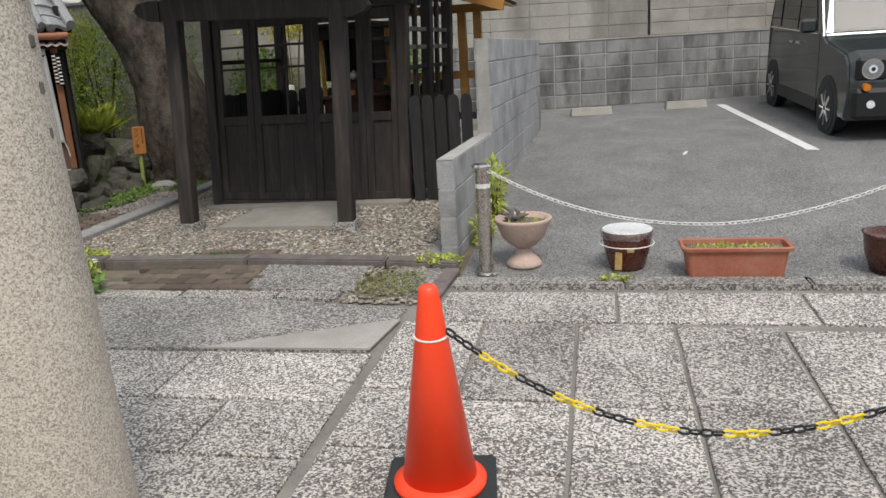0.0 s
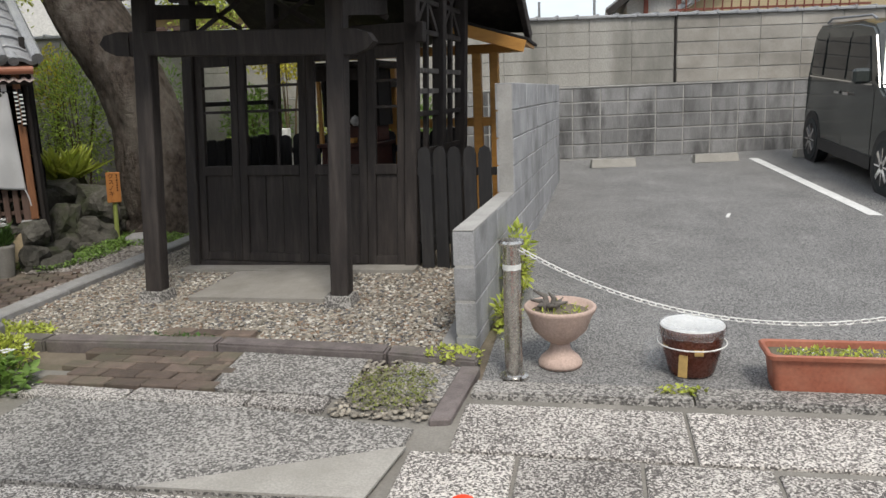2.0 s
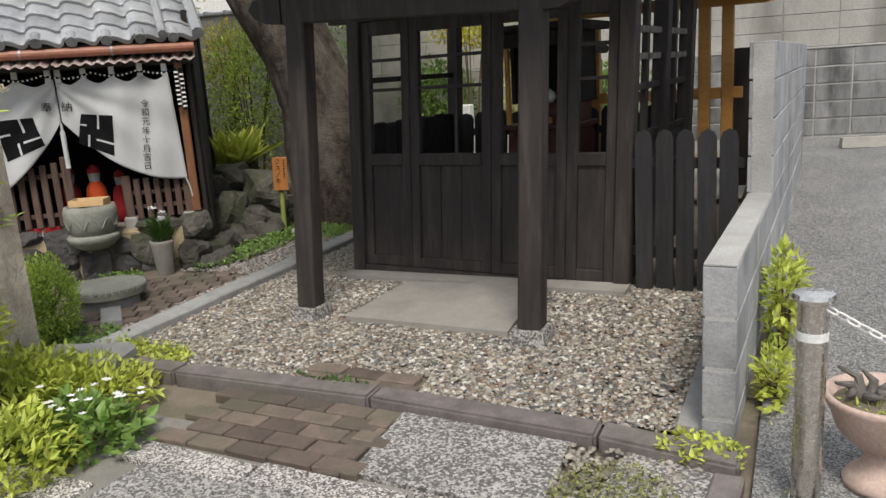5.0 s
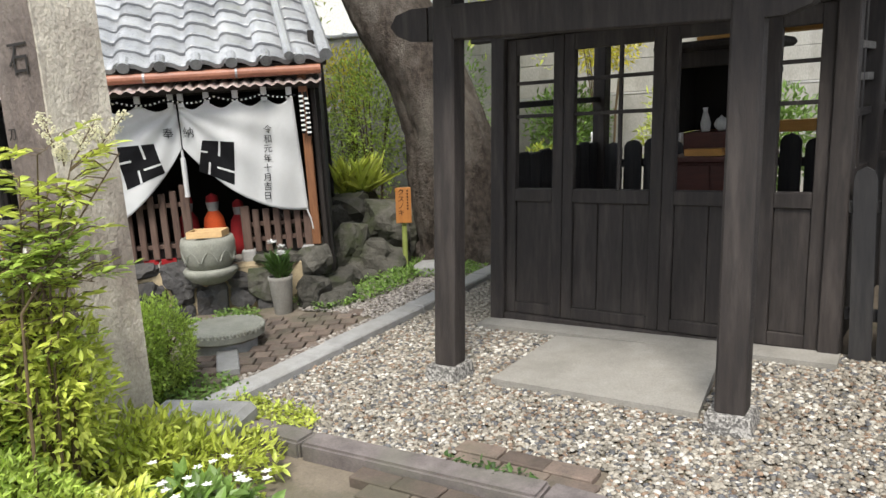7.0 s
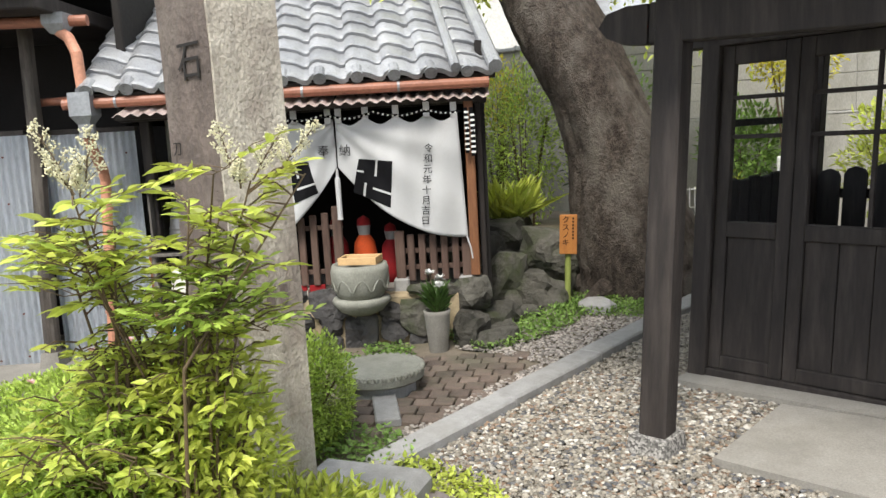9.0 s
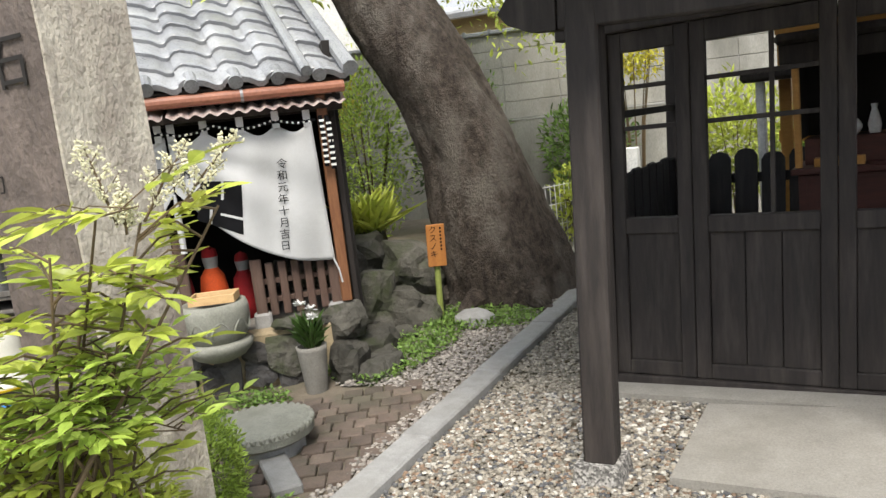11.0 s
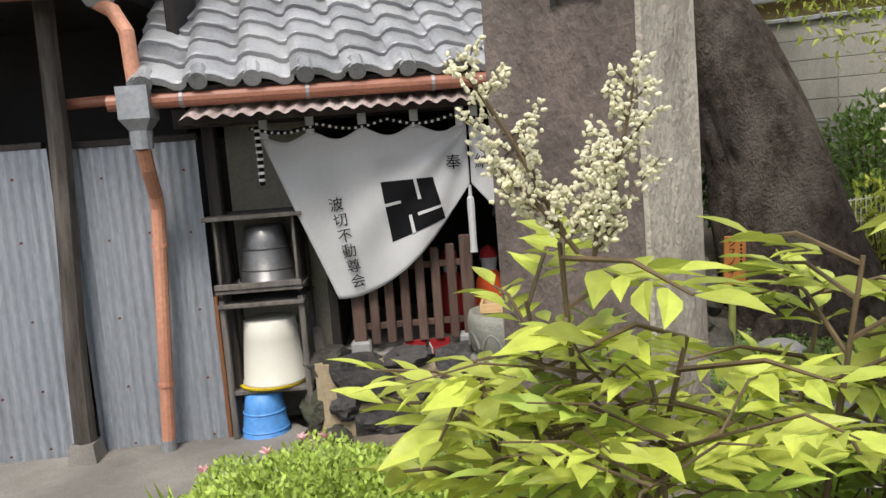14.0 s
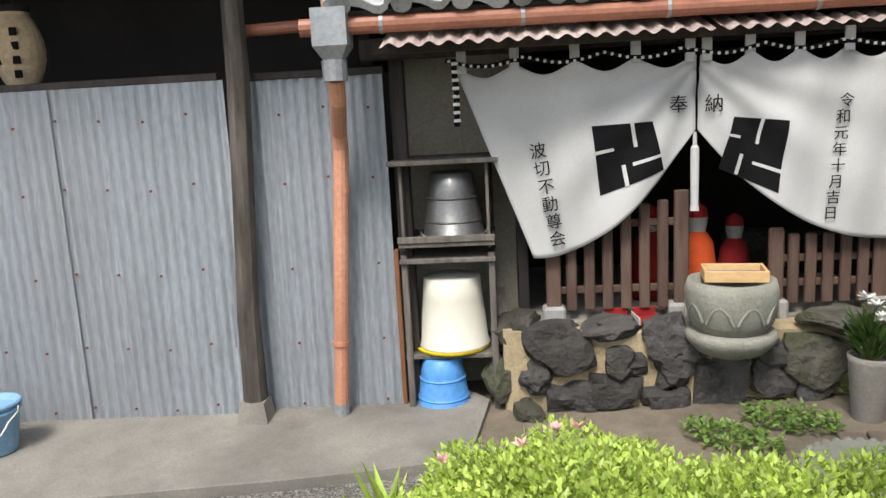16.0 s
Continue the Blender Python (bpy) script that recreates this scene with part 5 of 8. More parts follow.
        bm = bmesh.new(); tube(bm, [((r1 + 0.012) * math.cos(a), -(r1 + 0.012) * (0.35 + 0.65 * math.sin(a)) if 0.3 < a < 2.85 else -0.3 * r1 * math.sin(a), h - 0.02 - 0.62 * h * math.sin(a)) for a in [math.pi * k / 18 for k in range(19)]], 0.004, 6)
        part("bail", bm, CHAIN_WHITE, o, "pale wire bail")
        return o
    open_pail("light blue plastic bucket on the concrete apron", SM @ pose(-1.895, -0.40, 0.036), 0.088, 0.120, 0.250, mat("light_blue_plastic", (0.20, 0.36, 0.54), (0.16, 0.30, 0.46), 4, 0.45, 0.02))
    open_pail("bright blue plastic bucket with a cloth over its rim", SM @ pose(-2.13, -0.34, 0.036), 0.10, 0.132, 0.255, mat("bright_blue_plastic", (0.03, 0.33, 0.62), (0.025, 0.28, 0.54), 4, 0.45, 0.02))
    cl = thing("floor_cloth", "white cotton cloth draped over a blue bucket", "cloth", SM @ pose(-2.13, -0.34, 0.294))
    bm = bmesh.new(); grid = []
    for u in range(15):
        row = []
        for v in range(13):
            a, b = -0.22 + 0.022 * u, -0.09 + 0.014 * v
            over = max(0.0, -0.115 - a)
            row.append(bm.verts.new((b + 0.02 * math.sin(9 * a), max(a, -0.150 - 0.02 * over), 0.006 * math.sin(40 * b + 8 * a) + 0.006 - 1.1 * over)))
        grid.append(row)
    for r_, q_ in zip(grid, grid[1:]):
        for k in range(12): bm.faces.new((r_[k], r_[k + 1], q_[k + 1], q_[k]))
    bmesh.ops.solidify(bm, geom=bm.faces, thickness=0.004); part("folded_cloth", bm, CLOTH, cl, smooth=True)
    sp = thing("wooden_plank", "short weathered plank leaning beside the shelf", "plank", SM)
    part("plank", beam(bmesh.new(), (0.56, -0.02, 0.06), (0.50, 0.22, 0.60), 0.05, 0.02), GREY_WOOD, sp)

build_curtain(); build_shrine(); build_foundation(); build_shrine_things()

# ---- great tree, stones and planting ----
def build_tree():
    t = thing("camphor_tree", "huge old camphor tree with leaning fissured trunk", "tree")
    spine = [(-4.93, 8.95, 0.05, 0.60), (-4.97, 8.95, 0.25, 0.555), (-5.03, 8.94, 0.5, 0.535), (-5.12, 8.93, 0.86, 0.475), (-5.19, 8.92, 1.31, 0.405), (-5.35, 8.91, 1.75, 0.39), (-5.61, 8.90, 2.23, 0.40), (-5.87, 8.90, 2.7, 0.385), (-6.25, 8.9, 3.4, 0.34), (-6.6, 9.0, 4.3, 0.28), (-6.65, 9.2, 5.6, 0.18), (-6.5, 9.3, 7.0, 0.07)]
    bm = bmesh.new(); n = 84; rings = []
    dense = []
    for a, b in zip(spine, spine[1:]):
        k = max(2, int((b[2] - a[2]) / 0.03))
        for i in range(k): dense.append([p + (q - p) * i / k for p, q in zip(a, b)])
    dense.append(list(spine[-1]))
    for x, y, z, r in dense:
        ring = []
        for i in range(n):
            a = 2 * math.pi * i / n
            flare = 1 + 0.16 * math.exp(-z / 0.25) * math.sin(5 * a + 1)
            q = Vector((math.cos(a) * 3.2, math.sin(a) * 3.2, z * 1.3))
            rid = 1 - abs(noise.noise(q * Vector((4.5, 4.5, 3.2)) + Vector((9, 2, 5))))
            burl = 0.10 * math.exp(-((z - 0.95) / 0.10) ** 2) + 0.07 * math.exp(-((z - 1.35) / 0.08) ** 2)
            rr = r * (flare + 0.10 * noise.noise(q * 0.8) + burl * noise.noise(q * 1.1 + Vector((0, 0, 4))) + 0.035 * noise.noise(q * Vector((3, 3, 1.6))) + 0.045 * (rid - 0.7) + 0.016 * noise.noise(q * Vector((9, 9, 7))))
            ring.append(bm.verts.new((x + rr * math.cos(a), y + rr * math.sin(a), z)))
        rings.append(ring)
    for a, b in zip(rings, rings[1:]):
        for i in range(n): bm.faces.new((a[i], a[(i + 1) % n], b[(i + 1) % n], b[i]))
    part("trunk", bm, BARK, t, smooth=True)
    rng = np.random.default_rng(4)
    for a in (-2.6, -1.9, -1.0, 0.2, 3.0):
        bm = bmesh.new(); tube(bm, [(-4.93 + r * math.cos(a + 0.12 * r), 8.95 + r * math.sin(a), ground_z(-4.8, 8.7) + 0.08 - 0.2 * (r - 0.45)) for r in (0.4, 0.6, 0.75, 0.9)], [0.15, 0.09, 0.05, 0.02], 8)
        part("root", bm, BARK, t)
    spots = [((-5.9, 8.85, 2.8), (-6.7, 8.3, 2.85)), ((-6.0, 8.9, 3.1), (-7.2, 8.8, 3.2)), ((-5.7, 8.9, 2.7), (-4.7, 9.6, 2.75)), ((-5.8, 9.0, 2.9), (-4.9, 9.9, 3.1)), ((-6.1, 9.0, 3.3), (-5.6, 10.3, 3.3)),
             ((-6.4, 9.0, 4.0), (-8.2, 9.4, 4.8)), ((-6.5, 9.0, 4.4), (-5.0, 8.6, 5.6)), ((-6.5, 9.1, 4.8), (-6.6, 7.6, 5.8)), ((-6.6, 9.2, 5.4), (-7.0, 10.8, 6.2)), ((-6.6, 9.2, 5.8), (-6.0, 9.4, 7.4)), ((-6.2, 8.95, 3.4), (-7.4, 9.9, 3.9))]
    roots, dirs = [], []
    for a, b in spots:
        a, b = Vector(a), Vector(b); m = a.lerp(b, 0.5) + Vector((0, 0, 0.15))
        bm = bmesh.new(); tube(bm, [a, m, b], [0.10, 0.06, 0.02], 8); part("limb", bm, BARK, t)
        # High sprays (z > 3.6) are unseen, added to cast the crown's shade.
        big = b.z > 3.6
        k = 1500 if big else 1300
        c = rng.normal(0, 1, (k // 12, 3)) * ((0.6, 0.6, 0.4) if big else (0.26, 0.26, 0.26)) + np.array(b)
        for p in c:
            roots.append(p + rng.normal(0, 0.09, (12, 3))); dirs.append(rng.normal(0, 1, (12, 3)) + (0, 0, -0.3))
    roots, dirs = np.concatenate(roots), np.concatenate(dirs)
    tagged(leaves("crown", roots, dirs, rng.uniform(0.055, 0.09, len(roots)), BRIGHT_LEAF, t, "yellow-green glossy leaves"), kind="stuff")

def bush(name, label, c, r, n, size, material, seed=1, hollow=0.55, stems=8, cat="shrub", width=1.0, flat=0.0):
    """A shrub: stems from its foot and leaves over a lumpy volume."""
    rng = np.random.default_rng(seed)
    g = ground_z(c[0], c[1])
    o = thing(name, label, cat, pose(c[0], c[1], g - 0.03))
    d = rng.normal(0, 1, (n, 3)); d /= np.linalg.norm(d, axis=1, keepdims=True)
    rad = hollow + (1 - hollow) * rng.random((n, 1)) ** 0.6
    lump = np.array([1 + 0.22 * noise.noise(Vector(v * 2.1) + Vector((seed, 0, 0))) for v in d])[:, None]
    p = d * rad * lump * np.array(r) + (0, 0, c[2] - g)
    keep = p[:, 2] > 0.02
    p, d = p[keep], d[keep]
    dirs = d + rng.normal(0, 0.7, d.shape) + (0, 0, 0.35 - flat)
    ob = tagged(leaves("foliage", p, dirs, rng.uniform(0.7, 1.3, len(p)) * size, material, o, "", width, rng), kind="stuff")
    for i in range(stems):
        a = rng.uniform(0, 6.28); q = (r[0] * 0.6 * math.cos(a), r[1] * 0.6 * math.sin(a), c[2] - g + 0.3 * r[2])
        bm = bmesh.new(); tube(bm, [(q[0] * 0.15, q[1] * 0.15, 0), (q[0] * 0.5, q[1] * 0.5, q[2] * 0.6), q], [0.012, 0.008, 0.004], 6)
        part("stem", bm, STEM, o)
    return o

def sprays(o, base, tips, seed, leaf, mt, mt_new, per=9, start=0.42, upright=0.0, thick=1.0):
    """Nandina: canes from base to each tip, with compound leaves along side twigs."""
    rng = np.random.default_rng(seed)
    R, D, S, R2, D2, S2 = [], [], [], [], [], []
    for t in tips:
        b, t = Vector(base) + Vector(rng.normal(0, 0.05, 3) * (1, 1, 0)), Vector(t)
        mid = b.lerp(t, 0.55) + Vector((0, 0, 0.12)); mid.xy = mid.xy.lerp(b.xy, upright)
        bm = bmesh.new(); tube(bm, [b, b.lerp(mid, 0.5), mid, t], [thick * r for r in (0.007, 0.0065, 0.005, 0.0025)], 7)
        part("cane", bm, STEM, o)
        for k in range(per):
            f = start + (1 - start) * (k + rng.random()) / per
            root = mid.lerp(t, (f - 0.5) / 0.5) if f > 0.5 else b.lerp(mid, f / 0.5)
            a = rng.uniform(0, 6.28)
            tw = Vector((math.cos(a), math.sin(a), rng.uniform(-0.1, 0.5))) * rng.uniform(0.08, 0.17)
            end = root + tw
            bm = bmesh.new(); tube(bm, [root, root + tw * 0.6 + Vector((0, 0, 0.015)), end], [thick * r for r in (0.003, 0.0025, 0.0015)], 5); part("twig", bm, STEM, o)
            new_growth = f > 0.62
            for j in range(9):
                p = root.lerp(end, 0.35 + 0.65 * (j // 2) / 4)
                side = 1 if j % 2 else -1
                dv = tw.normalized() * 0.9 + Vector((-tw.y, tw.x, 0)).normalized() * side * (0.9 if j < 8 else 0) + Vector((0, 0, rng.uniform(-0.25, 0.3)))
                (R2 if new_growth else R).append(p); (D2 if new_growth else D).append(dv); (S2 if new_growth else S).append(rng.uniform(0.75, 1.25) * leaf)
    if R: tagged(leaves("old_leaves", R, D, S, mt, o, "mid-green leaves", 1.12, rng, True), kind="stuff")
    if R2: tagged(leaves("new_leaves", R2, D2, S2, mt_new, o, "bright yellow-green young leaves", 1.08, rng, True), kind="stuff")

def flower_head(o, foot, tip, seed, side=11):
    """A panicle from foot to tip: short side twigs set close with cream buds."""
    rng = np.random.default_rng(seed); foot, tip = Vector(foot), Vector(tip)
    ax = tip - foot; ln = ax.length
    bm = bmesh.new(); tube(bm, [foot, foot.lerp(tip, 0.5) + Vector((0, 0, 0.006)), tip], [0.003, 0.0022, 0.001], 5)
    V, F = [], []
    def bud(c, d, r):
        k = len(V); s_ = np.cross(d, (0.3, 0.2, 0.9)); s_ /= np.linalg.norm(s_); u = np.cross(d, s_)
        V.append(c)
        for w, h in ((r, 0.9 * r), (0.8 * r, 2.6 * r)):
            V.extend(c + d * h + w * (math.cos(q * 1.2566) * s_ + math.sin(q * 1.2566) * u) for q in range(5))
        V.append(c + d * 3.4 * r)
        for q in range(5):
            n_ = (q + 1) % 5
            F.extend(((k, k + 1 + n_, k + 1 + q), (k + 1 + q, k + 1 + n_, k + 6 + n_, k + 6 + q), (k + 6 + q, k + 6 + n_, k + 11)))
    for i in range(side):
        f = 0.12 + 0.88 * i / side
        a = i * 2.4 + rng.random(); out = Vector((math.cos(a), math.sin(a), 0.55)).normalized()
        root = foot.lerp(tip, f); end = root + (out + ax.normalized() * 0.5) * ln * (0.30 * (1 - f) + 0.07)
        tube(bm, [root, end], [0.0014, 0.0007], 4)
        for k in range(int(18 + 24 * (1 - f))):
            d = np.array(out) + rng.normal(0, 0.75, 3); d /= np.linalg.norm(d)
            bud(np.array(root.lerp(end, 0.2 + 0.8 * rng.random())) + rng.normal(0, 0.005, 3), d, rng.uniform(0.0018, 0.0027))
    for k in range(10):
        d = np.array(ax.normalized()) + rng.normal(0, 0.6, 3); d /= np.linalg.norm(d); bud(np.array(foot.lerp(tip, rng.uniform(0.85, 1.0))), d, 0.002)
    part("flower_stalk", bm, STEM, o)
    tagged(cloud_mesh("panicle", [tuple(v) for v in V], F, FLOWER, o, "cream flower buds"), kind="stuff")

def build_planting():
    g = ground_z(-3.95, 4.0)
    nd = thing("nandina", "nandina bush with yellow-green leaves and cream flower heads", "shrub")
    # two tall canes, then shorter and shorter growth round their foot
    sprays(nd, (-4.00, 4.04, g), [(-3.72, 4.31, 1.47), (-3.81, 4.19, 1.46), (-3.90, 4.05, 1.42), (-3.96, 4.18, 1.36)], 3, 0.066, AZALEA_LEAF, BRIGHT_LEAF, 9, 0.72, 0.75)
    sprays(nd, (-4.13, 3.97, g), [(-4.13, 3.84, 1.46), (-4.20, 3.86, 1.31), (-4.22, 3.92, 1.38), (-4.03, 3.90, 1.36), (-4.24, 3.84, 1.33)], 4, 0.064, AZALEA_LEAF, BRIGHT_LEAF, 9, 0.72, 0.75)
    sprays(nd, (-4.08, 4.02, g), [(-4.26, 3.86, 1.02), (-4.00, 4.20, 1.10), (-3.88, 4.16, 1.06), (-4.34, 3.98, 0.96), (-4.14, 4.10, 1.10), (-3.94, 4.06, 1.04), (-4.18, 3.94, 1.06), (-4.24, 4.02, 1.10)], 5, 0.048, AZALEA_LEAF, BRIGHT_LEAF, 20, 0.55, 0.4)
    sprays(nd, (-4.20, 3.95, g), [(-4.45, 3.85, 0.82), (-4.30, 3.66, 0.76), (-4.10, 3.72, 0.80), (-4.50, 4.05, 0.76), (-4.22, 4.14, 0.82), (-4.55, 3.88, 0.70), (-4.38, 3.98, 0.86), (-4.02, 3.88, 0.72), (-4.40, 3.72, 0.64)], 6, 0.046, AZALEA_LEAF, BRIGHT_LEAF, 18, 0.4)
    for i, (a, b) in enumerate((((-4.12, 3.84, 1.46), (-4.20, 3.79, 1.645)), ((-4.09, 3.86, 1.46), (-4.06, 3.88, 1.625)), ((-4.11, 3.84, 1.45), (-4.18, 3.80, 1.545)), ((-4.10, 3.85, 1.44), (-4.08, 3.84, 1.53)), ((-3.84, 4.16, 1.46), (-3.87, 4.14, 1.62)), ((-3.80, 4.19, 1.46), (-3.72, 4.25, 1.60)), ((-3.76, 4.24, 1.47), (-3.64, 4.30, 1.605)), ((-3.83, 4.17, 1.44), (-3.80, 4.15, 1.52)))):
        flower_head(nd, a, b, 30 + i)
    # lateral sprays high on the canes
    sprays(nd, (-4.10, 4.00, 0.92), [(-3.99, 3.70, 1.30), (-4.08, 3.77, 1.37), (-3.93, 3.74, 1.34), (-4.14, 3.80, 1.28), (-4.02, 3.74, 1.20)], 14, 0.047, AZALEA_LEAF, BRIGHT_LEAF, 6, 0.45, 0.0, 0.5)
    sprays(nd, (-3.98, 4.05, 0.90), [(-3.80, 4.12, 1.13), (-3.86, 3.98, 1.08), (-3.80, 4.20, 1.03), (-3.90, 4.14, 1.20), (-3.92, 3.92, 1.10)], 15, 0.048, AZALEA_LEAF, AZALEA_LEAF, 16, 0.35, 0.0, 0.6)
    sprays(nd, (-3.92, 4.08, 1.20), [(-3.53, 3.94, 1.51)], 16, 0.062, BRIGHT_LEAF, BRIGHT_LEAF, 4, 0.45, 0.0, 0.45)
    HEDGE = "clipped azalea hedge with small fresh green leaves"
    bush("azalea_hedge", HEDGE, (-5.40, 4.66, 0.34), (0.62, 0.60, 0.30), 27000, 0.0225, AZALEA_LEAF, 2, 0.66, 10, "hedge", 1.5)
    bush("azalea_hedge", HEDGE, (-5.05, 4.28, 0.34), (0.50, 0.44, 0.30), 16000, 0.0225, AZALEA_LEAF, 9, 0.66, 8, "hedge", 1.5)
    bush("azalea_hedge", HEDGE, (-5.12, 4.92, 0.34), (0.46, 0.44, 0.32), 16000, 0.0225, AZALEA_LEAF, 12, 0.66, 8, "hedge", 1.5)
    h3 = bush("azalea_hedge", HEDGE, (-5.74, 4.82, 0.30), (0.46, 0.48, 0.28), 17000, 0.0225, AZALEA_LEAF, 13, 0.66, 8, "hedge", 1.5)
    h4 = bush("azalea_hedge", HEDGE, (-5.78, 4.36, 0.28), (0.46, 0.46, 0.28), 16000, 0.0225, AZALEA_LEAF, 19, 0.66, 8, "hedge", 1.5)
    rb = np.random.default_rng(71)
    for o, k in ((h3, 4), (h4, 5)):
        for i in range(k):
            a, q = rb.uniform(0, 6.28), rb.uniform(0.05, 0.30)
            n = 8; aa = rb.uniform(0, 6.28, n); top = 0.50 if o is h3 else 0.42
            leaves("blossom", np.tile([(q * math.cos(a), q * math.sin(a), top + 0.06 - 0.25 * q)], (n, 1)), np.stack([np.cos(aa), np.sin(aa), rb.uniform(0.4, 1.6, n)], 1), np.full(n, 0.032), PINK_PETAL, o, "pale pink blossom", 1.3)
    for cx, cy in ((-6.26, 4.42), (-6.12, 4.16), (-6.30, 4.72)):
        o = thing("grass_tuft", "tuft of broad bright green grass at the hedge foot", "grass", pose(cx, cy, ground_z(cx, cy) - 0.01), "grass tufts")
        n = 26; aa = rb.uniform(0, 6.28, n)
        leaves("blades", rb.normal(0, 0.03, (n, 3)) * (1, 1, 0.2), np.stack([np.cos(aa), np.sin(aa), rb.uniform(0.7, 2.2, n)], 1), rb.uniform(0.20, 0.36, n), AZALEA_LEAF, o, "", 0.42, rb)
    bush("undergrowth_shrub", "dense fresh green undergrowth beside the nandina", (-4.72, 4.12, 0.40), (0.44, 0.40, 0.38), 11000, 0.034, AZALEA_LEAF, 81, 0.5, 8)
    bush("undergrowth_shrub", "dense fresh green undergrowth before the nandina", (-4.42, 3.72, 0.34), (0.46, 0.34, 0.36), 9000, 0.036, AZALEA_LEAF, 82, 0.5, 8)
    bush("undergrowth_shrub", "dense fresh green undergrowth before the nandina", (-3.98, 3.78, 0.26), (0.40, 0.32, 0.28), 7000, 0.036, AZALEA_LEAF, 83, 0.5, 8)
    bush("boxwood_shrub", "dense round boxwood with small green leaves", (-4.93, 5.20, 0.34), (0.24, 0.24, 0.32), 7000, 0.027, AZALEA_LEAF, 4, 0.6, 6)
    bush("undergrowth_shrub", "leafy green undergrowth round the stone marker", (-4.12, 4.42, 0.20), (0.36, 0.34, 0.22), 3600, 0.045, BRIGHT_LEAF, 6, 0.4, 8)
    bush("undergrowth_shrub", "leafy green undergrowth beside the paving", (-3.95, 4.62, 0.14), (0.42, 0.30, 0.16), 2600, 0.05, BRIGHT_LEAF, 7, 0.4, 6)
    bush("undergrowth_shrub", "leafy green undergrowth beside the paving", (-4.50, 3.95, 0.36), (0.40, 0.36, 0.36), 4800, 0.045, BRIGHT_LEAF, 17, 0.4, 8)
    bush("undergrowth_shrub", "leafy green undergrowth with yellowing leaves", (-3.62, 3.92, 0.18), (0.32, 0.36, 0.20), 2400, 0.05, BRIGHT_LEAF, 18, 0.4, 6)
    bush("undergrowth_shrub", "leafy green undergrowth round the foot of the nandina", (-4.34, 3.98, 0.58), (0.36, 0.28, 0.34), 5200, 0.036, AZALEA_LEAF, 26, 0.35, 8)
    bush("undergrowth_shrub", "leafy green undergrowth round the foot of the nandina", (-4.04, 4.12, 0.70), (0.26, 0.20, 0.36), 2600, 0.045, BRIGHT_LEAF, 27, 0.3, 6)
    wd = bush("flowering_weed", "low weed with heart-shaped leaves and white flowers", (-3.52, 4.30, 0.16), (0.30, 0.22, 0.14), 700, 0.06, LEAF, 8, 0.3, 5, "weed", 1.5, 0.2)
    rng = np.random.default_rng(15)
    for i in range(22):
        p = (rng.uniform(-0.26, 0.26), rng.uniform(-0.18, 0.18), rng.uniform(0.18, 0.25))
        a = np.arange(5) * 1.2566 + rng.random()
        leaves("white_flower", np.tile([p], (5, 1)), np.stack([np.cos(a), np.sin(a), np.full(5, 0.3)], 1), np.full(5, 0.022), WHITE_PAINT, wd, "small white flower", 1.3)
    # creeping weeds
    for i, (x, y, rx, ry, n, mt) in enumerate(((-4.05, 5.12, 0.34, 0.16, 900, BRIGHT_LEAF), (-4.60, 5.22, 0.30, 0.22, 700, LEAF), (-5.10, 7.40, 0.24, 0.66, 2100, LEAF), (-4.98, 8.12, 0.55, 0.27, 2000, LEAF), (-5.45, 7.05, 0.26, 0.22, 700, LEAF), (-5.62, 6.45, 0.20, 0.12, 400, LEAF), (-1.28, 4.45, 0.22, 0.26, 1500, MOSS), (-1.05, 4.88, 0.16, 0.10, 400, BRIGHT_LEAF), (-0.83, 5.6, 0.06, 0.45, 160, BRIGHT_LEAF), (-2.75, 5.06, 0.22, 0.04, 120, DARK_LEAF), (0.1, 4.52, 0.12, 0.03, 90, BRIGHT_LEAF), (-6.35, 5.35, 0.16, 0.12, 260, LEAF), (-5.75, 6.15, 0.22, 0.12, 400, LEAF), (-4.8, 9.9, 0.5, 0.3, 500, BRIGHT_LEAF))):
        r = np.random.default_rng(40 + i); a = r.uniform(0, 6.28, n); q = np.sqrt(r.random(n))
        px, py = x + rx * q * np.cos(a), y + ry * q * np.sin(a)
        pz = np.array([ground_z(u, v) for u, v in zip(px, py)]) + r.uniform(0.0, 0.05, n)
        dd = r.normal(0, 1, (n, 3)); dd[:, 2] = np.abs(dd[:, 2]) * 0.6
        tagged(leaves("ground_weeds", np.stack([px, py, pz], 1), dd, r.uniform(0.02, 0.04, n) * (0.5 if mt is MOSS else 1.0), mt, None, "", 1.4, r), "low creeping green weeds on the ground", "weeds", "", "stuff")
    bush("wall_weed", "bright green weed growing at the foot of the block wall", (-0.80, 5.95, 0.46), (0.09, 0.22, 0.24), 420, 0.055, BRIGHT_LEAF, 21, 0.3, 5, "weed")
    bush("wall_weed", "bright green weed growing at the foot of the block wall", (-0.82, 5.45, 0.26), (0.07, 0.16, 0.12), 200, 0.05, BRIGHT_LEAF, 22, 0.3, 4, "weed")
    # planting behind the boulders
    rng = np.random.default_rng(33)
    for i in range(6):
        cx, cy = -5.95 + rng.uniform(-0.28, 0.28), 8.55 + rng.uniform(-0.15, 0.2)
        o = thing("broadleaf_lily", "clump of long bright green strap leaves", "plant", pose(cx, cy, 0.78), "strap-leaved clumps")
        n = 34; a = rng.uniform(0, 6.28, n)
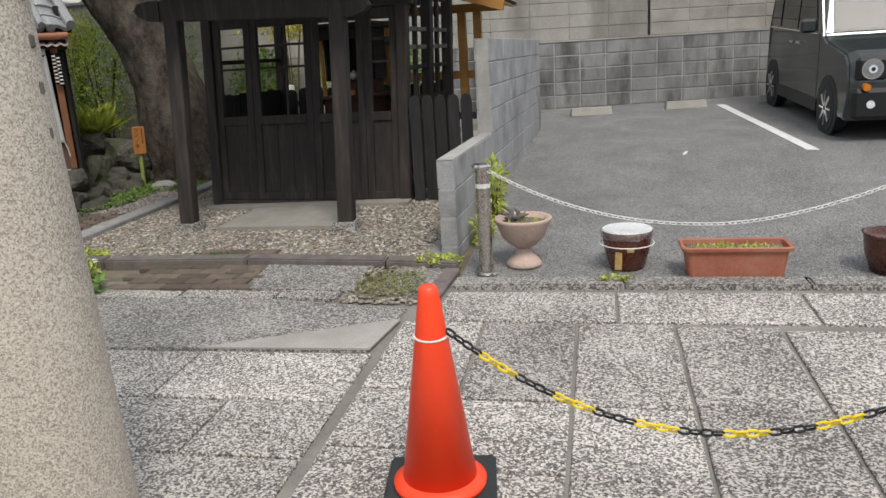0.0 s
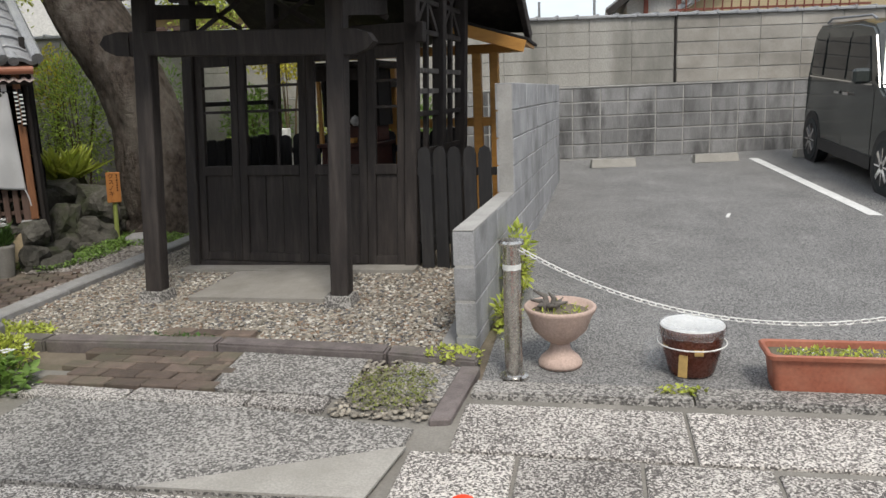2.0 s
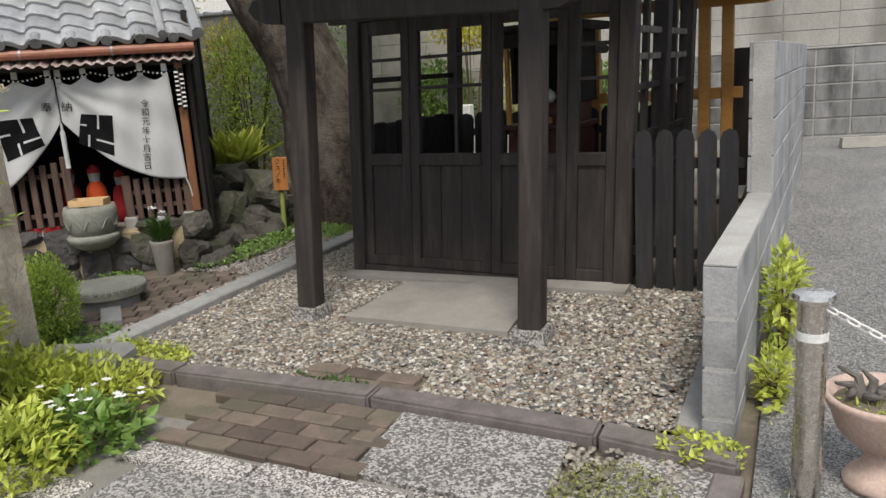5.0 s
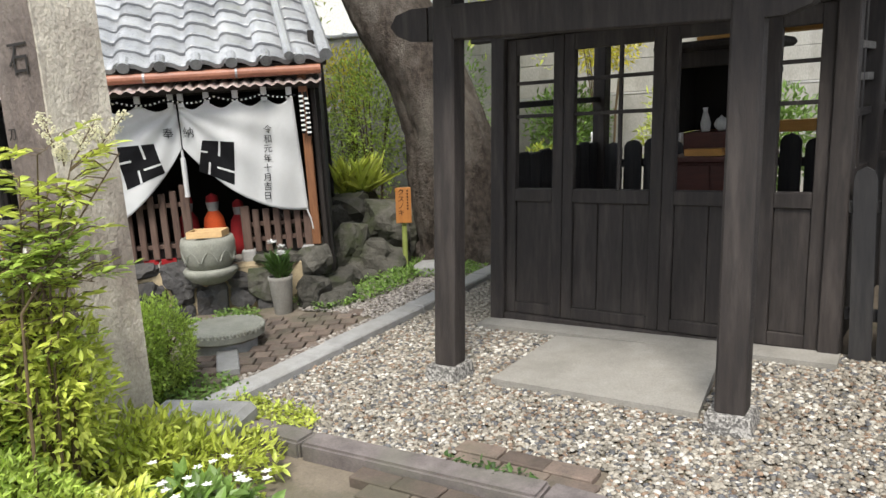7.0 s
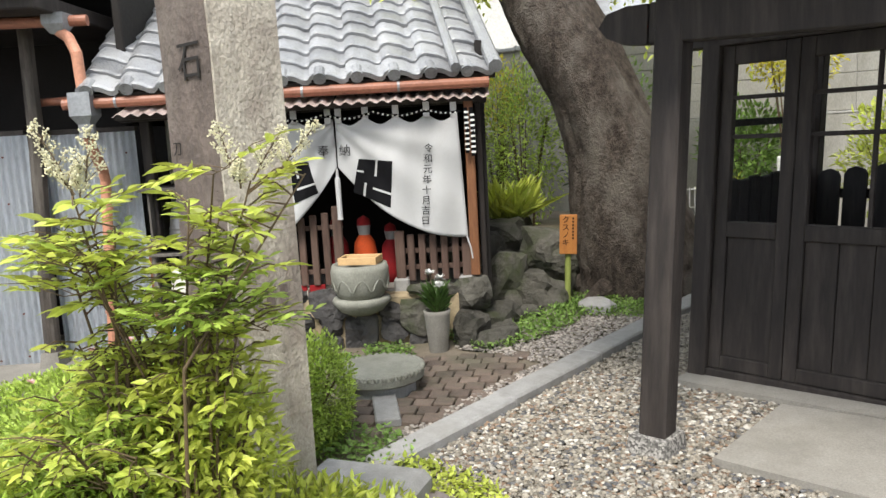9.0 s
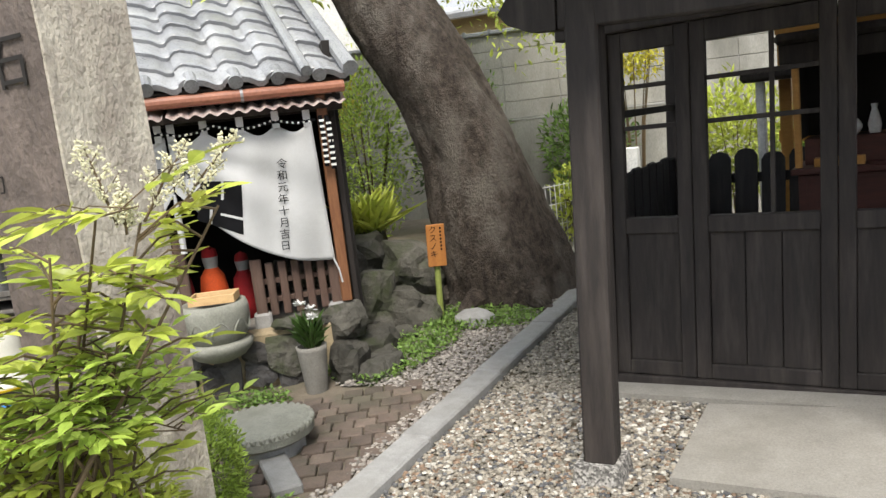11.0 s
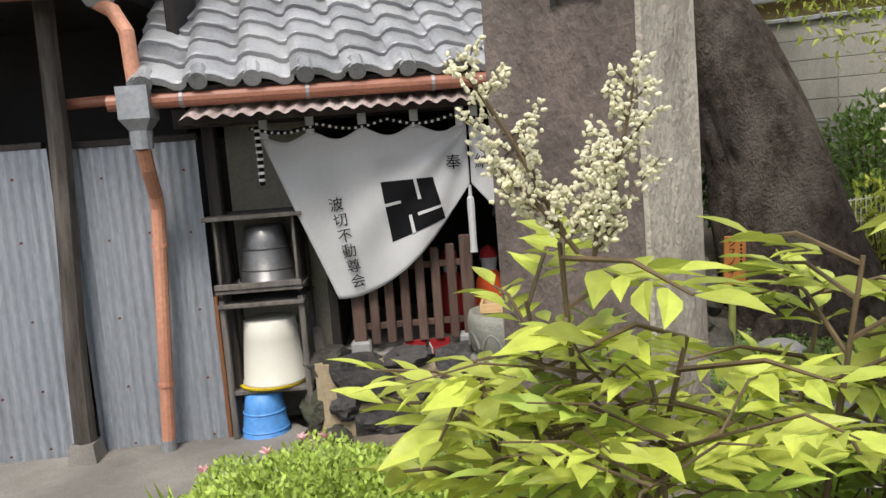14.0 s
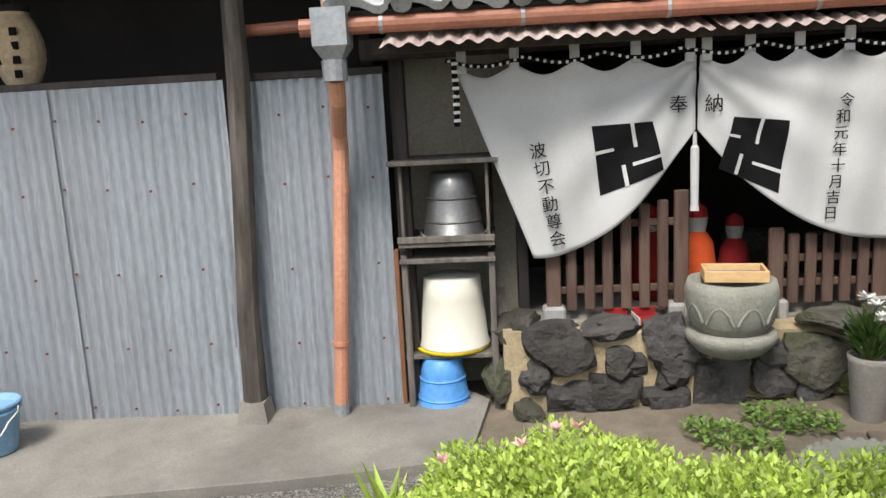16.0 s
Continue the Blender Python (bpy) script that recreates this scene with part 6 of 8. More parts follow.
        leaves("strap_leaves", rng.normal(0, 0.025, (n, 3)) * (1, 1, 0.3), np.stack([np.cos(a), np.sin(a), rng.uniform(0.5, 2.0, n)], 1), rng.uniform(0.26, 0.48, n), BRIGHT_LEAF, o, "", 0.42, rng)
    for nm, lab, c, r, n, s, mt, sd in (("thin_shrub", "airy shrub with fresh green leaves on thin stems", (-6.55, 9.45, 1.45), (0.48, 0.45, 0.85), 3400, 0.055, AZALEA_LEAF, 51), ("thin_shrub", "airy shrub with small green leaves on thin stems", (-5.75, 9.9, 1.45), (0.5, 0.4, 0.85), 1700, 0.06, LEAF, 52),
            ("yellow_shrub", "shrub with bright yellow leaves", (-7.08, 9.75, 1.95), (0.36, 0.34, 0.42), 1700, 0.05, YELLOW_LEAF, 53), ("dark_shrub", "dark evergreen shrub by the boundary wall", (-5.55, 9.45, 1.25), (0.45, 0.3, 0.55), 1700, 0.07, DARK_LEAF, 54),
            ("young_maple", "young maple with yellow-orange leaves by the wall", (-4.25, 10.55, 2.15), (0.42, 0.35, 0.34), 1700, 0.06, YELLOW_LEAF, 55), ("evergreen_shrub", "rounded evergreen shrub by the boundary wall", (-4.75, 10.75, 1.25), (0.48, 0.4, 0.50), 2200, 0.075, LEAF, 56),
            ("yellow_green_shrub", "small yellow-green shrub by the wire fence", (-4.60, 9.75, 0.80), (0.24, 0.2, 0.36), 600, 0.07, BRIGHT_LEAF, 57), ("leafy_shrub", "leafy shrub behind the hall", (-3.3, 10.3, 1.2), (0.5, 0.4, 0.55), 2600, 0.07, BRIGHT_LEAF, 58), ("leafy_shrub", "leafy shrub behind the hall", (-2.6, 10.6, 1.1), (0.45, 0.4, 0.5), 2400, 0.07, LEAF, 59), ("leafy_shrub", "green shrubs beside the shrine roof", (-7.5, 9.3, 1.25), (0.65, 0.5, 0.75), 3200, 0.06, AZALEA_LEAF, 60)):
        bush(nm, lab, c, r, n, s, mt, sd, 0.25, 9)

def build_stones():
    rng = random.Random(5)
    ms = [rock_mesh("boulder", 40 + i, MOSSY_ROCK, 3, 0.55) for i in range(4)]
    for i, (x, y, z, a, b, c) in enumerate(((-6.05, 8.40, 0.62, 0.40, 0.26, 0.20), (-6.02, 8.02, 0.50, 0.20, 0.17, 0.26), (-5.72, 7.86, 0.32, 0.25, 0.20, 0.30), (-5.62, 8.36, 0.50, 0.22, 0.20, 0.24), (-5.42, 8.02, 0.25, 0.22, 0.18, 0.20), (-5.80, 7.50, 0.22, 0.22, 0.18, 0.22), (-5.42, 7.32, 0.14, 0.22, 0.18, 0.18), (-6.3, 8.0, 0.40, 0.3, 0.2, 0.3), (-6.45, 8.75, 0.45, 0.35, 0.3, 0.32), (-5.35, 7.62, 0.10, 0.16, 0.12, 0.12), (-5.62, 8.62, 0.35, 0.3, 0.2, 0.25), (-5.12, 6.98, 0.10, 0.17, 0.15, 0.15))):
        o = new("boulder", ms[i % 4]); o.matrix_world = pose(x, y, z - 0.02, rng.uniform(-12, 12), rng.uniform(-12, 12), rng.uniform(0, 360)) @ Matrix.Diagonal((a * 1.15, b * 1.2, c * 1.15, 1))
        tagged(o, "mossy grey boulder in the rockery beside the shrine", "boulder", "rockery boulders")
    bk = link("earth_bank", sheet([(-7.6, 8.3), (-6.2, 8.3), (-5.5, 8.7), (-5.4, 9.4), (-5.4, 10.9), (-8.5, 10.2)], 0.40, 0.5, ground_z), SOIL); structure(bk, "raised earth bed behind the boulders", "ground")
    w = new("white_stone", rock_mesh("white_stone", 77, GRANITE, 2, 0.25)); w.matrix_world = pose(-4.92, 8.02, 0.17, 0, 0, 20) @ Matrix.Diagonal((0.17, 0.12, 0.10, 1)); tagged(w, "pale flat stone at the foot of the tree", "stone")
    f = thing("flat_stone", "flat grey base stone beside the marker pillar", "stone", pose(-4.18, 4.85, ground_z(-4.2, 4.8) - 0.02, 0, 0, 20))
    part("slab", bx((-0.26, -0.20, 0.0), (0.24, 0.16, 0.15), 0.03), GRANITE, f)
    # stone marker
    m = thing("stone_marker", "tall square weathered stone pillar with carved writing", "stone pillar", pose(-4.405, 4.545, 0, 0, -0.6, 1.5))
    def pil(a, b, h0, h1, mt, nm):
        bm = bmesh.new(); box(bm, (a[0], a[1], h0), (b[0], b[1], h1), None)
        bmesh.ops.subdivide_edges(bm, edges=bm.edges, cuts=9, use_grid_fill=True)
        for v in bm.verts:
            k = 0.006 * noise.noise(v.co * 7) + 0.004 * noise.noise(v.co * 19)
            v.co += Vector((k, 0.6 * k, 0))
        return part(nm, bm, mt, m, smooth=False)
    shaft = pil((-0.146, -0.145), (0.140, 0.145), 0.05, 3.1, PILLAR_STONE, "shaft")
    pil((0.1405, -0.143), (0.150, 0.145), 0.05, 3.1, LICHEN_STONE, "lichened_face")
    text_part("carved_character", "石", 0.145, DARK, m, pose(0.035, -0.1525, 1.84, 90, 0, 0), 0.001, "dark carved character")
    text_part("carved_character", "刀", 0.055, DARK, m, pose(-0.092, -0.1525, 1.555, 90, 0, 0), 0.001, "dark carved character")
    for i, x in enumerate((-0.06, 0.0, 0.06)):
        part("carved_stroke", bx((0.1535, x - 0.018, 0.98), (0.1550, x + 0.018, 1.05), 0.001), PILLAR_STONE, m)
    s = thing("tree_sign", "orange wooden name board on a bamboo stake", "sign", pose(-5.235, 8.10, ground_z(-5.2, 8.1), 0, 2.0, 34))
    part("stake", rod(bmesh.new(), (0, 0, -0.05), (0, 0, 0.70), 0.024, 0.022, 12), BAMBOO, s)
    part("board", bx((-0.068, -0.045, 0.415), (0.068, -0.028, 0.728), 0.004), SIGN_WOOD, s)
    for i, ch in enumerate("クスノキ"): text_part("writing", ch, 0.060, INK, s, pose(-0.020, -0.0475, 0.685 - 0.060 * i, 90, 0, 0), 0.0006)
    for i in range(7): part("writing_bar", bx((0.030, -0.0475, 0.690 - 0.026 * i), (0.043, -0.0455, 0.706 - 0.026 * i), 0.001), INK, s)
    # torii column
    t = thing("torii_column", "round speckled granite torii column with carved date", "stone column", pose(-1.60, 1.79, -0.05, 0, -1.6, 0))
    bm = lathe([(0.225, 0.0), (0.222, 0.3), (0.205, 1.5), (0.188, 3.2), (0.185, 3.6)], 40); part("shaft", bm, TORII_STONE, t, smooth=True)
    for i in range(9): part("carved_stroke", bx((-0.012, -0.2145 + 0.0012 * i, 2.1 - 0.12 * i), (0.012, -0.203 + 0.0012 * i, 2.135 - 0.12 * i), 0.005, pose(0, 0, 0, 0, 0, 104)), GREY_WOOD, t)
    # wire fence and white post beyond the tree
    fw = thing("wire_fence", "white wire mesh fence with a pale post", "fence", pose(0, 0, 0))
    part("post", bx((-4.33, 10.32, 0.2), (-4.17, 10.44, 1.19), 0.01), WHITE_PAINT, fw)
    a, b = Vector((-4.9, 9.25, 0)), Vector((-4.35, 10.35, 0))
    for i in range(22):
        p = a.lerp(b, i / 21); part("wire", rod(bmesh.new(), (p.x, p.y, 0.2), (p.x, p.y, 0.98), 0.004, n=5), CHAIN_WHITE, fw)
    for z in (0.30, 0.62, 0.80, 0.96): part("wire", rod(bmesh.new(), (a.x, a.y, z), (b.x, b.y, z), 0.004, n=5), CHAIN_WHITE, fw)
    tagged(fw, "white wire mesh fence with a pale post", "fence")

build_tree(); build_planting(); build_stones()

# ---- side fence, small roofed gate, things on the parking lot ----
def build_lot():
    pf = thing("picket_gate", "black-stained picket fence beside the hall", "fence", KM)
    for i in range(5):
        x = 2.10 + i * 0.118
        bm = bmesh.new(); prof = [(x, 0.0), (x + 0.098, 0.0), (x + 0.098, 0.92), (x + 0.085, 0.965), (x + 0.049, 0.985), (x + 0.013, 0.965), (x, 0.92)]
        f = [bm.verts.new((u, 0.03 + 0.012 * (i % 2), v + 0.02)) for u, v in prof]; h = [bm.verts.new((u, 0.05 + 0.012 * (i % 2), v + 0.02)) for u, v in prof]
        bm.faces.new(f); bm.faces.new(h[::-1])
        for k in range(7): bm.faces.new((f[k], h[k], h[(k + 1) % 7], f[(k + 1) % 7]))
        bmesh.ops.recalc_face_normals(bm, faces=bm.faces)
        part("picket", bm, BLACK_WOOD, pf)
    for z in (0.25, 0.78): part("rail", bx((2.07, 0.066, z), (2.70, 0.10, z + 0.06), 0.004), BLACK_WOOD, pf)
    hut = thing("small_gate_roof", "small honey-coloured new timber gate with dark roof", "gate")
    for x in (-1.50, -1.32): part("post", bx((x - 0.045, 8.95, 0.2), (x + 0.045, 9.05, 2.02), 0.006), NEW_WOOD, hut)
    part("rail", bx((-2.9, 8.97, 1.20), (-1.20, 9.03, 1.29), 0.004), NEW_WOOD, hut)
    for x in (-2.85, -2.4): part("post", bx((x - 0.04, 8.95, 0.2), (x + 0.04, 9.04, 1.9), 0.006), NEW_WOOD, hut)
    part("beam", bx((-2.9, 8.94, 1.93), (-1.02, 9.06, 2.02), 0.006), NEW_WOOD, hut)
    rm = pose(-1.62, 9.0, 2.20)
    part("roof_board", bx((-0.05, -0.55, -0.02), (0.70, 0.55, 0.012), 0.004, rm @ pose(0, 0, 0, 0, 17, 0)), NEW_WOOD, hut, "pale boarded underside")
    part("roof_sheet", bx((-0.06, -0.58, 0.014), (0.72, 0.58, 0.04), 0.004, rm @ pose(0, 0, 0, 0, 17, 0)), DARK, hut)
    part("roof_board", bx((-0.95, -0.55, -0.02), (-0.06, 0.55, 0.012), 0.004, rm @ pose(0, 0, 0, 0, -12, 0)), DARK, hut)
    part("barge_board", bx((-0.04, -0.578, -0.10), (0.71, -0.555, 0.012), 0.004, rm @ pose(0, 0, 0, 0, 17, 0)), NEW_WOOD, hut)
    bd = thing("standing_board", "dark weathered board standing behind the wall", "board"); part("panel", bx((-1.40, 9.68, 0.3), (-1.10, 9.72, 1.60), 0.006), DARK_WOOD, bd)
    al = thing("inner_altar", "reddish-brown altar cabinet with a dark niche inside the hall", "altar", KM @ pose(0.02, 0.05, 0))
    part("cabinet", bx((0.86, 0.86, 0.062), (1.38, 1.30, 0.95), 0.006), RED_WOOD, al)
    part("top", bx((0.83, 0.82, 0.952), (1.41, 1.33, 0.985), 0.004), RED_WOOD, al)
    for x in (0.90, 1.13): part("drawer_front", bx((x, 0.852, 0.70), (x + 0.21, 0.858, 0.93), 0.002), RED_WOOD, al)
    part("upper_step", bx((0.88, 1.02, 0.987), (1.36, 1.30, 1.13), 0.004), RED_WOOD, al)
    # Niche faces are near-black, so the hall's indoor shade is in the colour.
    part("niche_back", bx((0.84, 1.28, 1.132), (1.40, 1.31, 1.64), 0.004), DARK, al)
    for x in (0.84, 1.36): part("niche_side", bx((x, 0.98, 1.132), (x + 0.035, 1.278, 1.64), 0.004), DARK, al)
    part("corner_post", bx((0.85, 0.85, 0.987), (0.885, 0.885, 1.64), 0.004), NEW_WOOD, al)
    part("corner_post", bx((1.35, 0.85, 0.987), (1.40, 0.885, 1.64), 0.004), NEW_WOOD, al)
    part("little_roof", bx((0.78, 0.76, 1.642), (1.50, 1.38, 1.70), 0.02), DARK_WOOD, al)
    part("roof_front_board", bx((0.80, 0.79, 1.54), (1.48, 0.81, 1.641), 0.004), DARK_WOOD, al)
    for x in (1.01, 1.22):
        v = thing("sake_flask", "small white porcelain flask on the altar", "flask", KM @ pose(x + 0.02, 1.13, 1.132), "flasks on the altar")
        part("body", lathe([(0.026, 0), (0.034, 0.05), (0.022, 0.10), (0.013, 0.13), (0.018, 0.155), (0.0, 0.155)], 14), WHITE_PAINT, v, smooth=True)
    v = thing("offering_jar", "small round white porcelain jar on the altar", "jar", KM @ pose(1.135, 1.13, 1.132))
    part("body", lathe([(0.022, 0), (0.045, 0.03), (0.048, 0.05), (0.030, 0.08), (0.012, 0.09), (0.0, 0.105)], 16), WHITE_PAINT, v, smooth=True)
    bx_ = thing("offertory_box", "pale wooden box on the altar front", "box", KM @ pose(1.08, 0.95, 0.987)); part("body", bx((-0.12, -0.03, 0), (0.12, 0.05, 0.045), 0.003), NEW_WOOD, bx_)
    rf = thing("rear_shrine_roof", "dark little roof behind the hall windows", "roof", KM)
    part("roof", bx((0.45, 1.75, 1.48), (1.25, 2.2, 1.55), 0.02), DARK_WOOD, rf); part("post", bx((0.86, 1.9, 0.0), (0.94, 1.98, 1.48), 0.004), DARK_WOOD, rf)
    part("post", bx((0.52, 1.9, 0.0), (0.57, 1.98, 1.48), 0.004), WHITE_PAINT, rf)
    # bollards and chain
    def bollard(x, y):
        b = thing("steel_bollard", "stainless steel bollard with white reflective band", "bollard", pose(x, y, ground_z(x, y)), "bollards")
        part("base_flange", lathe([(0.075, 0), (0.075, 0.012), (0.052, 0.016), (0.05, 0.02), (0.0, 0.02)], 28), STEEL, b)
        part("tube", lathe([(0.045, 0.02), (0.045, 0.69), (0.0, 0.69)], 28), STEEL, b, smooth=False)
        part("cap", lathe([(0.062, 0.69), (0.064, 0.70), (0.060, 0.712), (0.0, 0.716)], 28), STEEL, b)
        part("band", lathe([(0.0465, 0.565), (0.0465, 0.592)], 28), WHITE_PAINT, b)
        part("eyelet", rod(bmesh.new(), (0.045, 0, 0.64), (0.06, 0, 0.64), 0.006, n=8), STEEL, b)
    bollard(-0.70, 4.68); bollard(1.86, 4.60)
    def link_mesh(name, ln, w, r, mt):
        bm = bmesh.new(); pts = []
        for i in range(13):
            a = 2 * math.pi * i / 12; pts.append((math.cos(a) * w + 0, 0, math.sin(a) * w + (ln if math.sin(a) > 0.01 else -ln if math.sin(a) < -0.01 else 0)))
        tube(bm, pts, r, 6); me = bpy.data.meshes.new(name); bm.to_mesh(me); bm.free(); me.materials.append(mt); return me
    def chain(name, label, fn, u0, u1, step, metas):
        o = thing(name, label, "chain")
        u, i = u0, 0
        while u < u1:
            p = Vector(fn(u)); q = Vector(fn(u + 0.01)); d = (q - p); sp = d.length / 0.01; d.normalize()
            mm = Matrix.Translation(p) @ d.to_track_quat("Z", "Y").to_matrix().to_4x4() @ pose(0, 0, 0, 0, 0, 90 * (i % 2) + 30)
            mesh_part("chain_link", metas[(i // 4) % len(metas)], o, mm); u += step / sp; i += 1
    chain("white_chain", "white plastic chain hung between the bollards", lambda u: (u, 4.66, 0.425 + (0.36 * ((0.68 - u) / 1.347) ** 2.2 if u < 0.68 else 0.28 * ((u - 0.68) / 1.10) ** 1.75)), -0.65, 1.80, 0.034, [link_mesh("chain_link", 0.008, 0.0105, 0.0036, CHAIN_WHITE)])
    chain("hazard_chain", "black and yellow plastic chain hung from a traffic cone", lambda u: (u, 2.27, 0.311 + 0.315 * (abs(u - 0.36) / 0.82) ** 2.05), -0.465, 1.185, 0.0335, [link_mesh("chain_link", 0.007, 0.0105, 0.0045, BLACK_PLASTIC), link_mesh("chain_link", 0.007, 0.0105, 0.0045, YELLOW_PLASTIC)])
    def cone(x, y):
        c = thing("traffic_cone", "orange-red traffic cone on a black rubber base", "traffic cone", pose(x, y, ground_z(x, y) + 0.004, 0, 0, 8), "traffic cones")
        part("base", bx((-0.19, -0.19, 0), (0.19, 0.19, 0.035), 0.014), RUBBER, c)
        part("skirt", lathe([(0.155, 0.035), (0.158, 0.055), (0.135, 0.062), (0.12, 0.075)], 36), CONE_RED, c, smooth=True)
        part("body", lathe([(0.126, 0.06), (0.034, 0.707), (0.030, 0.728), (0.022, 0.736), (0.0, 0.736)], 36), CONE_RED, c, smooth=True)
        bm = bmesh.new(); tube(bm, [(0.0555 * math.cos(a), 0.0555 * math.sin(a), 0.570 + 0.006 * math.sin(a)) for a in [2 * math.pi * i / 24 for i in range(25)]], 0.004, 6); part("cord", bm, CHAIN_WHITE, c, "white cord")
    cone(-0.53, 2.27); cone(1.24, 2.27)
    # urn, glazed pot, trough, second pot
    def soil_fill(o, n, rx, ry, z, seed, mt=BRIGHT_LEAF, size=0.025):
        r = np.random.default_rng(seed); a = r.uniform(0, 6.28, n); q = np.sqrt(r.random(n)); dd = r.normal(0, 1, (n, 3)); dd[:, 2] = abs(dd[:, 2])
        tagged(leaves("weeds", np.stack([rx * q * np.cos(a), ry * q * np.sin(a), np.full(n, z)], 1), dd, r.uniform(0.5, 1.4, n) * size, mt, o, "", 0.8, r), kind="stuff")
    u = thing("pedestal_urn", "dusty pink pedestal planter with dry stubs and weeds", "planter", pose(-0.475, 4.86, ground_z(-0.475, 4.86)))
    part("bowl", lathe([(0.05, 0.125), (0.085, 0.145), (0.14, 0.20), (0.165, 0.27), (0.182, 0.30), (0.188, 0.315), (0.182, 0.325), (0.165, 0.32), (0.155, 0.29), (0.0, 0.285)], 36), PINK_POT, u, smooth=True)
    part("foot", lathe([(0.112, 0.0), (0.115, 0.02), (0.10, 0.045), (0.065, 0.075), (0.052, 0.10), (0.05, 0.13)], 36), PINK_POT, u, smooth=True)
    part("earth", lathe([(0.158, 0.288), (0.12, 0.30), (0.0, 0.31)], 24), SOIL, u)
    for i, (a, h) in enumerate(((0.4, 0.04), (2.2, 0.085), (2.9, 0.05), (1.2, 0.06), (3.6, 0.03), (4.6, 0.035), (5.4, 0.045), (0.9, 0.02))): part("dry_stub", tube(bmesh.new(), [(0.03 * math.cos(a) - 0.05, 0.03 * math.sin(a), 0.295), (0.05 * math.cos(a) - 0.05, 0.05 * math.sin(a), 0.31 + 0.6 * h), (0.10 * math.cos(a + 0.5) - 0.05, 0.09 * math.sin(a + 0.5), 0.305 + h)], [0.022, 0.015, 0.005], 7), GREY_WOOD, u)
    soil_fill(u, 120, 0.14, 0.14, 0.30, 61)
    p = thing("covered_pot", "brown glazed pot covered with taped clear plastic film", "pot", pose(0.18, 4.82, ground_z(0.18, 4.82)))
    part("body", lathe([(0.105, 0.0), (0.11, 0.01), (0.14, 0.12), (0.155, 0.22), (0.158, 0.245), (0.145, 0.25), (0.0, 0.235)], 32), GLAZE, p, smooth=True)
    part("cover_cloth", lathe([(0.156, 0.246), (0.15, 0.2545), (0.0, 0.2505)], 32), WHITE_PAINT, p, "pale sheet under the film")
    bm = lathe([(0.160, 0.205), (0.165, 0.23), (0.163, 0.252), (0.15, 0.262), (0.08, 0.258), (0.0, 0.254)], 40)
    for v in bm.verts: v.co += Vector((noise.noise(v.co * 22), noise.noise(v.co * 25 + Vector((3, 0, 0))), noise.noise(v.co * 18) * 0.7)) * 0.010
    part("film", bm, FILM, p, "crumpled clear plastic film")
    tail = bmesh.new(); gr = [[tail.verts.new((-0.155 - 0.075 * i / 5 - 0.01 * math.sin(j), -0.03 + 0.018 * math.sin(2.3 * i + 1.7 * j), 0.215 - 0.185 * j / 7 - 0.01 * i)) for j in range(8)] for i in range(6)]
    for i in range(5):
        for j in range(7): tail.faces.new((gr[i][j], gr[i + 1][j], gr[i + 1][j + 1], gr[i][j + 1]))
    part("film_tail", tail, FILM, p)
    bm = bmesh.new(); tube(bm, [(0.167 * math.cos(a), 0.167 * math.sin(a), 0.16) for a in [2 * math.pi * i / 24 for i in range(25)]], 0.004, 6); part("string", bm, CHAIN_WHITE, p)
    for a, z, h in ((-1.45, 0.13, 0.07), (-2.7, 0.15, 0.07), (-1.95, 0.02, 0.11), (-0.4, 0.17, 0.05)): part("tape", bx((-0.022, -0.004, z), (0.022, 0.0, z + h), 0.001, pose(0.158 * math.cos(a), 0.158 * math.sin(a), 0, 0, 0, math.degrees(a) + 90) @ pose(0, 0, 0, -6)), mat("brown_tape", (0.50, 0.33, 0.12), None, 5, 0.4, 0.0), p)
    t = thing("trough_planter", "long terracotta plastic planter with sparse weeds", "planter", pose(0.80, 4.68, ground_z(0.8, 4.68)))
    bm = bmesh.new()
    def ring(hx, hy, z, n=6):
        out = []
        for cx, cy, a0 in ((1, 1, 0), (-1, 1, 90), (-1, -1, 180), (1, -1, 270)):
            for i in range(n):
                a = radians(a0 + 90 * i / (n - 1)); out.append(bm.verts.new((cx * (hx - 0.03) + 0.03 * math.cos(a), cy * (hy - 0.03) + 0.03 * math.sin(a), z)))
        return out
    rs = [ring(*q) for q in ((0.270, 0.085, 0.0), (0.292, 0.105, 0.165), (0.312, 0.122, 0.168), (0.316, 0.126, 0.188), (0.310, 0.120, 0.195), (0.292, 0.102, 0.190), (0.286, 0.096, 0.155))]
    for a, b in zip(rs, rs[1:]):
        for i in range(len(a)): bm.faces.new((a[i], a[(i + 1) % len(a)], b[(i + 1) % len(a)], b[i]))
    bm.faces.new(rs[0][::-1]); bm.faces.new(rs[-1])
    part("box", bm, TERRACOTTA, t)
    part("earth", bx((-0.28, -0.09, 0.14), (0.28, 0.09, 0.166), 0.006), SOIL, t)
    soil_fill(t, 260, 0.25, 0.08, 0.165, 62); soil_fill(t, 60, 0.24, 0.08, 0.166, 63, YELLOW_LEAF, 0.02); soil_fill(t, 40, 0.2, 0.08, 0.168, 64, WHITE_PAINT, 0.014)
    q = thing("round_pot", "dark brown round plant pot", "pot", pose(1.68, 4.72, ground_z(1.68, 4.72)))
    part("body", lathe([(0.11, 0.0), (0.15, 0.12), (0.16, 0.22), (0.17, 0.235), (0.155, 0.235), (0.145, 0.2), (0.0, 0.195)], 30), GLAZE, q, smooth=True)
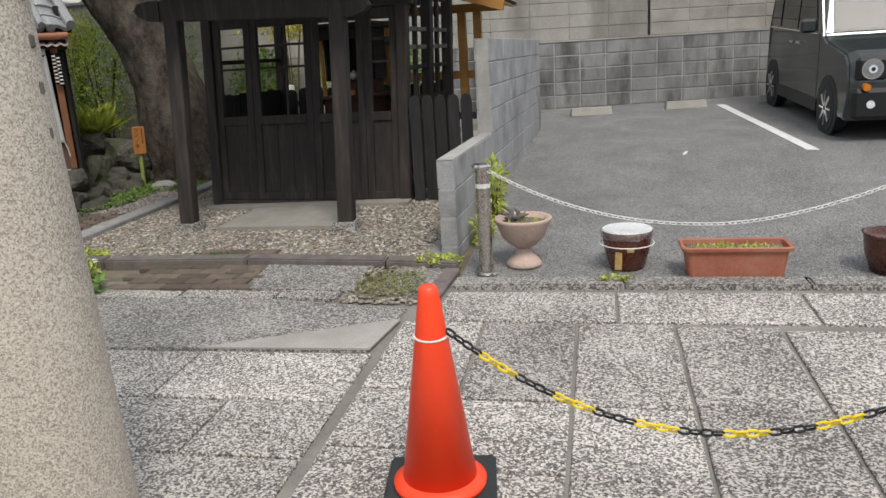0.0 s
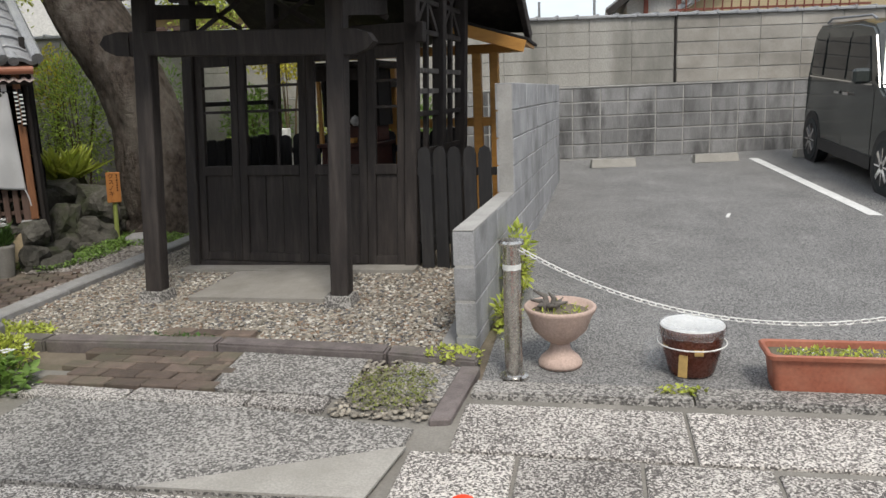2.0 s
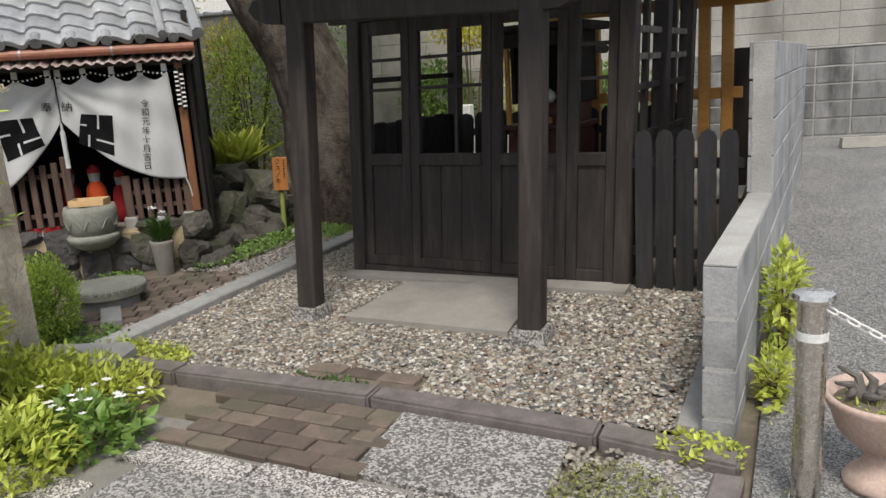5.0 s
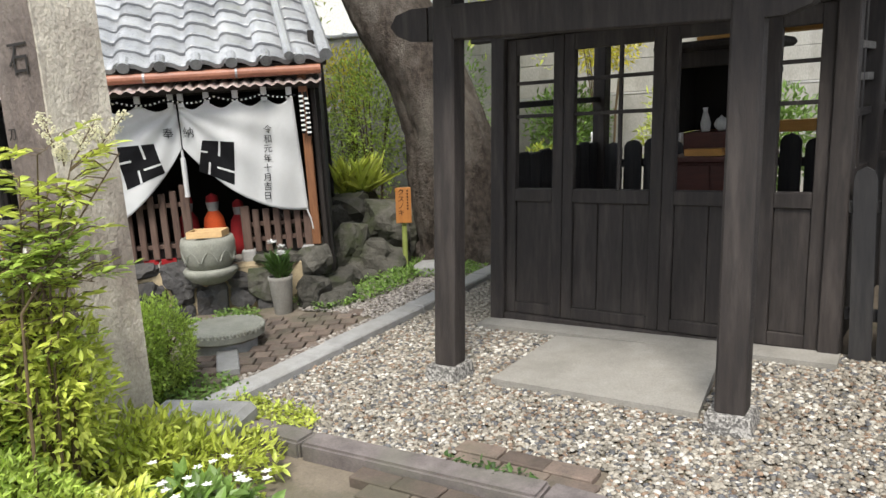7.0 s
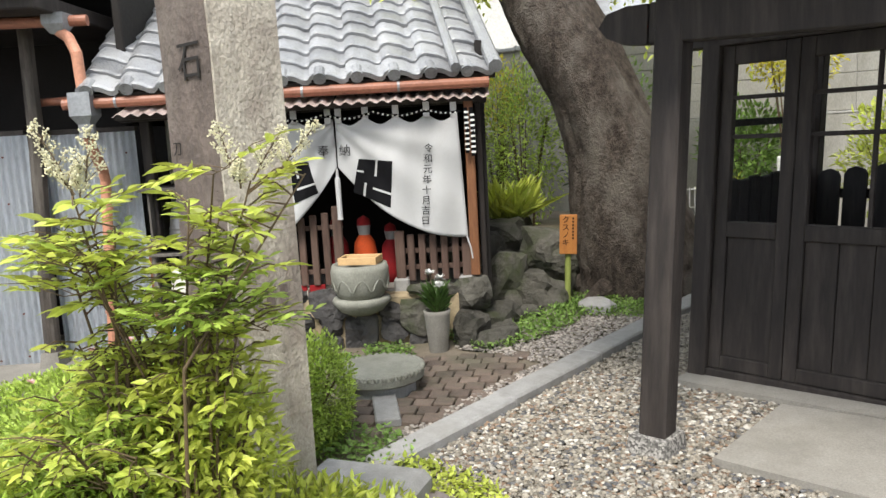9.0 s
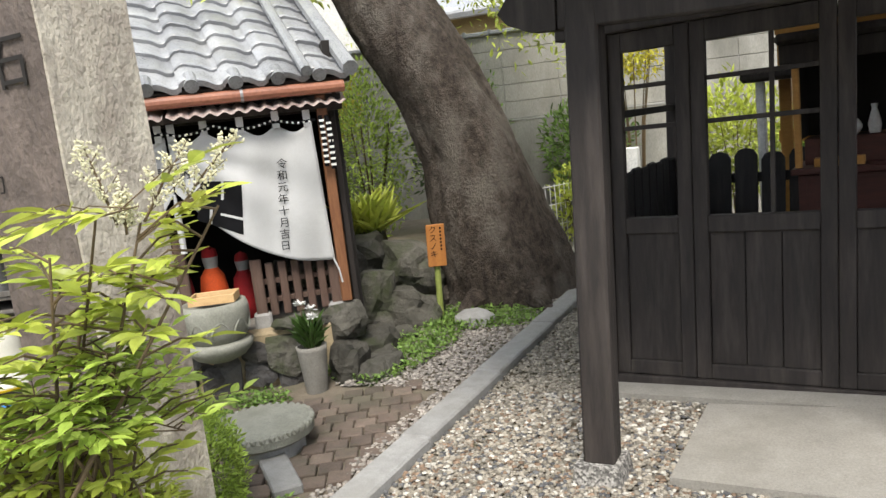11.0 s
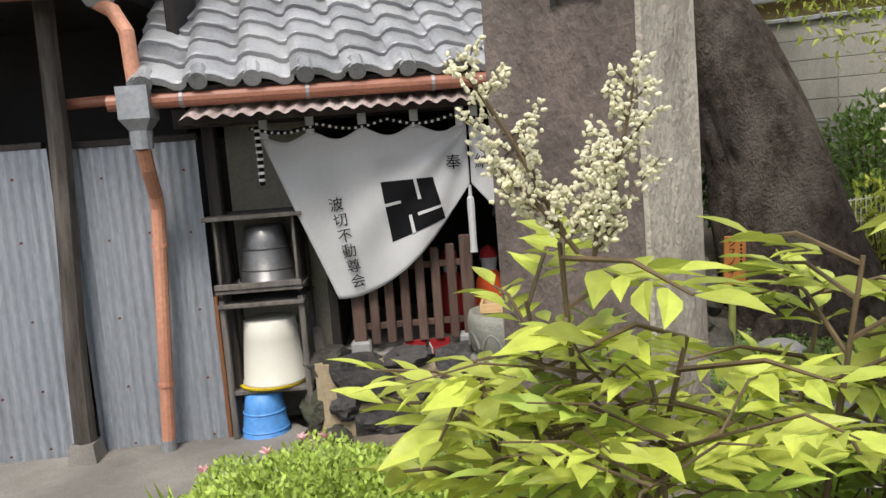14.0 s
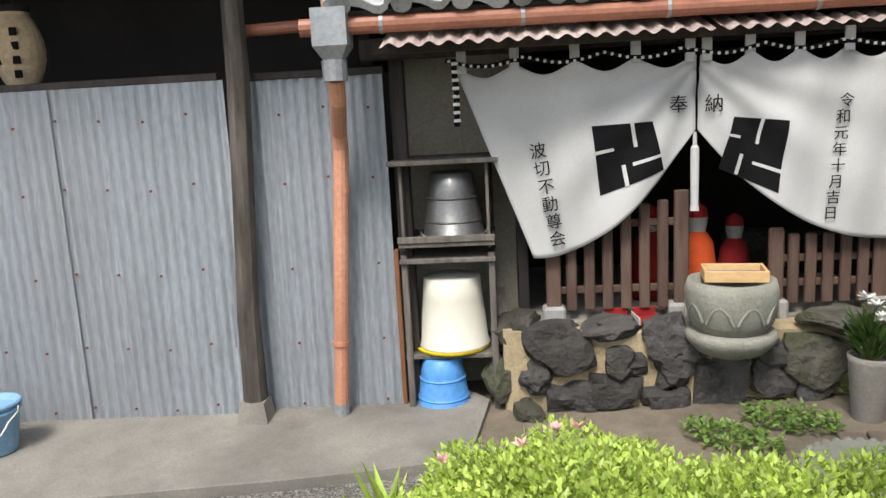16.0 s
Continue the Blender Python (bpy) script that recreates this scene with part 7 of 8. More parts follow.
    # wheel stops, painted lines
    for x, y, ang in ((-0.08, 11.62, 13), (1.28, 11.92, 13), (2.62, 12.2, 13)):
        s = thing("wheel_stop", "weathered concrete wheel stop on the asphalt", "wheel stop", pose(x, y, ground_z(x, y), 0, 0, ang), "wheel stops")
        bm = bmesh.new(); a = [bm.verts.new(v) for v in ((-0.30, -0.07, 0), (0.30, -0.07, 0), (0.30, 0.07, 0), (-0.30, 0.07, 0))]; b = [bm.verts.new(v) for v in ((-0.29, -0.045, 0.105), (0.29, -0.045, 0.105), (0.29, 0.045, 0.105), (-0.29, 0.045, 0.105))]
        bm.faces.new(b)
        for i in range(4): bm.faces.new((a[i], a[(i + 1) % 4], b[(i + 1) % 4], b[i]))
        part("block", bm, PALE_CONCRETE, s)
    structure(link("painted_line", sheet([(2.115, 8.45), (2.235, 8.43), (1.86, 12.1), (1.74, 12.1)], 0.005, 0.004, ground_z), WHITE_PAINT), "worn white parking line", "road marking")
    structure(link("painted_mark", sheet([(0.88, 8.40), (0.91, 8.39), (0.955, 8.56), (0.925, 8.565)], 0.005, 0.004, ground_z), WHITE_PAINT), "short worn white paint mark", "road marking")

build_lot()

def build_car():
    slope = math.degrees(math.atan(0.055))
    c = thing("kei_car", "dark green-black boxy small car parked nose out", "car", pose(3.26, 9.42, ground_z(3.0, 9.42), slope, 0, 2.0))
    # x across, y from the front axle to the back, z up
    W = 0.735
    prof = [(-0.60, 0.22), (-0.66, 0.45), (-0.64, 0.62), (-0.60, 0.84), (-0.50, 0.93), (0.18, 1.02), (0.30, 1.06), (0.62, 1.62), (0.74, 1.70), (1.2, 1.74), (2.55, 1.72), (2.70, 1.62), (2.80, 1.05), (2.82, 0.40), (2.76, 0.22)]
    bm = bmesh.new()
    def sect(x, inset):
        return [bm.verts.new((x, y, z)) for y, z in prof]
    secs = []
    for x in (-W, -W * 0.86, W * 0.86, W):
        row = []
        for y, z in prof:
            tum = 0.07 * max(0, z - 1.0) / 0.7
            edge = abs(x) == W
            row.append(bm.verts.new((x * (1 - tum), y + (0.05 if edge and y < -0.4 else -0.03 if edge and y > 2.6 else 0), z - (0.035 if edge and z > 1.5 else 0.03 if edge and 0.8 < z < 1.05 and y < 0.2 else 0))))
        secs.append(row)
    k = len(prof)
    for a, b in zip(secs, secs[1:]):
        for i in range(k): bm.faces.new((a[i], b[i], b[(i + 1) % k], a[(i + 1) % k]))
    bm.faces.new(secs[0]); bm.faces.new(secs[-1][::-1])
    bmesh.ops.recalc_face_normals(bm, faces=bm.faces)
    bmesh.ops.bevel(bm, geom=[e for e in bm.edges if e.calc_face_angle(0) > 0.6], offset=0.025, segments=2, affect="EDGES")
    body = part("body", bm, CAR_PAINT, c, smooth=False)
    def on(nm, poly, mt, x, th=0.012, lab="", par=None):
        b = bmesh.new(); f = []; h = []
        for y, z in poly:
            xx = x * (1 - 0.07 * max(0, z - 1.0) / 0.7); s = 1 if x > 0 else -1
            f.append(b.verts.new((xx + s * th, y, z))); h.append(b.verts.new((xx - s * 0.01, y, z)))
        b.faces.new(f); b.faces.new(h[::-1]); n = len(poly)
        for i in range(n): b.faces.new((f[i], h[i], h[(i + 1) % n], f[(i + 1) % n]))
        bmesh.ops.recalc_face_normals(b, faces=b.faces)
        return part(nm, b, mt, par or c, lab)
    for s in (-1, 1):
        x = s * W
        on("side_window", [(0.55, 1.10), (1.30, 1.09), (1.30, 1.55), (0.78, 1.56)], SHADE_GLASS, x, 0.008, "dark tinted window")
        on("side_window", [(1.36, 1.09), (2.10, 1.09), (2.08, 1.55), (1.36, 1.55)], SHADE_GLASS, x, 0.008)
        on("side_window", [(2.18, 1.10), (2.62, 1.12), (2.55, 1.53), (2.17, 1.54)], SHADE_GLASS, x, 0.008)
        on("door_seam", [(1.325, 0.35), (1.338, 0.35), (1.338, 1.60), (1.325, 1.60)], CAR_TRIM, x, 0.003)
        on("door_seam", [(0.42, 0.35), (0.433, 0.35), (0.433, 1.05), (0.42, 1.05)], CAR_TRIM, x, 0.003)
        on("door_seam", [(2.13, 0.35), (2.143, 0.35), (2.143, 1.60), (2.13, 1.60)], CAR_TRIM, x, 0.003)
        on("sill_trim", [(0.36, 0.20), (2.10, 0.20), (2.10, 0.34), (0.36, 0.34)], CAR_TRIM, x, 0.015)
        on("window_strip", [(0.50, 1.06), (2.64, 1.07), (2.64, 1.085), (0.50, 1.075)], CHROME, x, 0.012)
        for y in (1.12, 1.42): on("door_handle", [(y, 0.92), (y + 0.17, 0.92), (y + 0.17, 0.95), (y, 0.95)], CHROME, x, 0.030)
        m = bmesh.new(); box(m, (x + s * 0.02, 0.46, 1.08), (x + s * 0.20, 0.56, 1.24), None, 0.03); part("wing_mirror", m, CAR_PAINT, c)
        r = bmesh.new(); tube(r, [(x * 0.84, 0.85, 1.735), (x * 0.84, 1.0, 1.775), (x * 0.84, 2.3, 1.775), (x * 0.84, 2.45, 1.73)], 0.014, 8); part("roof_rail", r, ZINC, c)
        for y in (0.0, 2.42):
            a = bmesh.new(); rod(a, (x - s * 0.02, y, 0.30), (x + s * 0.006, y, 0.30), 0.345, n=28); part("wheel_arch", a, CAR_TRIM, c)
            w = bmesh.new(); rod(w, (x - s * 0.16, y, 0.285), (x + s * 0.012, y, 0.285), 0.285, n=32); bmesh.ops.bevel(w, geom=[e for e in w.edges if len(e.link_faces) == 2 and e.calc_face_angle(0) > 1.0], offset=0.02, segments=2, affect="EDGES")
            wh = part("wheel", w, RUBBER, c)
            d = bmesh.new(); rod(d, (x + s * 0.010, y, 0.285), (x + s * 0.016, y, 0.285), 0.20, n=28); part("rim", d, CAR_TRIM, wh)
            for i in range(8):
                an = math.pi * 2 * i / 8
                sp = bmesh.new(); beam(sp, (x + s * 0.02, y + 0.03 * math.cos(an), 0.285 + 0.03 * math.sin(an)), (x + s * 0.02, y + 0.19 * math.cos(an), 0.285 + 0.19 * math.sin(an)), 0.012, 0.05 if i % 2 else 0.02); part("spoke", sp, CHROME, wh)
    ws = bmesh.new(); f = [ws.verts.new(v) for v in ((-0.62, 0.298, 1.085), (0.62, 0.298, 1.085), (0.58, 0.585, 1.585), (-0.58, 0.585, 1.585))]; ws.faces.new(f)
    bmesh.ops.solidify(ws, geom=ws.faces, thickness=0.01); part("windscreen", ws, SHADE_GLASS, c, "reflecting windscreen")
    part("grille", bx((-0.40, -0.672, 0.66), (0.40, -0.60, 0.86), 0.02), CAR_TRIM, c)
    for i in range(7):
        for j in range(3): part("grille_slot", bx((-0.30 + i * 0.088, -0.682, 0.69 + j * 0.05), (-0.24 + i * 0.088, -0.670, 0.725 + j * 0.05), 0.004), CHROME, c)
    part("bumper", bx((-0.70, -0.70, 0.24), (0.70, -0.58, 0.56), 0.04), CAR_TRIM, c, "black plastic bumper")
    part("lower_grille", bx((-0.36, -0.712, 0.30), (0.36, -0.69, 0.46), 0.006), RUBBER, c)
    part("number_plate", bx((-0.165, -0.725, 0.40), (0.165, -0.714, 0.56), 0.004), WHITE_PAINT, c, "white number plate")
    for s in (-1, 1):
        part("lamp_panel", bx((s * 0.52 - 0.16, -0.66, 0.62), (s * 0.52 + 0.16, -0.58, 0.88), 0.04), CAR_TRIM, c)
        h = bmesh.new(); rod(h, (s * 0.53, -0.60, 0.755), (s * 0.53, -0.675, 0.755), 0.105, n=28); hl = part("headlight", h, CHROME, c, "round headlight")
        h = bmesh.new(); rod(h, (s * 0.53, -0.676, 0.755), (s * 0.53, -0.680, 0.755), 0.090, n=28); part("reflector", h, ZINC, hl)
        h = bmesh.new(); rod(h, (s * 0.53, -0.681, 0.755), (s * 0.53, -0.690, 0.755), 0.042, n=24); part("lens", h, LENS, hl)
        h = bmesh.new(); rod(h, (s * 0.53, -0.691, 0.755), (s * 0.53, -0.695, 0.755), 0.020, n=20); part("bulb_shade", h, CAR_TRIM, hl)
        h = bmesh.new(); rod(h, (s * 0.58, -0.60, 0.575), (s * 0.58, -0.712, 0.575), 0.038, n=20); part("indicator", h, AMBER, c, "amber indicator")
        h = bmesh.new(); rod(h, (s * 0.53, -0.60, 0.40), (s * 0.53, -0.712, 0.40), 0.040, n=20); part("fog_lamp", h, LENS, c, "round fog lamp")
build_car()

def window(h, x0, x1, z0, z1, y, panes=2):
    fr = part("window", bx((x0 - 0.05, y - 0.05, z0 - 0.05), (x1 + 0.05, y - 0.005, z1 + 0.05), 0.01), ZINC, h, "grey sash window")
    w = (x1 - x0) / panes
    for i in range(panes): part("pane", bx((x0 + i * w + 0.03, y - 0.062, z0), (x0 + (i + 1) * w - 0.03, y - 0.051, z1), 0.003), SHADE_GLASS, fr)

def build_background():
    def prism(poly, y0, y1):
        b_ = bmesh.new(); f = [b_.verts.new((x, y0, z)) for x, z in poly]; h_ = [b_.verts.new((x, y1, z)) for x, z in poly]
        b_.faces.new(f); b_.faces.new(h_[::-1]); k = len(poly)
        for i in range(k): b_.faces.new((f[i], h_[i], h_[(i + 1) % k], f[(i + 1) % k]))
        bmesh.ops.recalc_face_normals(b_, faces=b_.faces); return b_
    h = thing("ochre_house", "two-storey ochre house with brown eaves beyond the wall", "house")
    part("wall", prism([(2.13, 0), (6.5, 0), (6.5, 8.52), (2.13, 4.88)], 17.2, 23), OCHRE, h)
    part("roof", beam(bmesh.new(), (1.72, 19.6, 4.63), (6.5, 19.6, 8.62), 5.8, 0.12), TILE, h)
    part("soffit", beam(bmesh.new(), (1.72, 16.95, 4.54), (6.5, 16.95, 8.53), 0.45, 0.05), FAR_WALL, h)
    part("gutter", rod(bmesh.new(), (1.69, 16.6, 4.58), (1.69, 22.6, 4.58), 0.05, n=8), GUTTER, h)
    window(h, 2.38, 2.84, 3.88, 4.62, 17.2, 2); window(h, 3.02, 3.80, 4.32, 5.28, 17.2, 3)
    for x, z0, z1 in ((2.22, 3.84, 4.60), (2.86, 4.28, 5.24)): part("shutter_box", bx((x, 17.06, z0), (x + 0.10, 17.195, z1), 0.01), BROWN_WOOD, h)
    part("porch_wall", prism([(1.30, 0), (6.5, 0), (6.5, 3.75), (3.3, 3.98), (1.30, 2.92)], 16.62, 17.1), mat("pale_ochre_wall", (0.46, 0.38, 0.24), (0.38, 0.31, 0.19), 1.2, 0.9, 0.1, 50), h)
    part("porch_roof", beam(bmesh.new(), (1.16, 16.72, 2.93), (3.25, 16.72, 4.06), 0.75, 0.09), TILE, h)
    for i in range(11): part("verge_tile", rod(bmesh.new(), (1.25 + 0.19 * i, 16.30, 3.04 + 0.1027 * i), (1.34 + 0.19 * i, 16.30, 3.09 + 0.1027 * i), 0.05, n=8), TILE, h)
    part("porch_roof", beam(bmesh.new(), (3.22, 16.5, 4.08), (6.5, 16.5, 4.22), 0.8, 0.08), TILE, h)
    part("fascia", beam(bmesh.new(), (3.24, 16.2, 3.90), (6.5, 16.2, 4.04), 0.08, 0.24), BROWN_WOOD, h)
    n = thing("white_gable_house", "white house with dark grey tiled roof beyond the wall", "house")
    part("wall", prism([(0.30, 0), (2.0, 0), (2.0, 4.42), (0.30, 3.22)], 17.7, 22), FAR_WALL, n)
    part("roof", beam(bmesh.new(), (-0.10, 19.7, 3.05), (2.0, 19.7, 4.60), 5.0, 0.10), TILE, n)
    part("barge_board", beam(bmesh.new(), (-0.10, 17.17, 2.99), (2.0, 17.17, 4.54), 0.05, 0.12), DARK_WOOD, n)
    part("cross_beam", bx((0.75, 17.55, 3.30), (2.0, 17.65, 3.40), 0.01), RUST, n)
    for x in (0.62, 1.25): part("porch_post", bx((x, 17.5, 0), (x + 0.09, 17.59, 3.4), 0.01), RUST, n)
    f = thing("iron_fence", "rusty red iron railing above the boundary wall", "railing", pose(0.85, 13.15, 0, 0, 0, 13))
    for i in range(21): part("bar", rod(bmesh.new(), (0.135 * i, 0, 2.4), (0.135 * i + 0.01, 0, 3.10 + 0.02 * (i % 2)), 0.012, n=6), RUST, f)
    for z in (2.62, 2.92): part("rail", beam(bmesh.new(), (-0.1, 0.02, z), (2.9, 0.02, z), 0.025, 0.03), RUST, f)
    for i, (x, z) in enumerate(((-0.35, 3.75), (-1.75, 3.3), (-1.45, 3.3))):
        p = thing("utility_pole", "thin grey pole standing beyond the wall", "pole", pose(x, 17.3, 0)); part("shaft", rod(bmesh.new(), (0, 0, 0), (0, 0, z), 0.03, 0.025, 8), ZINC, p)
    b = thing("far_beige_house", "beige house with dark eaves behind the trees", "house", pose(-9.0, 15.5, 0, 0, 0, 10))
    part("wall", bx((0, 0, 0), (5.6, 5, 3.5), 0.02), OCHRE, b); part("roof", bx((-0.4, -0.6, 0), (5.9, 5, 0.14), 0.03, pose(0, 0, 3.5) @ pose(0, 0, 0, 20)), TILE, b)
    part("eave", bx((-0.3, -0.4, 2.95), (5.8, 0.0, 3.05), 0.02), BROWN_WOOD, b); window(b, 1.2, 2.2, 2.3, 2.9, 0, 2); window(b, 4.0, 5.0, 2.3, 2.9, 0, 2)
    w = thing("white_house", "plain white house wall behind the shrine", "house", pose(-17.0, 12.5, 0, 0, 0, 25)); part("wall", bx((0, 0, 0), (8, 5, 5.2), 0.02), FAR_WALL, w); part("roof", bx((-0.5, -0.6, 5.2), (8.5, 5.5, 5.4), 0.04), TILE, w)
    window(w, 3.0, 4.2, 3.2, 4.3, 0, 2)
    # walls that close the precinct behind the walker
    structure(link("wall_south", bx((-14, -7.2, -0.2), (10, -7.0, 2.6), 0.01), FAR_WALL), "plain pale wall across the street", "wall")
    structure(link("wall_east", bx((9.6, -7.0, -0.2), (9.8, 15, 2.6), 0.01), UPPER_BLOCK), "plain block wall at the end of the lot", "wall")
build_background()

# ---- paving, kerbs, bricks, pebbles ----
def build_paving():
    rng = random.Random(21)
    pv = thing("pavement", "path of large washed-aggregate slabs with cement joints", "pavement", kind="structure")
    cols = [(-1.06, -0.60), (-0.60, -0.11), (-0.11, 0.38), (0.38, 0.89), (0.89, 1.40), (1.40, 1.95), (1.95, 2.6), (2.6, 3.4)]
    def slab(x0, x1, y0, y1, dz=0.0):
        bm = sheet([(x0 + 0.009, y0 + 0.009), (x1 - 0.009, y0 + 0.009), (x1 - 0.009, y1 - 0.009), (x0 + 0.009, y1 - 0.009)], dz, 0.05, ground_z)
        bmesh.ops.bevel(bm, geom=[e for e in bm.edges if all(v.co.z > ground_z(v.co.x, v.co.y) - 0.03 for v in e.verts)], offset=0.006, segments=1, affect="EDGES")
        part("paving_slab", bm, PAVING, pv)
    edges = {0: (3.87, 3.05, 2.55, 1.8), 1: (3.87, 2.97, 2.42, 1.7), 2: (3.87, 2.94, 2.40, 1.6), 3: (3.84, 2.98, 2.30, 1.6), 4: (3.80, 2.94, 2.2, 1.5)}
    for i, (a, b) in enumerate(cols):
        ys = list(edges.get(i, (3.8, 3.0, 2.3, 1.6)))
        while ys[-1] > -2.6: ys.append(ys[-1] - rng.uniform(0.55, 0.95))
        for y1, y0 in zip(ys, ys[1:]): slab(a, b, y0, y1, rng.uniform(-0.003, 0.003))
    # border course under the lot's edge
    for a, b in ((-0.90, 0.10), (0.10, 1.10), (1.10, 2.05), (2.05, 3.1)): slab(a, b, 3.88, 4.36, rng.uniform(-0.002, 0.002))
    # left field: slabs in cross rows
    y = 3.42
    for r, (h, xs) in enumerate(((0.52, (-1.10, -2.02, -2.62, -3.3, -4.1)), (0.46, (-1.10, -1.62, -2.25, -3.1, -3.9, -4.6)), (0.42, (-1.10, -1.9, -2.7, -3.5, -4.3)), (0.5, (-1.10, -1.7, -2.4, -3.2, -4.1, -4.9)), (0.6, (-1.10, -2.0, -2.9, -3.8, -4.7)), (0.6, (-1.10, -1.6, -2.5, -3.4, -4.3)), (0.6, (-1.1, -2.0, -2.9, -3.8, -4.7)), (0.7, (-1.1, -1.8, -2.6, -3.5, -4.4)), (0.7, (-1.1, -2.0, -2.9, -3.8)), (0.7, (-1.1, -2.0, -2.9, -3.8)))):
        for b, a in zip(xs, xs[1:]): slab(a, b, y - h, y, rng.uniform(-0.003, 0.003))
        y -= h
    for a, b in ((-3.9, -3.18),): slab(a, b, 3.43, 4.05)
    # narrow strip between patch and bricks
    for a, b in ((-3.25, -2.62), (-2.62, -1.96), (-1.96, -1.55)):
        bm = sheet([(a + 0.01, 4.22), (b - 0.01, 4.19), (b - 0.01, 4.33), (a + 0.01, 4.36)], 0.010, 0.06, ground_z); part("border_stone", bm, PAVING, pv)
    # brick panel
    br = thing("brick_paving", "panel of worn brown paving bricks below the kerb", "brick paving", kind="structure")
    def brick(cx, cy, w, h, ang, dz, par):
        bm = bx((-w / 2, -h / 2, -0.05), (w / 2, h / 2, 0), 0.005, None); part("brick", bm, BRICK, par, m=pose(cx, cy, ground_z(cx, cy) + dz, rng.uniform(-1, 1), rng.uniform(-1, 1), ang + rng.uniform(-0.8, 0.8)))
    for r in range(5):
        x = -3.26 + (0.11 if r % 2 else 0)
        while x < -2.36:
            brick(x + 0.1, 4.44 + 0.105 * r - 0.02 * (x + 3), 0.205, 0.098, -1.5, 0.010 + rng.uniform(-0.003, 0.003), br); x += 0.212
    for i in range(4): brick(-2.33, 4.42 + 0.13 * i, 0.1, 0.125, 0, 0.012, br)
    for i, (cx, cy) in enumerate(((-2.85, 5.12), (-2.63, 5.10), (-2.42, 5.09), (-2.88, 5.23), (-2.66, 5.21), (-2.46, 5.20))): brick(cx, cy, 0.205, 0.1, -2, 0.016, br)
    b2 = thing("brick_path", "small square of worn brown bricks before the shrine", "brick paving", kind="structure")
    for i in range(10):
        for j in range(8):
            u, v = -0.46 + 0.120 * j + 0.06 * (i % 2), -0.60 + 0.122 * i
            cx, cy = -4.93 + u * 0.80 - v * 0.42, 6.14 + u * 0.55 + v * 0.86
            if cx < -4.53 and cx > -5.45 and not ((cx + 5.14) ** 2 + (cy - 5.90) ** 2 < 0.06): brick(cx, cy, 0.106, 0.108, 30, 0.010 + rng.uniform(-0.007, 0.005), b2)
    # kerbs
    kb = thing("kerb_gravel", "row of weathered brown-grey kerb stones before the gravel", "kerb", kind="structure")
    pts = [(-4.45, 5.02), (-3.62, 4.985), (-2.47, 4.985), (-1.42, 4.91), (-0.90, 4.83)]
    for (ax, ay), (bx_, by) in zip(pts, pts[1:]):
        bm = sheet([(ax + 0.006, ay - 0.065), (bx_ - 0.006, by - 0.065), (bx_ - 0.006, by + 0.065), (ax + 0.006, ay + 0.065)], 0.045, 0.14, ground_z)
        bmesh.ops.bevel(bm, geom=bm.edges[:], offset=0.012, segments=2, affect="EDGES"); part("kerb_stone", bm, KERB, kb)
    bm = sheet([(-1.03, 4.12), (-0.93, 4.14), (-0.885, 4.76), (-0.99, 4.76)], 0.02, 0.12, ground_z); bmesh.ops.bevel(bm, geom=bm.edges[:], offset=0.01, segments=1, affect="EDGES"); part("kerb_stone", bm, KERB, kb)
    lk = thing("kerb_lot", "low concrete edge of the parking lot", "kerb", kind="structure")
    for a, b in ((-0.885, 0.15), (0.16, 1.18), (1.19, 2.3), (2.31, 4.0)):
        bm = sheet([(a, 4.43), (b, 4.43), (b, 4.60), (a, 4.60)], 0.014, 0.12, lambda x, y: ground_z(x, 4.62) + 0.0); bmesh.ops.bevel(bm, geom=bm.edges[:], offset=0.012, segments=2, affect="EDGES"); part("kerb_stone", bm, DARK_CONCRETE, lk)
    eg = thing("edging_path", "long grey granite edging between path and gravel", "edging", kind="structure")
    for a, b in ((5.10, 6.05), (6.06, 6.95), (6.96, 7.9), (7.91, 9.12)):
        bm = sheet([(-4.46, a), (-4.30, a), (-4.29, b), (-4.45, b)], 0.05, 0.15, ground_z); bmesh.ops.bevel(bm, geom=bm.edges[:], offset=0.010, segments=1, affect="EDGES"); part("edging_stone", bm, GRANITE, eg)
    bm = sheet([(-4.28, 8.96), (-2.2, 8.80), (-2.2, 8.92), (-4.28, 9.10)], 0.045, 0.15, ground_z); part("edging_stone", bm, GRANITE, eg)
    bm = sheet([(-1.155, 5.05), (-1.02, 5.05), (-1.02, 6.6), (-1.13, 6.6)], 0.02, 0.12, ground_z); part("edging_stone", bm, GRANITE, eg)

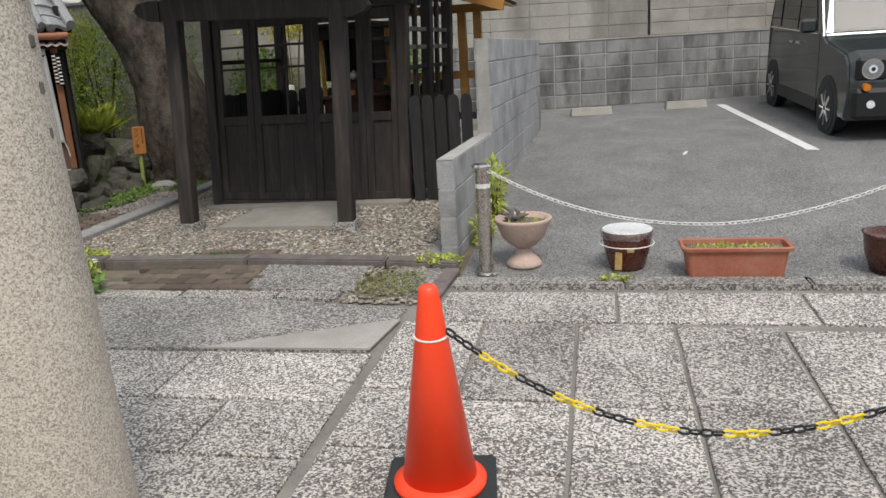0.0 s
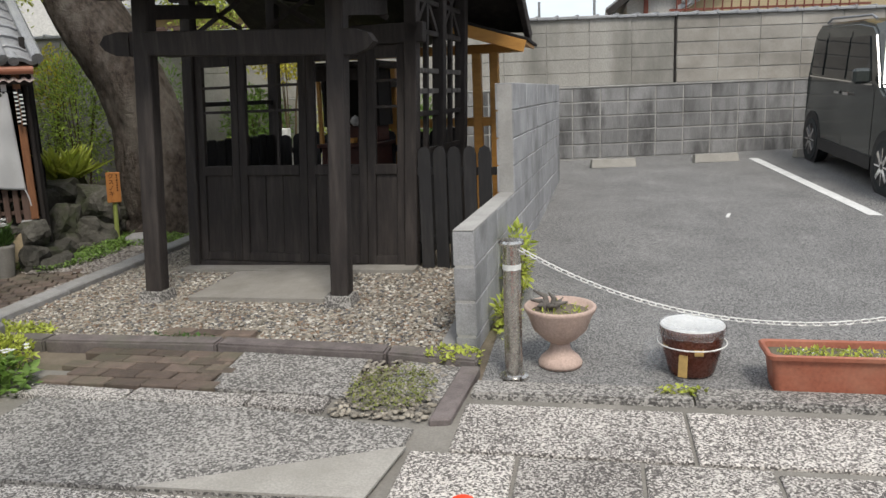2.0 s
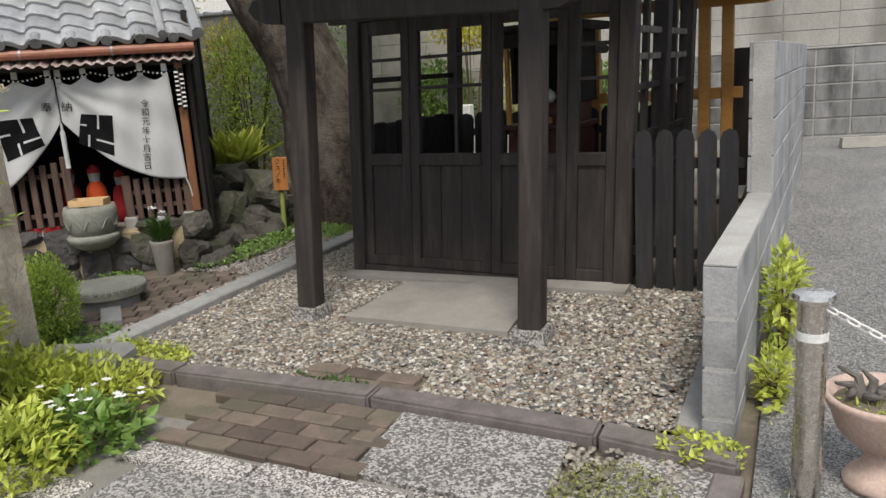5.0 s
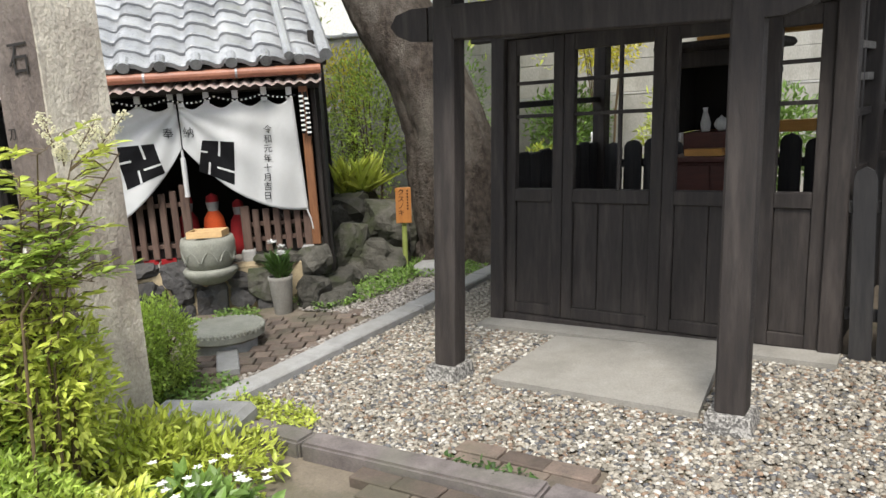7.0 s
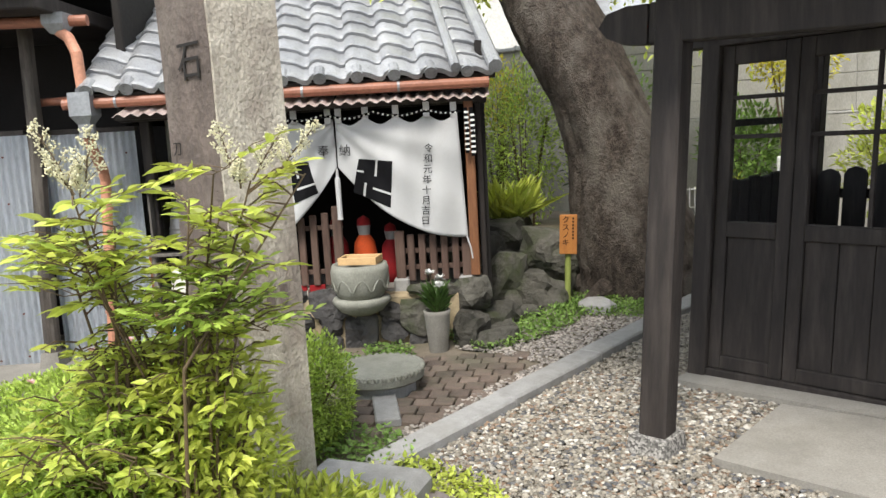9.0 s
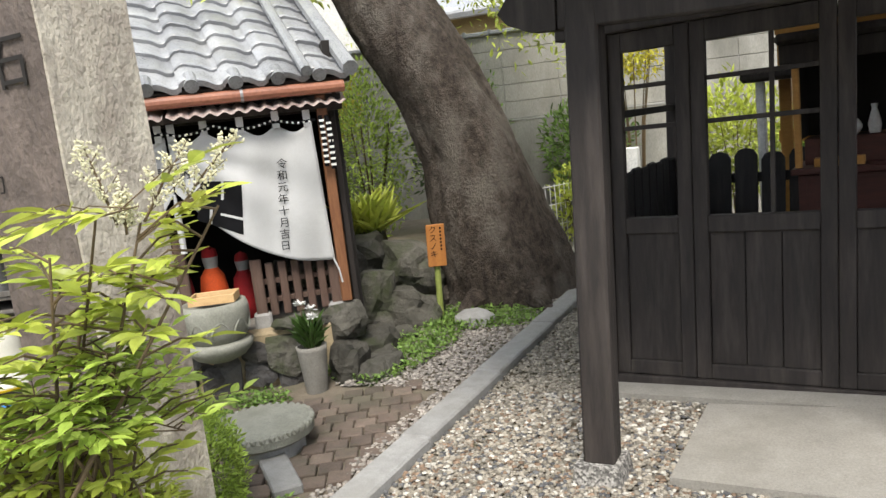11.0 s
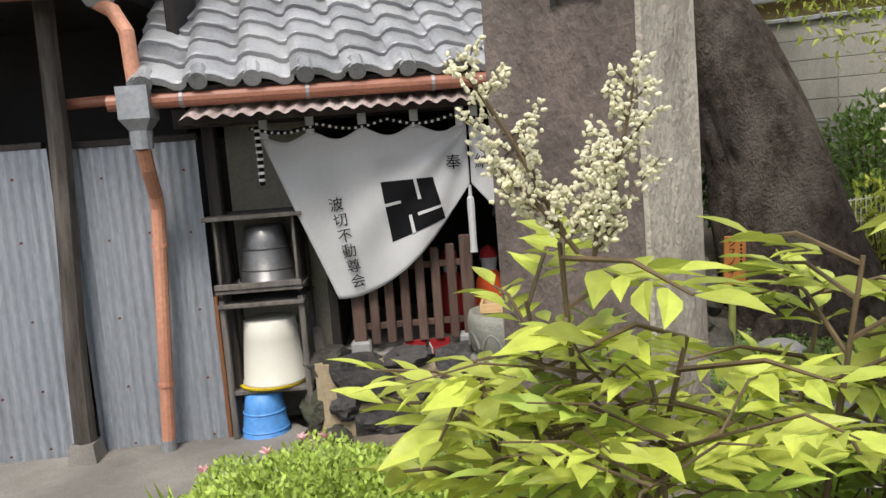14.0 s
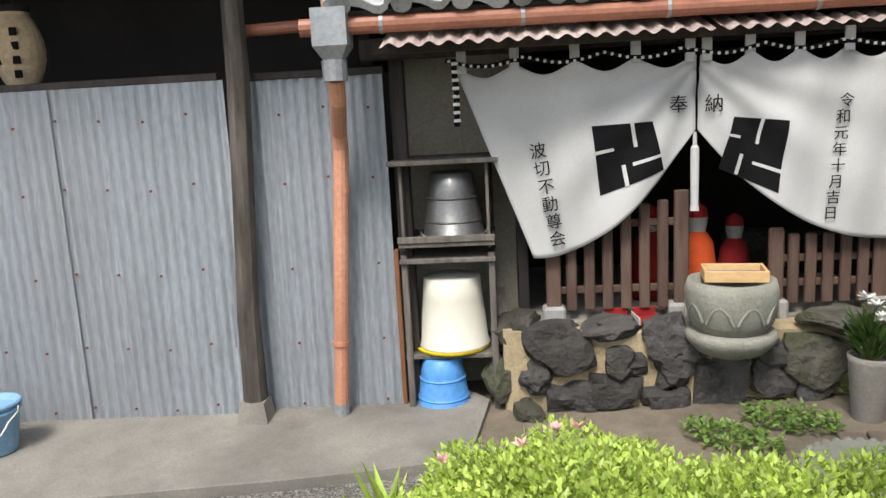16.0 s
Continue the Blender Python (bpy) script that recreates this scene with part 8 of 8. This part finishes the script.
def pebbles(name, label, inside, x0, x1, y0, y1, n, r0, r1, material, seed):
    """Loose round pebbles, half sunk, over a stretch of ground."""
    rng = np.random.default_rng(seed)
    base = np.array([(0, 0, 0.62), (0.8, 0, 0.25), (0.25, 0.76, 0.25), (-0.65, 0.47, 0.25), (-0.65, -0.47, 0.25), (0.25, -0.76, 0.25), (0.65, 0.47, -0.3), (-0.25, 0.76, -0.3), (-0.8, 0, -0.3), (-0.25, -0.76, -0.3), (0.65, -0.47, -0.3)])
    F = [(0, i + 1, (i + 1) % 5 + 1) for i in range(5)]
    for i in range(5):
        a, b, c, d = i + 1, (i + 1) % 5 + 1, 6 + i, 6 + (i + 1) % 5
        F += [(a, c, b), (b, c, d)]
    V, FF = [], []
    k = 0
    xs, ys = rng.uniform(x0, x1, n), rng.uniform(y0, y1, n)
    for x, y in zip(xs, ys):
        if not inside(x, y): continue
        s = rng.uniform(r0, r1) * np.array((rng.uniform(0.8, 1.5), rng.uniform(0.7, 1.1), rng.uniform(0.5, 0.9)))
        a = rng.uniform(0, 6.28); ca, sa = math.cos(a), math.sin(a)
        p = base * s
        q = np.stack([p[:, 0] * ca - p[:, 1] * sa + x, p[:, 0] * sa + p[:, 1] * ca + y, p[:, 2] + ground_z(x, y) - 0.004 + rng.uniform(0, 0.012)], 1)
        V.append(q); FF += [tuple(int(v) + k for v in f) for f in F]; k += 11
    o = cloud_mesh(name, np.concatenate(V).tolist(), FF, material)
    for f in o.data.polygons: f.use_smooth = True
    return tagged(o, label, "gravel", "", "stuff")

def in_front(x, y):
    return x > -4.29 and x < -1.14 and 5.03 < y < 6.78 and not (-3.17 < x < -2.14 and 5.88 < y < 6.60) and not (-2.98 < x < -2.32 and 5.03 < y < 5.27)
build_paving()
pebbles("gravel", "pale tan and grey river pebbles before the hall", in_front, -4.3, -1.1, 5.0, 6.8, 27000, 0.0075, 0.017, PEBBLE, 1)
pebbles("gravel", "whitish pebbles strewn among the gravel", in_front, -4.3, -1.1, 5.0, 6.8, 5000, 0.008, 0.018, WHITE_PEBBLE, 11)
pebbles("gravel", "rust-brown pebbles strewn among the gravel", in_front, -4.3, -1.1, 5.0, 6.8, 5500, 0.008, 0.017, RUST_PEBBLE, 12)
pebbles("gravel", "slate-grey pebbles strewn among the gravel", in_front, -4.3, -1.1, 5.0, 6.8, 5500, 0.008, 0.018, DARK_PEBBLE, 13)
pebbles("gravel", "pale tan and grey river pebbles beside the hall", lambda x, y: x > -4.29 and y > 6.78 and x < -3.72 + 0.1 * (y - 6.8), -4.3, -3.4, 6.75, 8.95, 8000, 0.0075, 0.017, PEBBLE, 2)
pebbles("gravel", "grey-brown pebbles on the path before the shrine", lambda x, y: y > 5.35 and x < -4.46 and (x + 5.0) * 0.9 + (y - 6.5) * 0.5 > -0.35 and x > -5.3 and y < 9.1 and not (x < -4.6 and y < 6.75), -5.4, -4.45, 5.3, 9.1, 11000, 0.0075, 0.017, GREY_PEBBLE, 3)
pebbles("gravel", "loose pebbles and moss in the broken paving", lambda x, y: -1.52 < x < -1.04 and 4.14 < y < 4.84, -1.55, -1.0, 4.1, 4.86, 900, 0.008, 0.020, PEBBLE, 4)
pebbles("gravel", "white gravel behind the hall", lambda x, y: True, -5.0, -3.0, 9.15, 10.2, 2500, 0.010, 0.022, PEBBLE, 6)
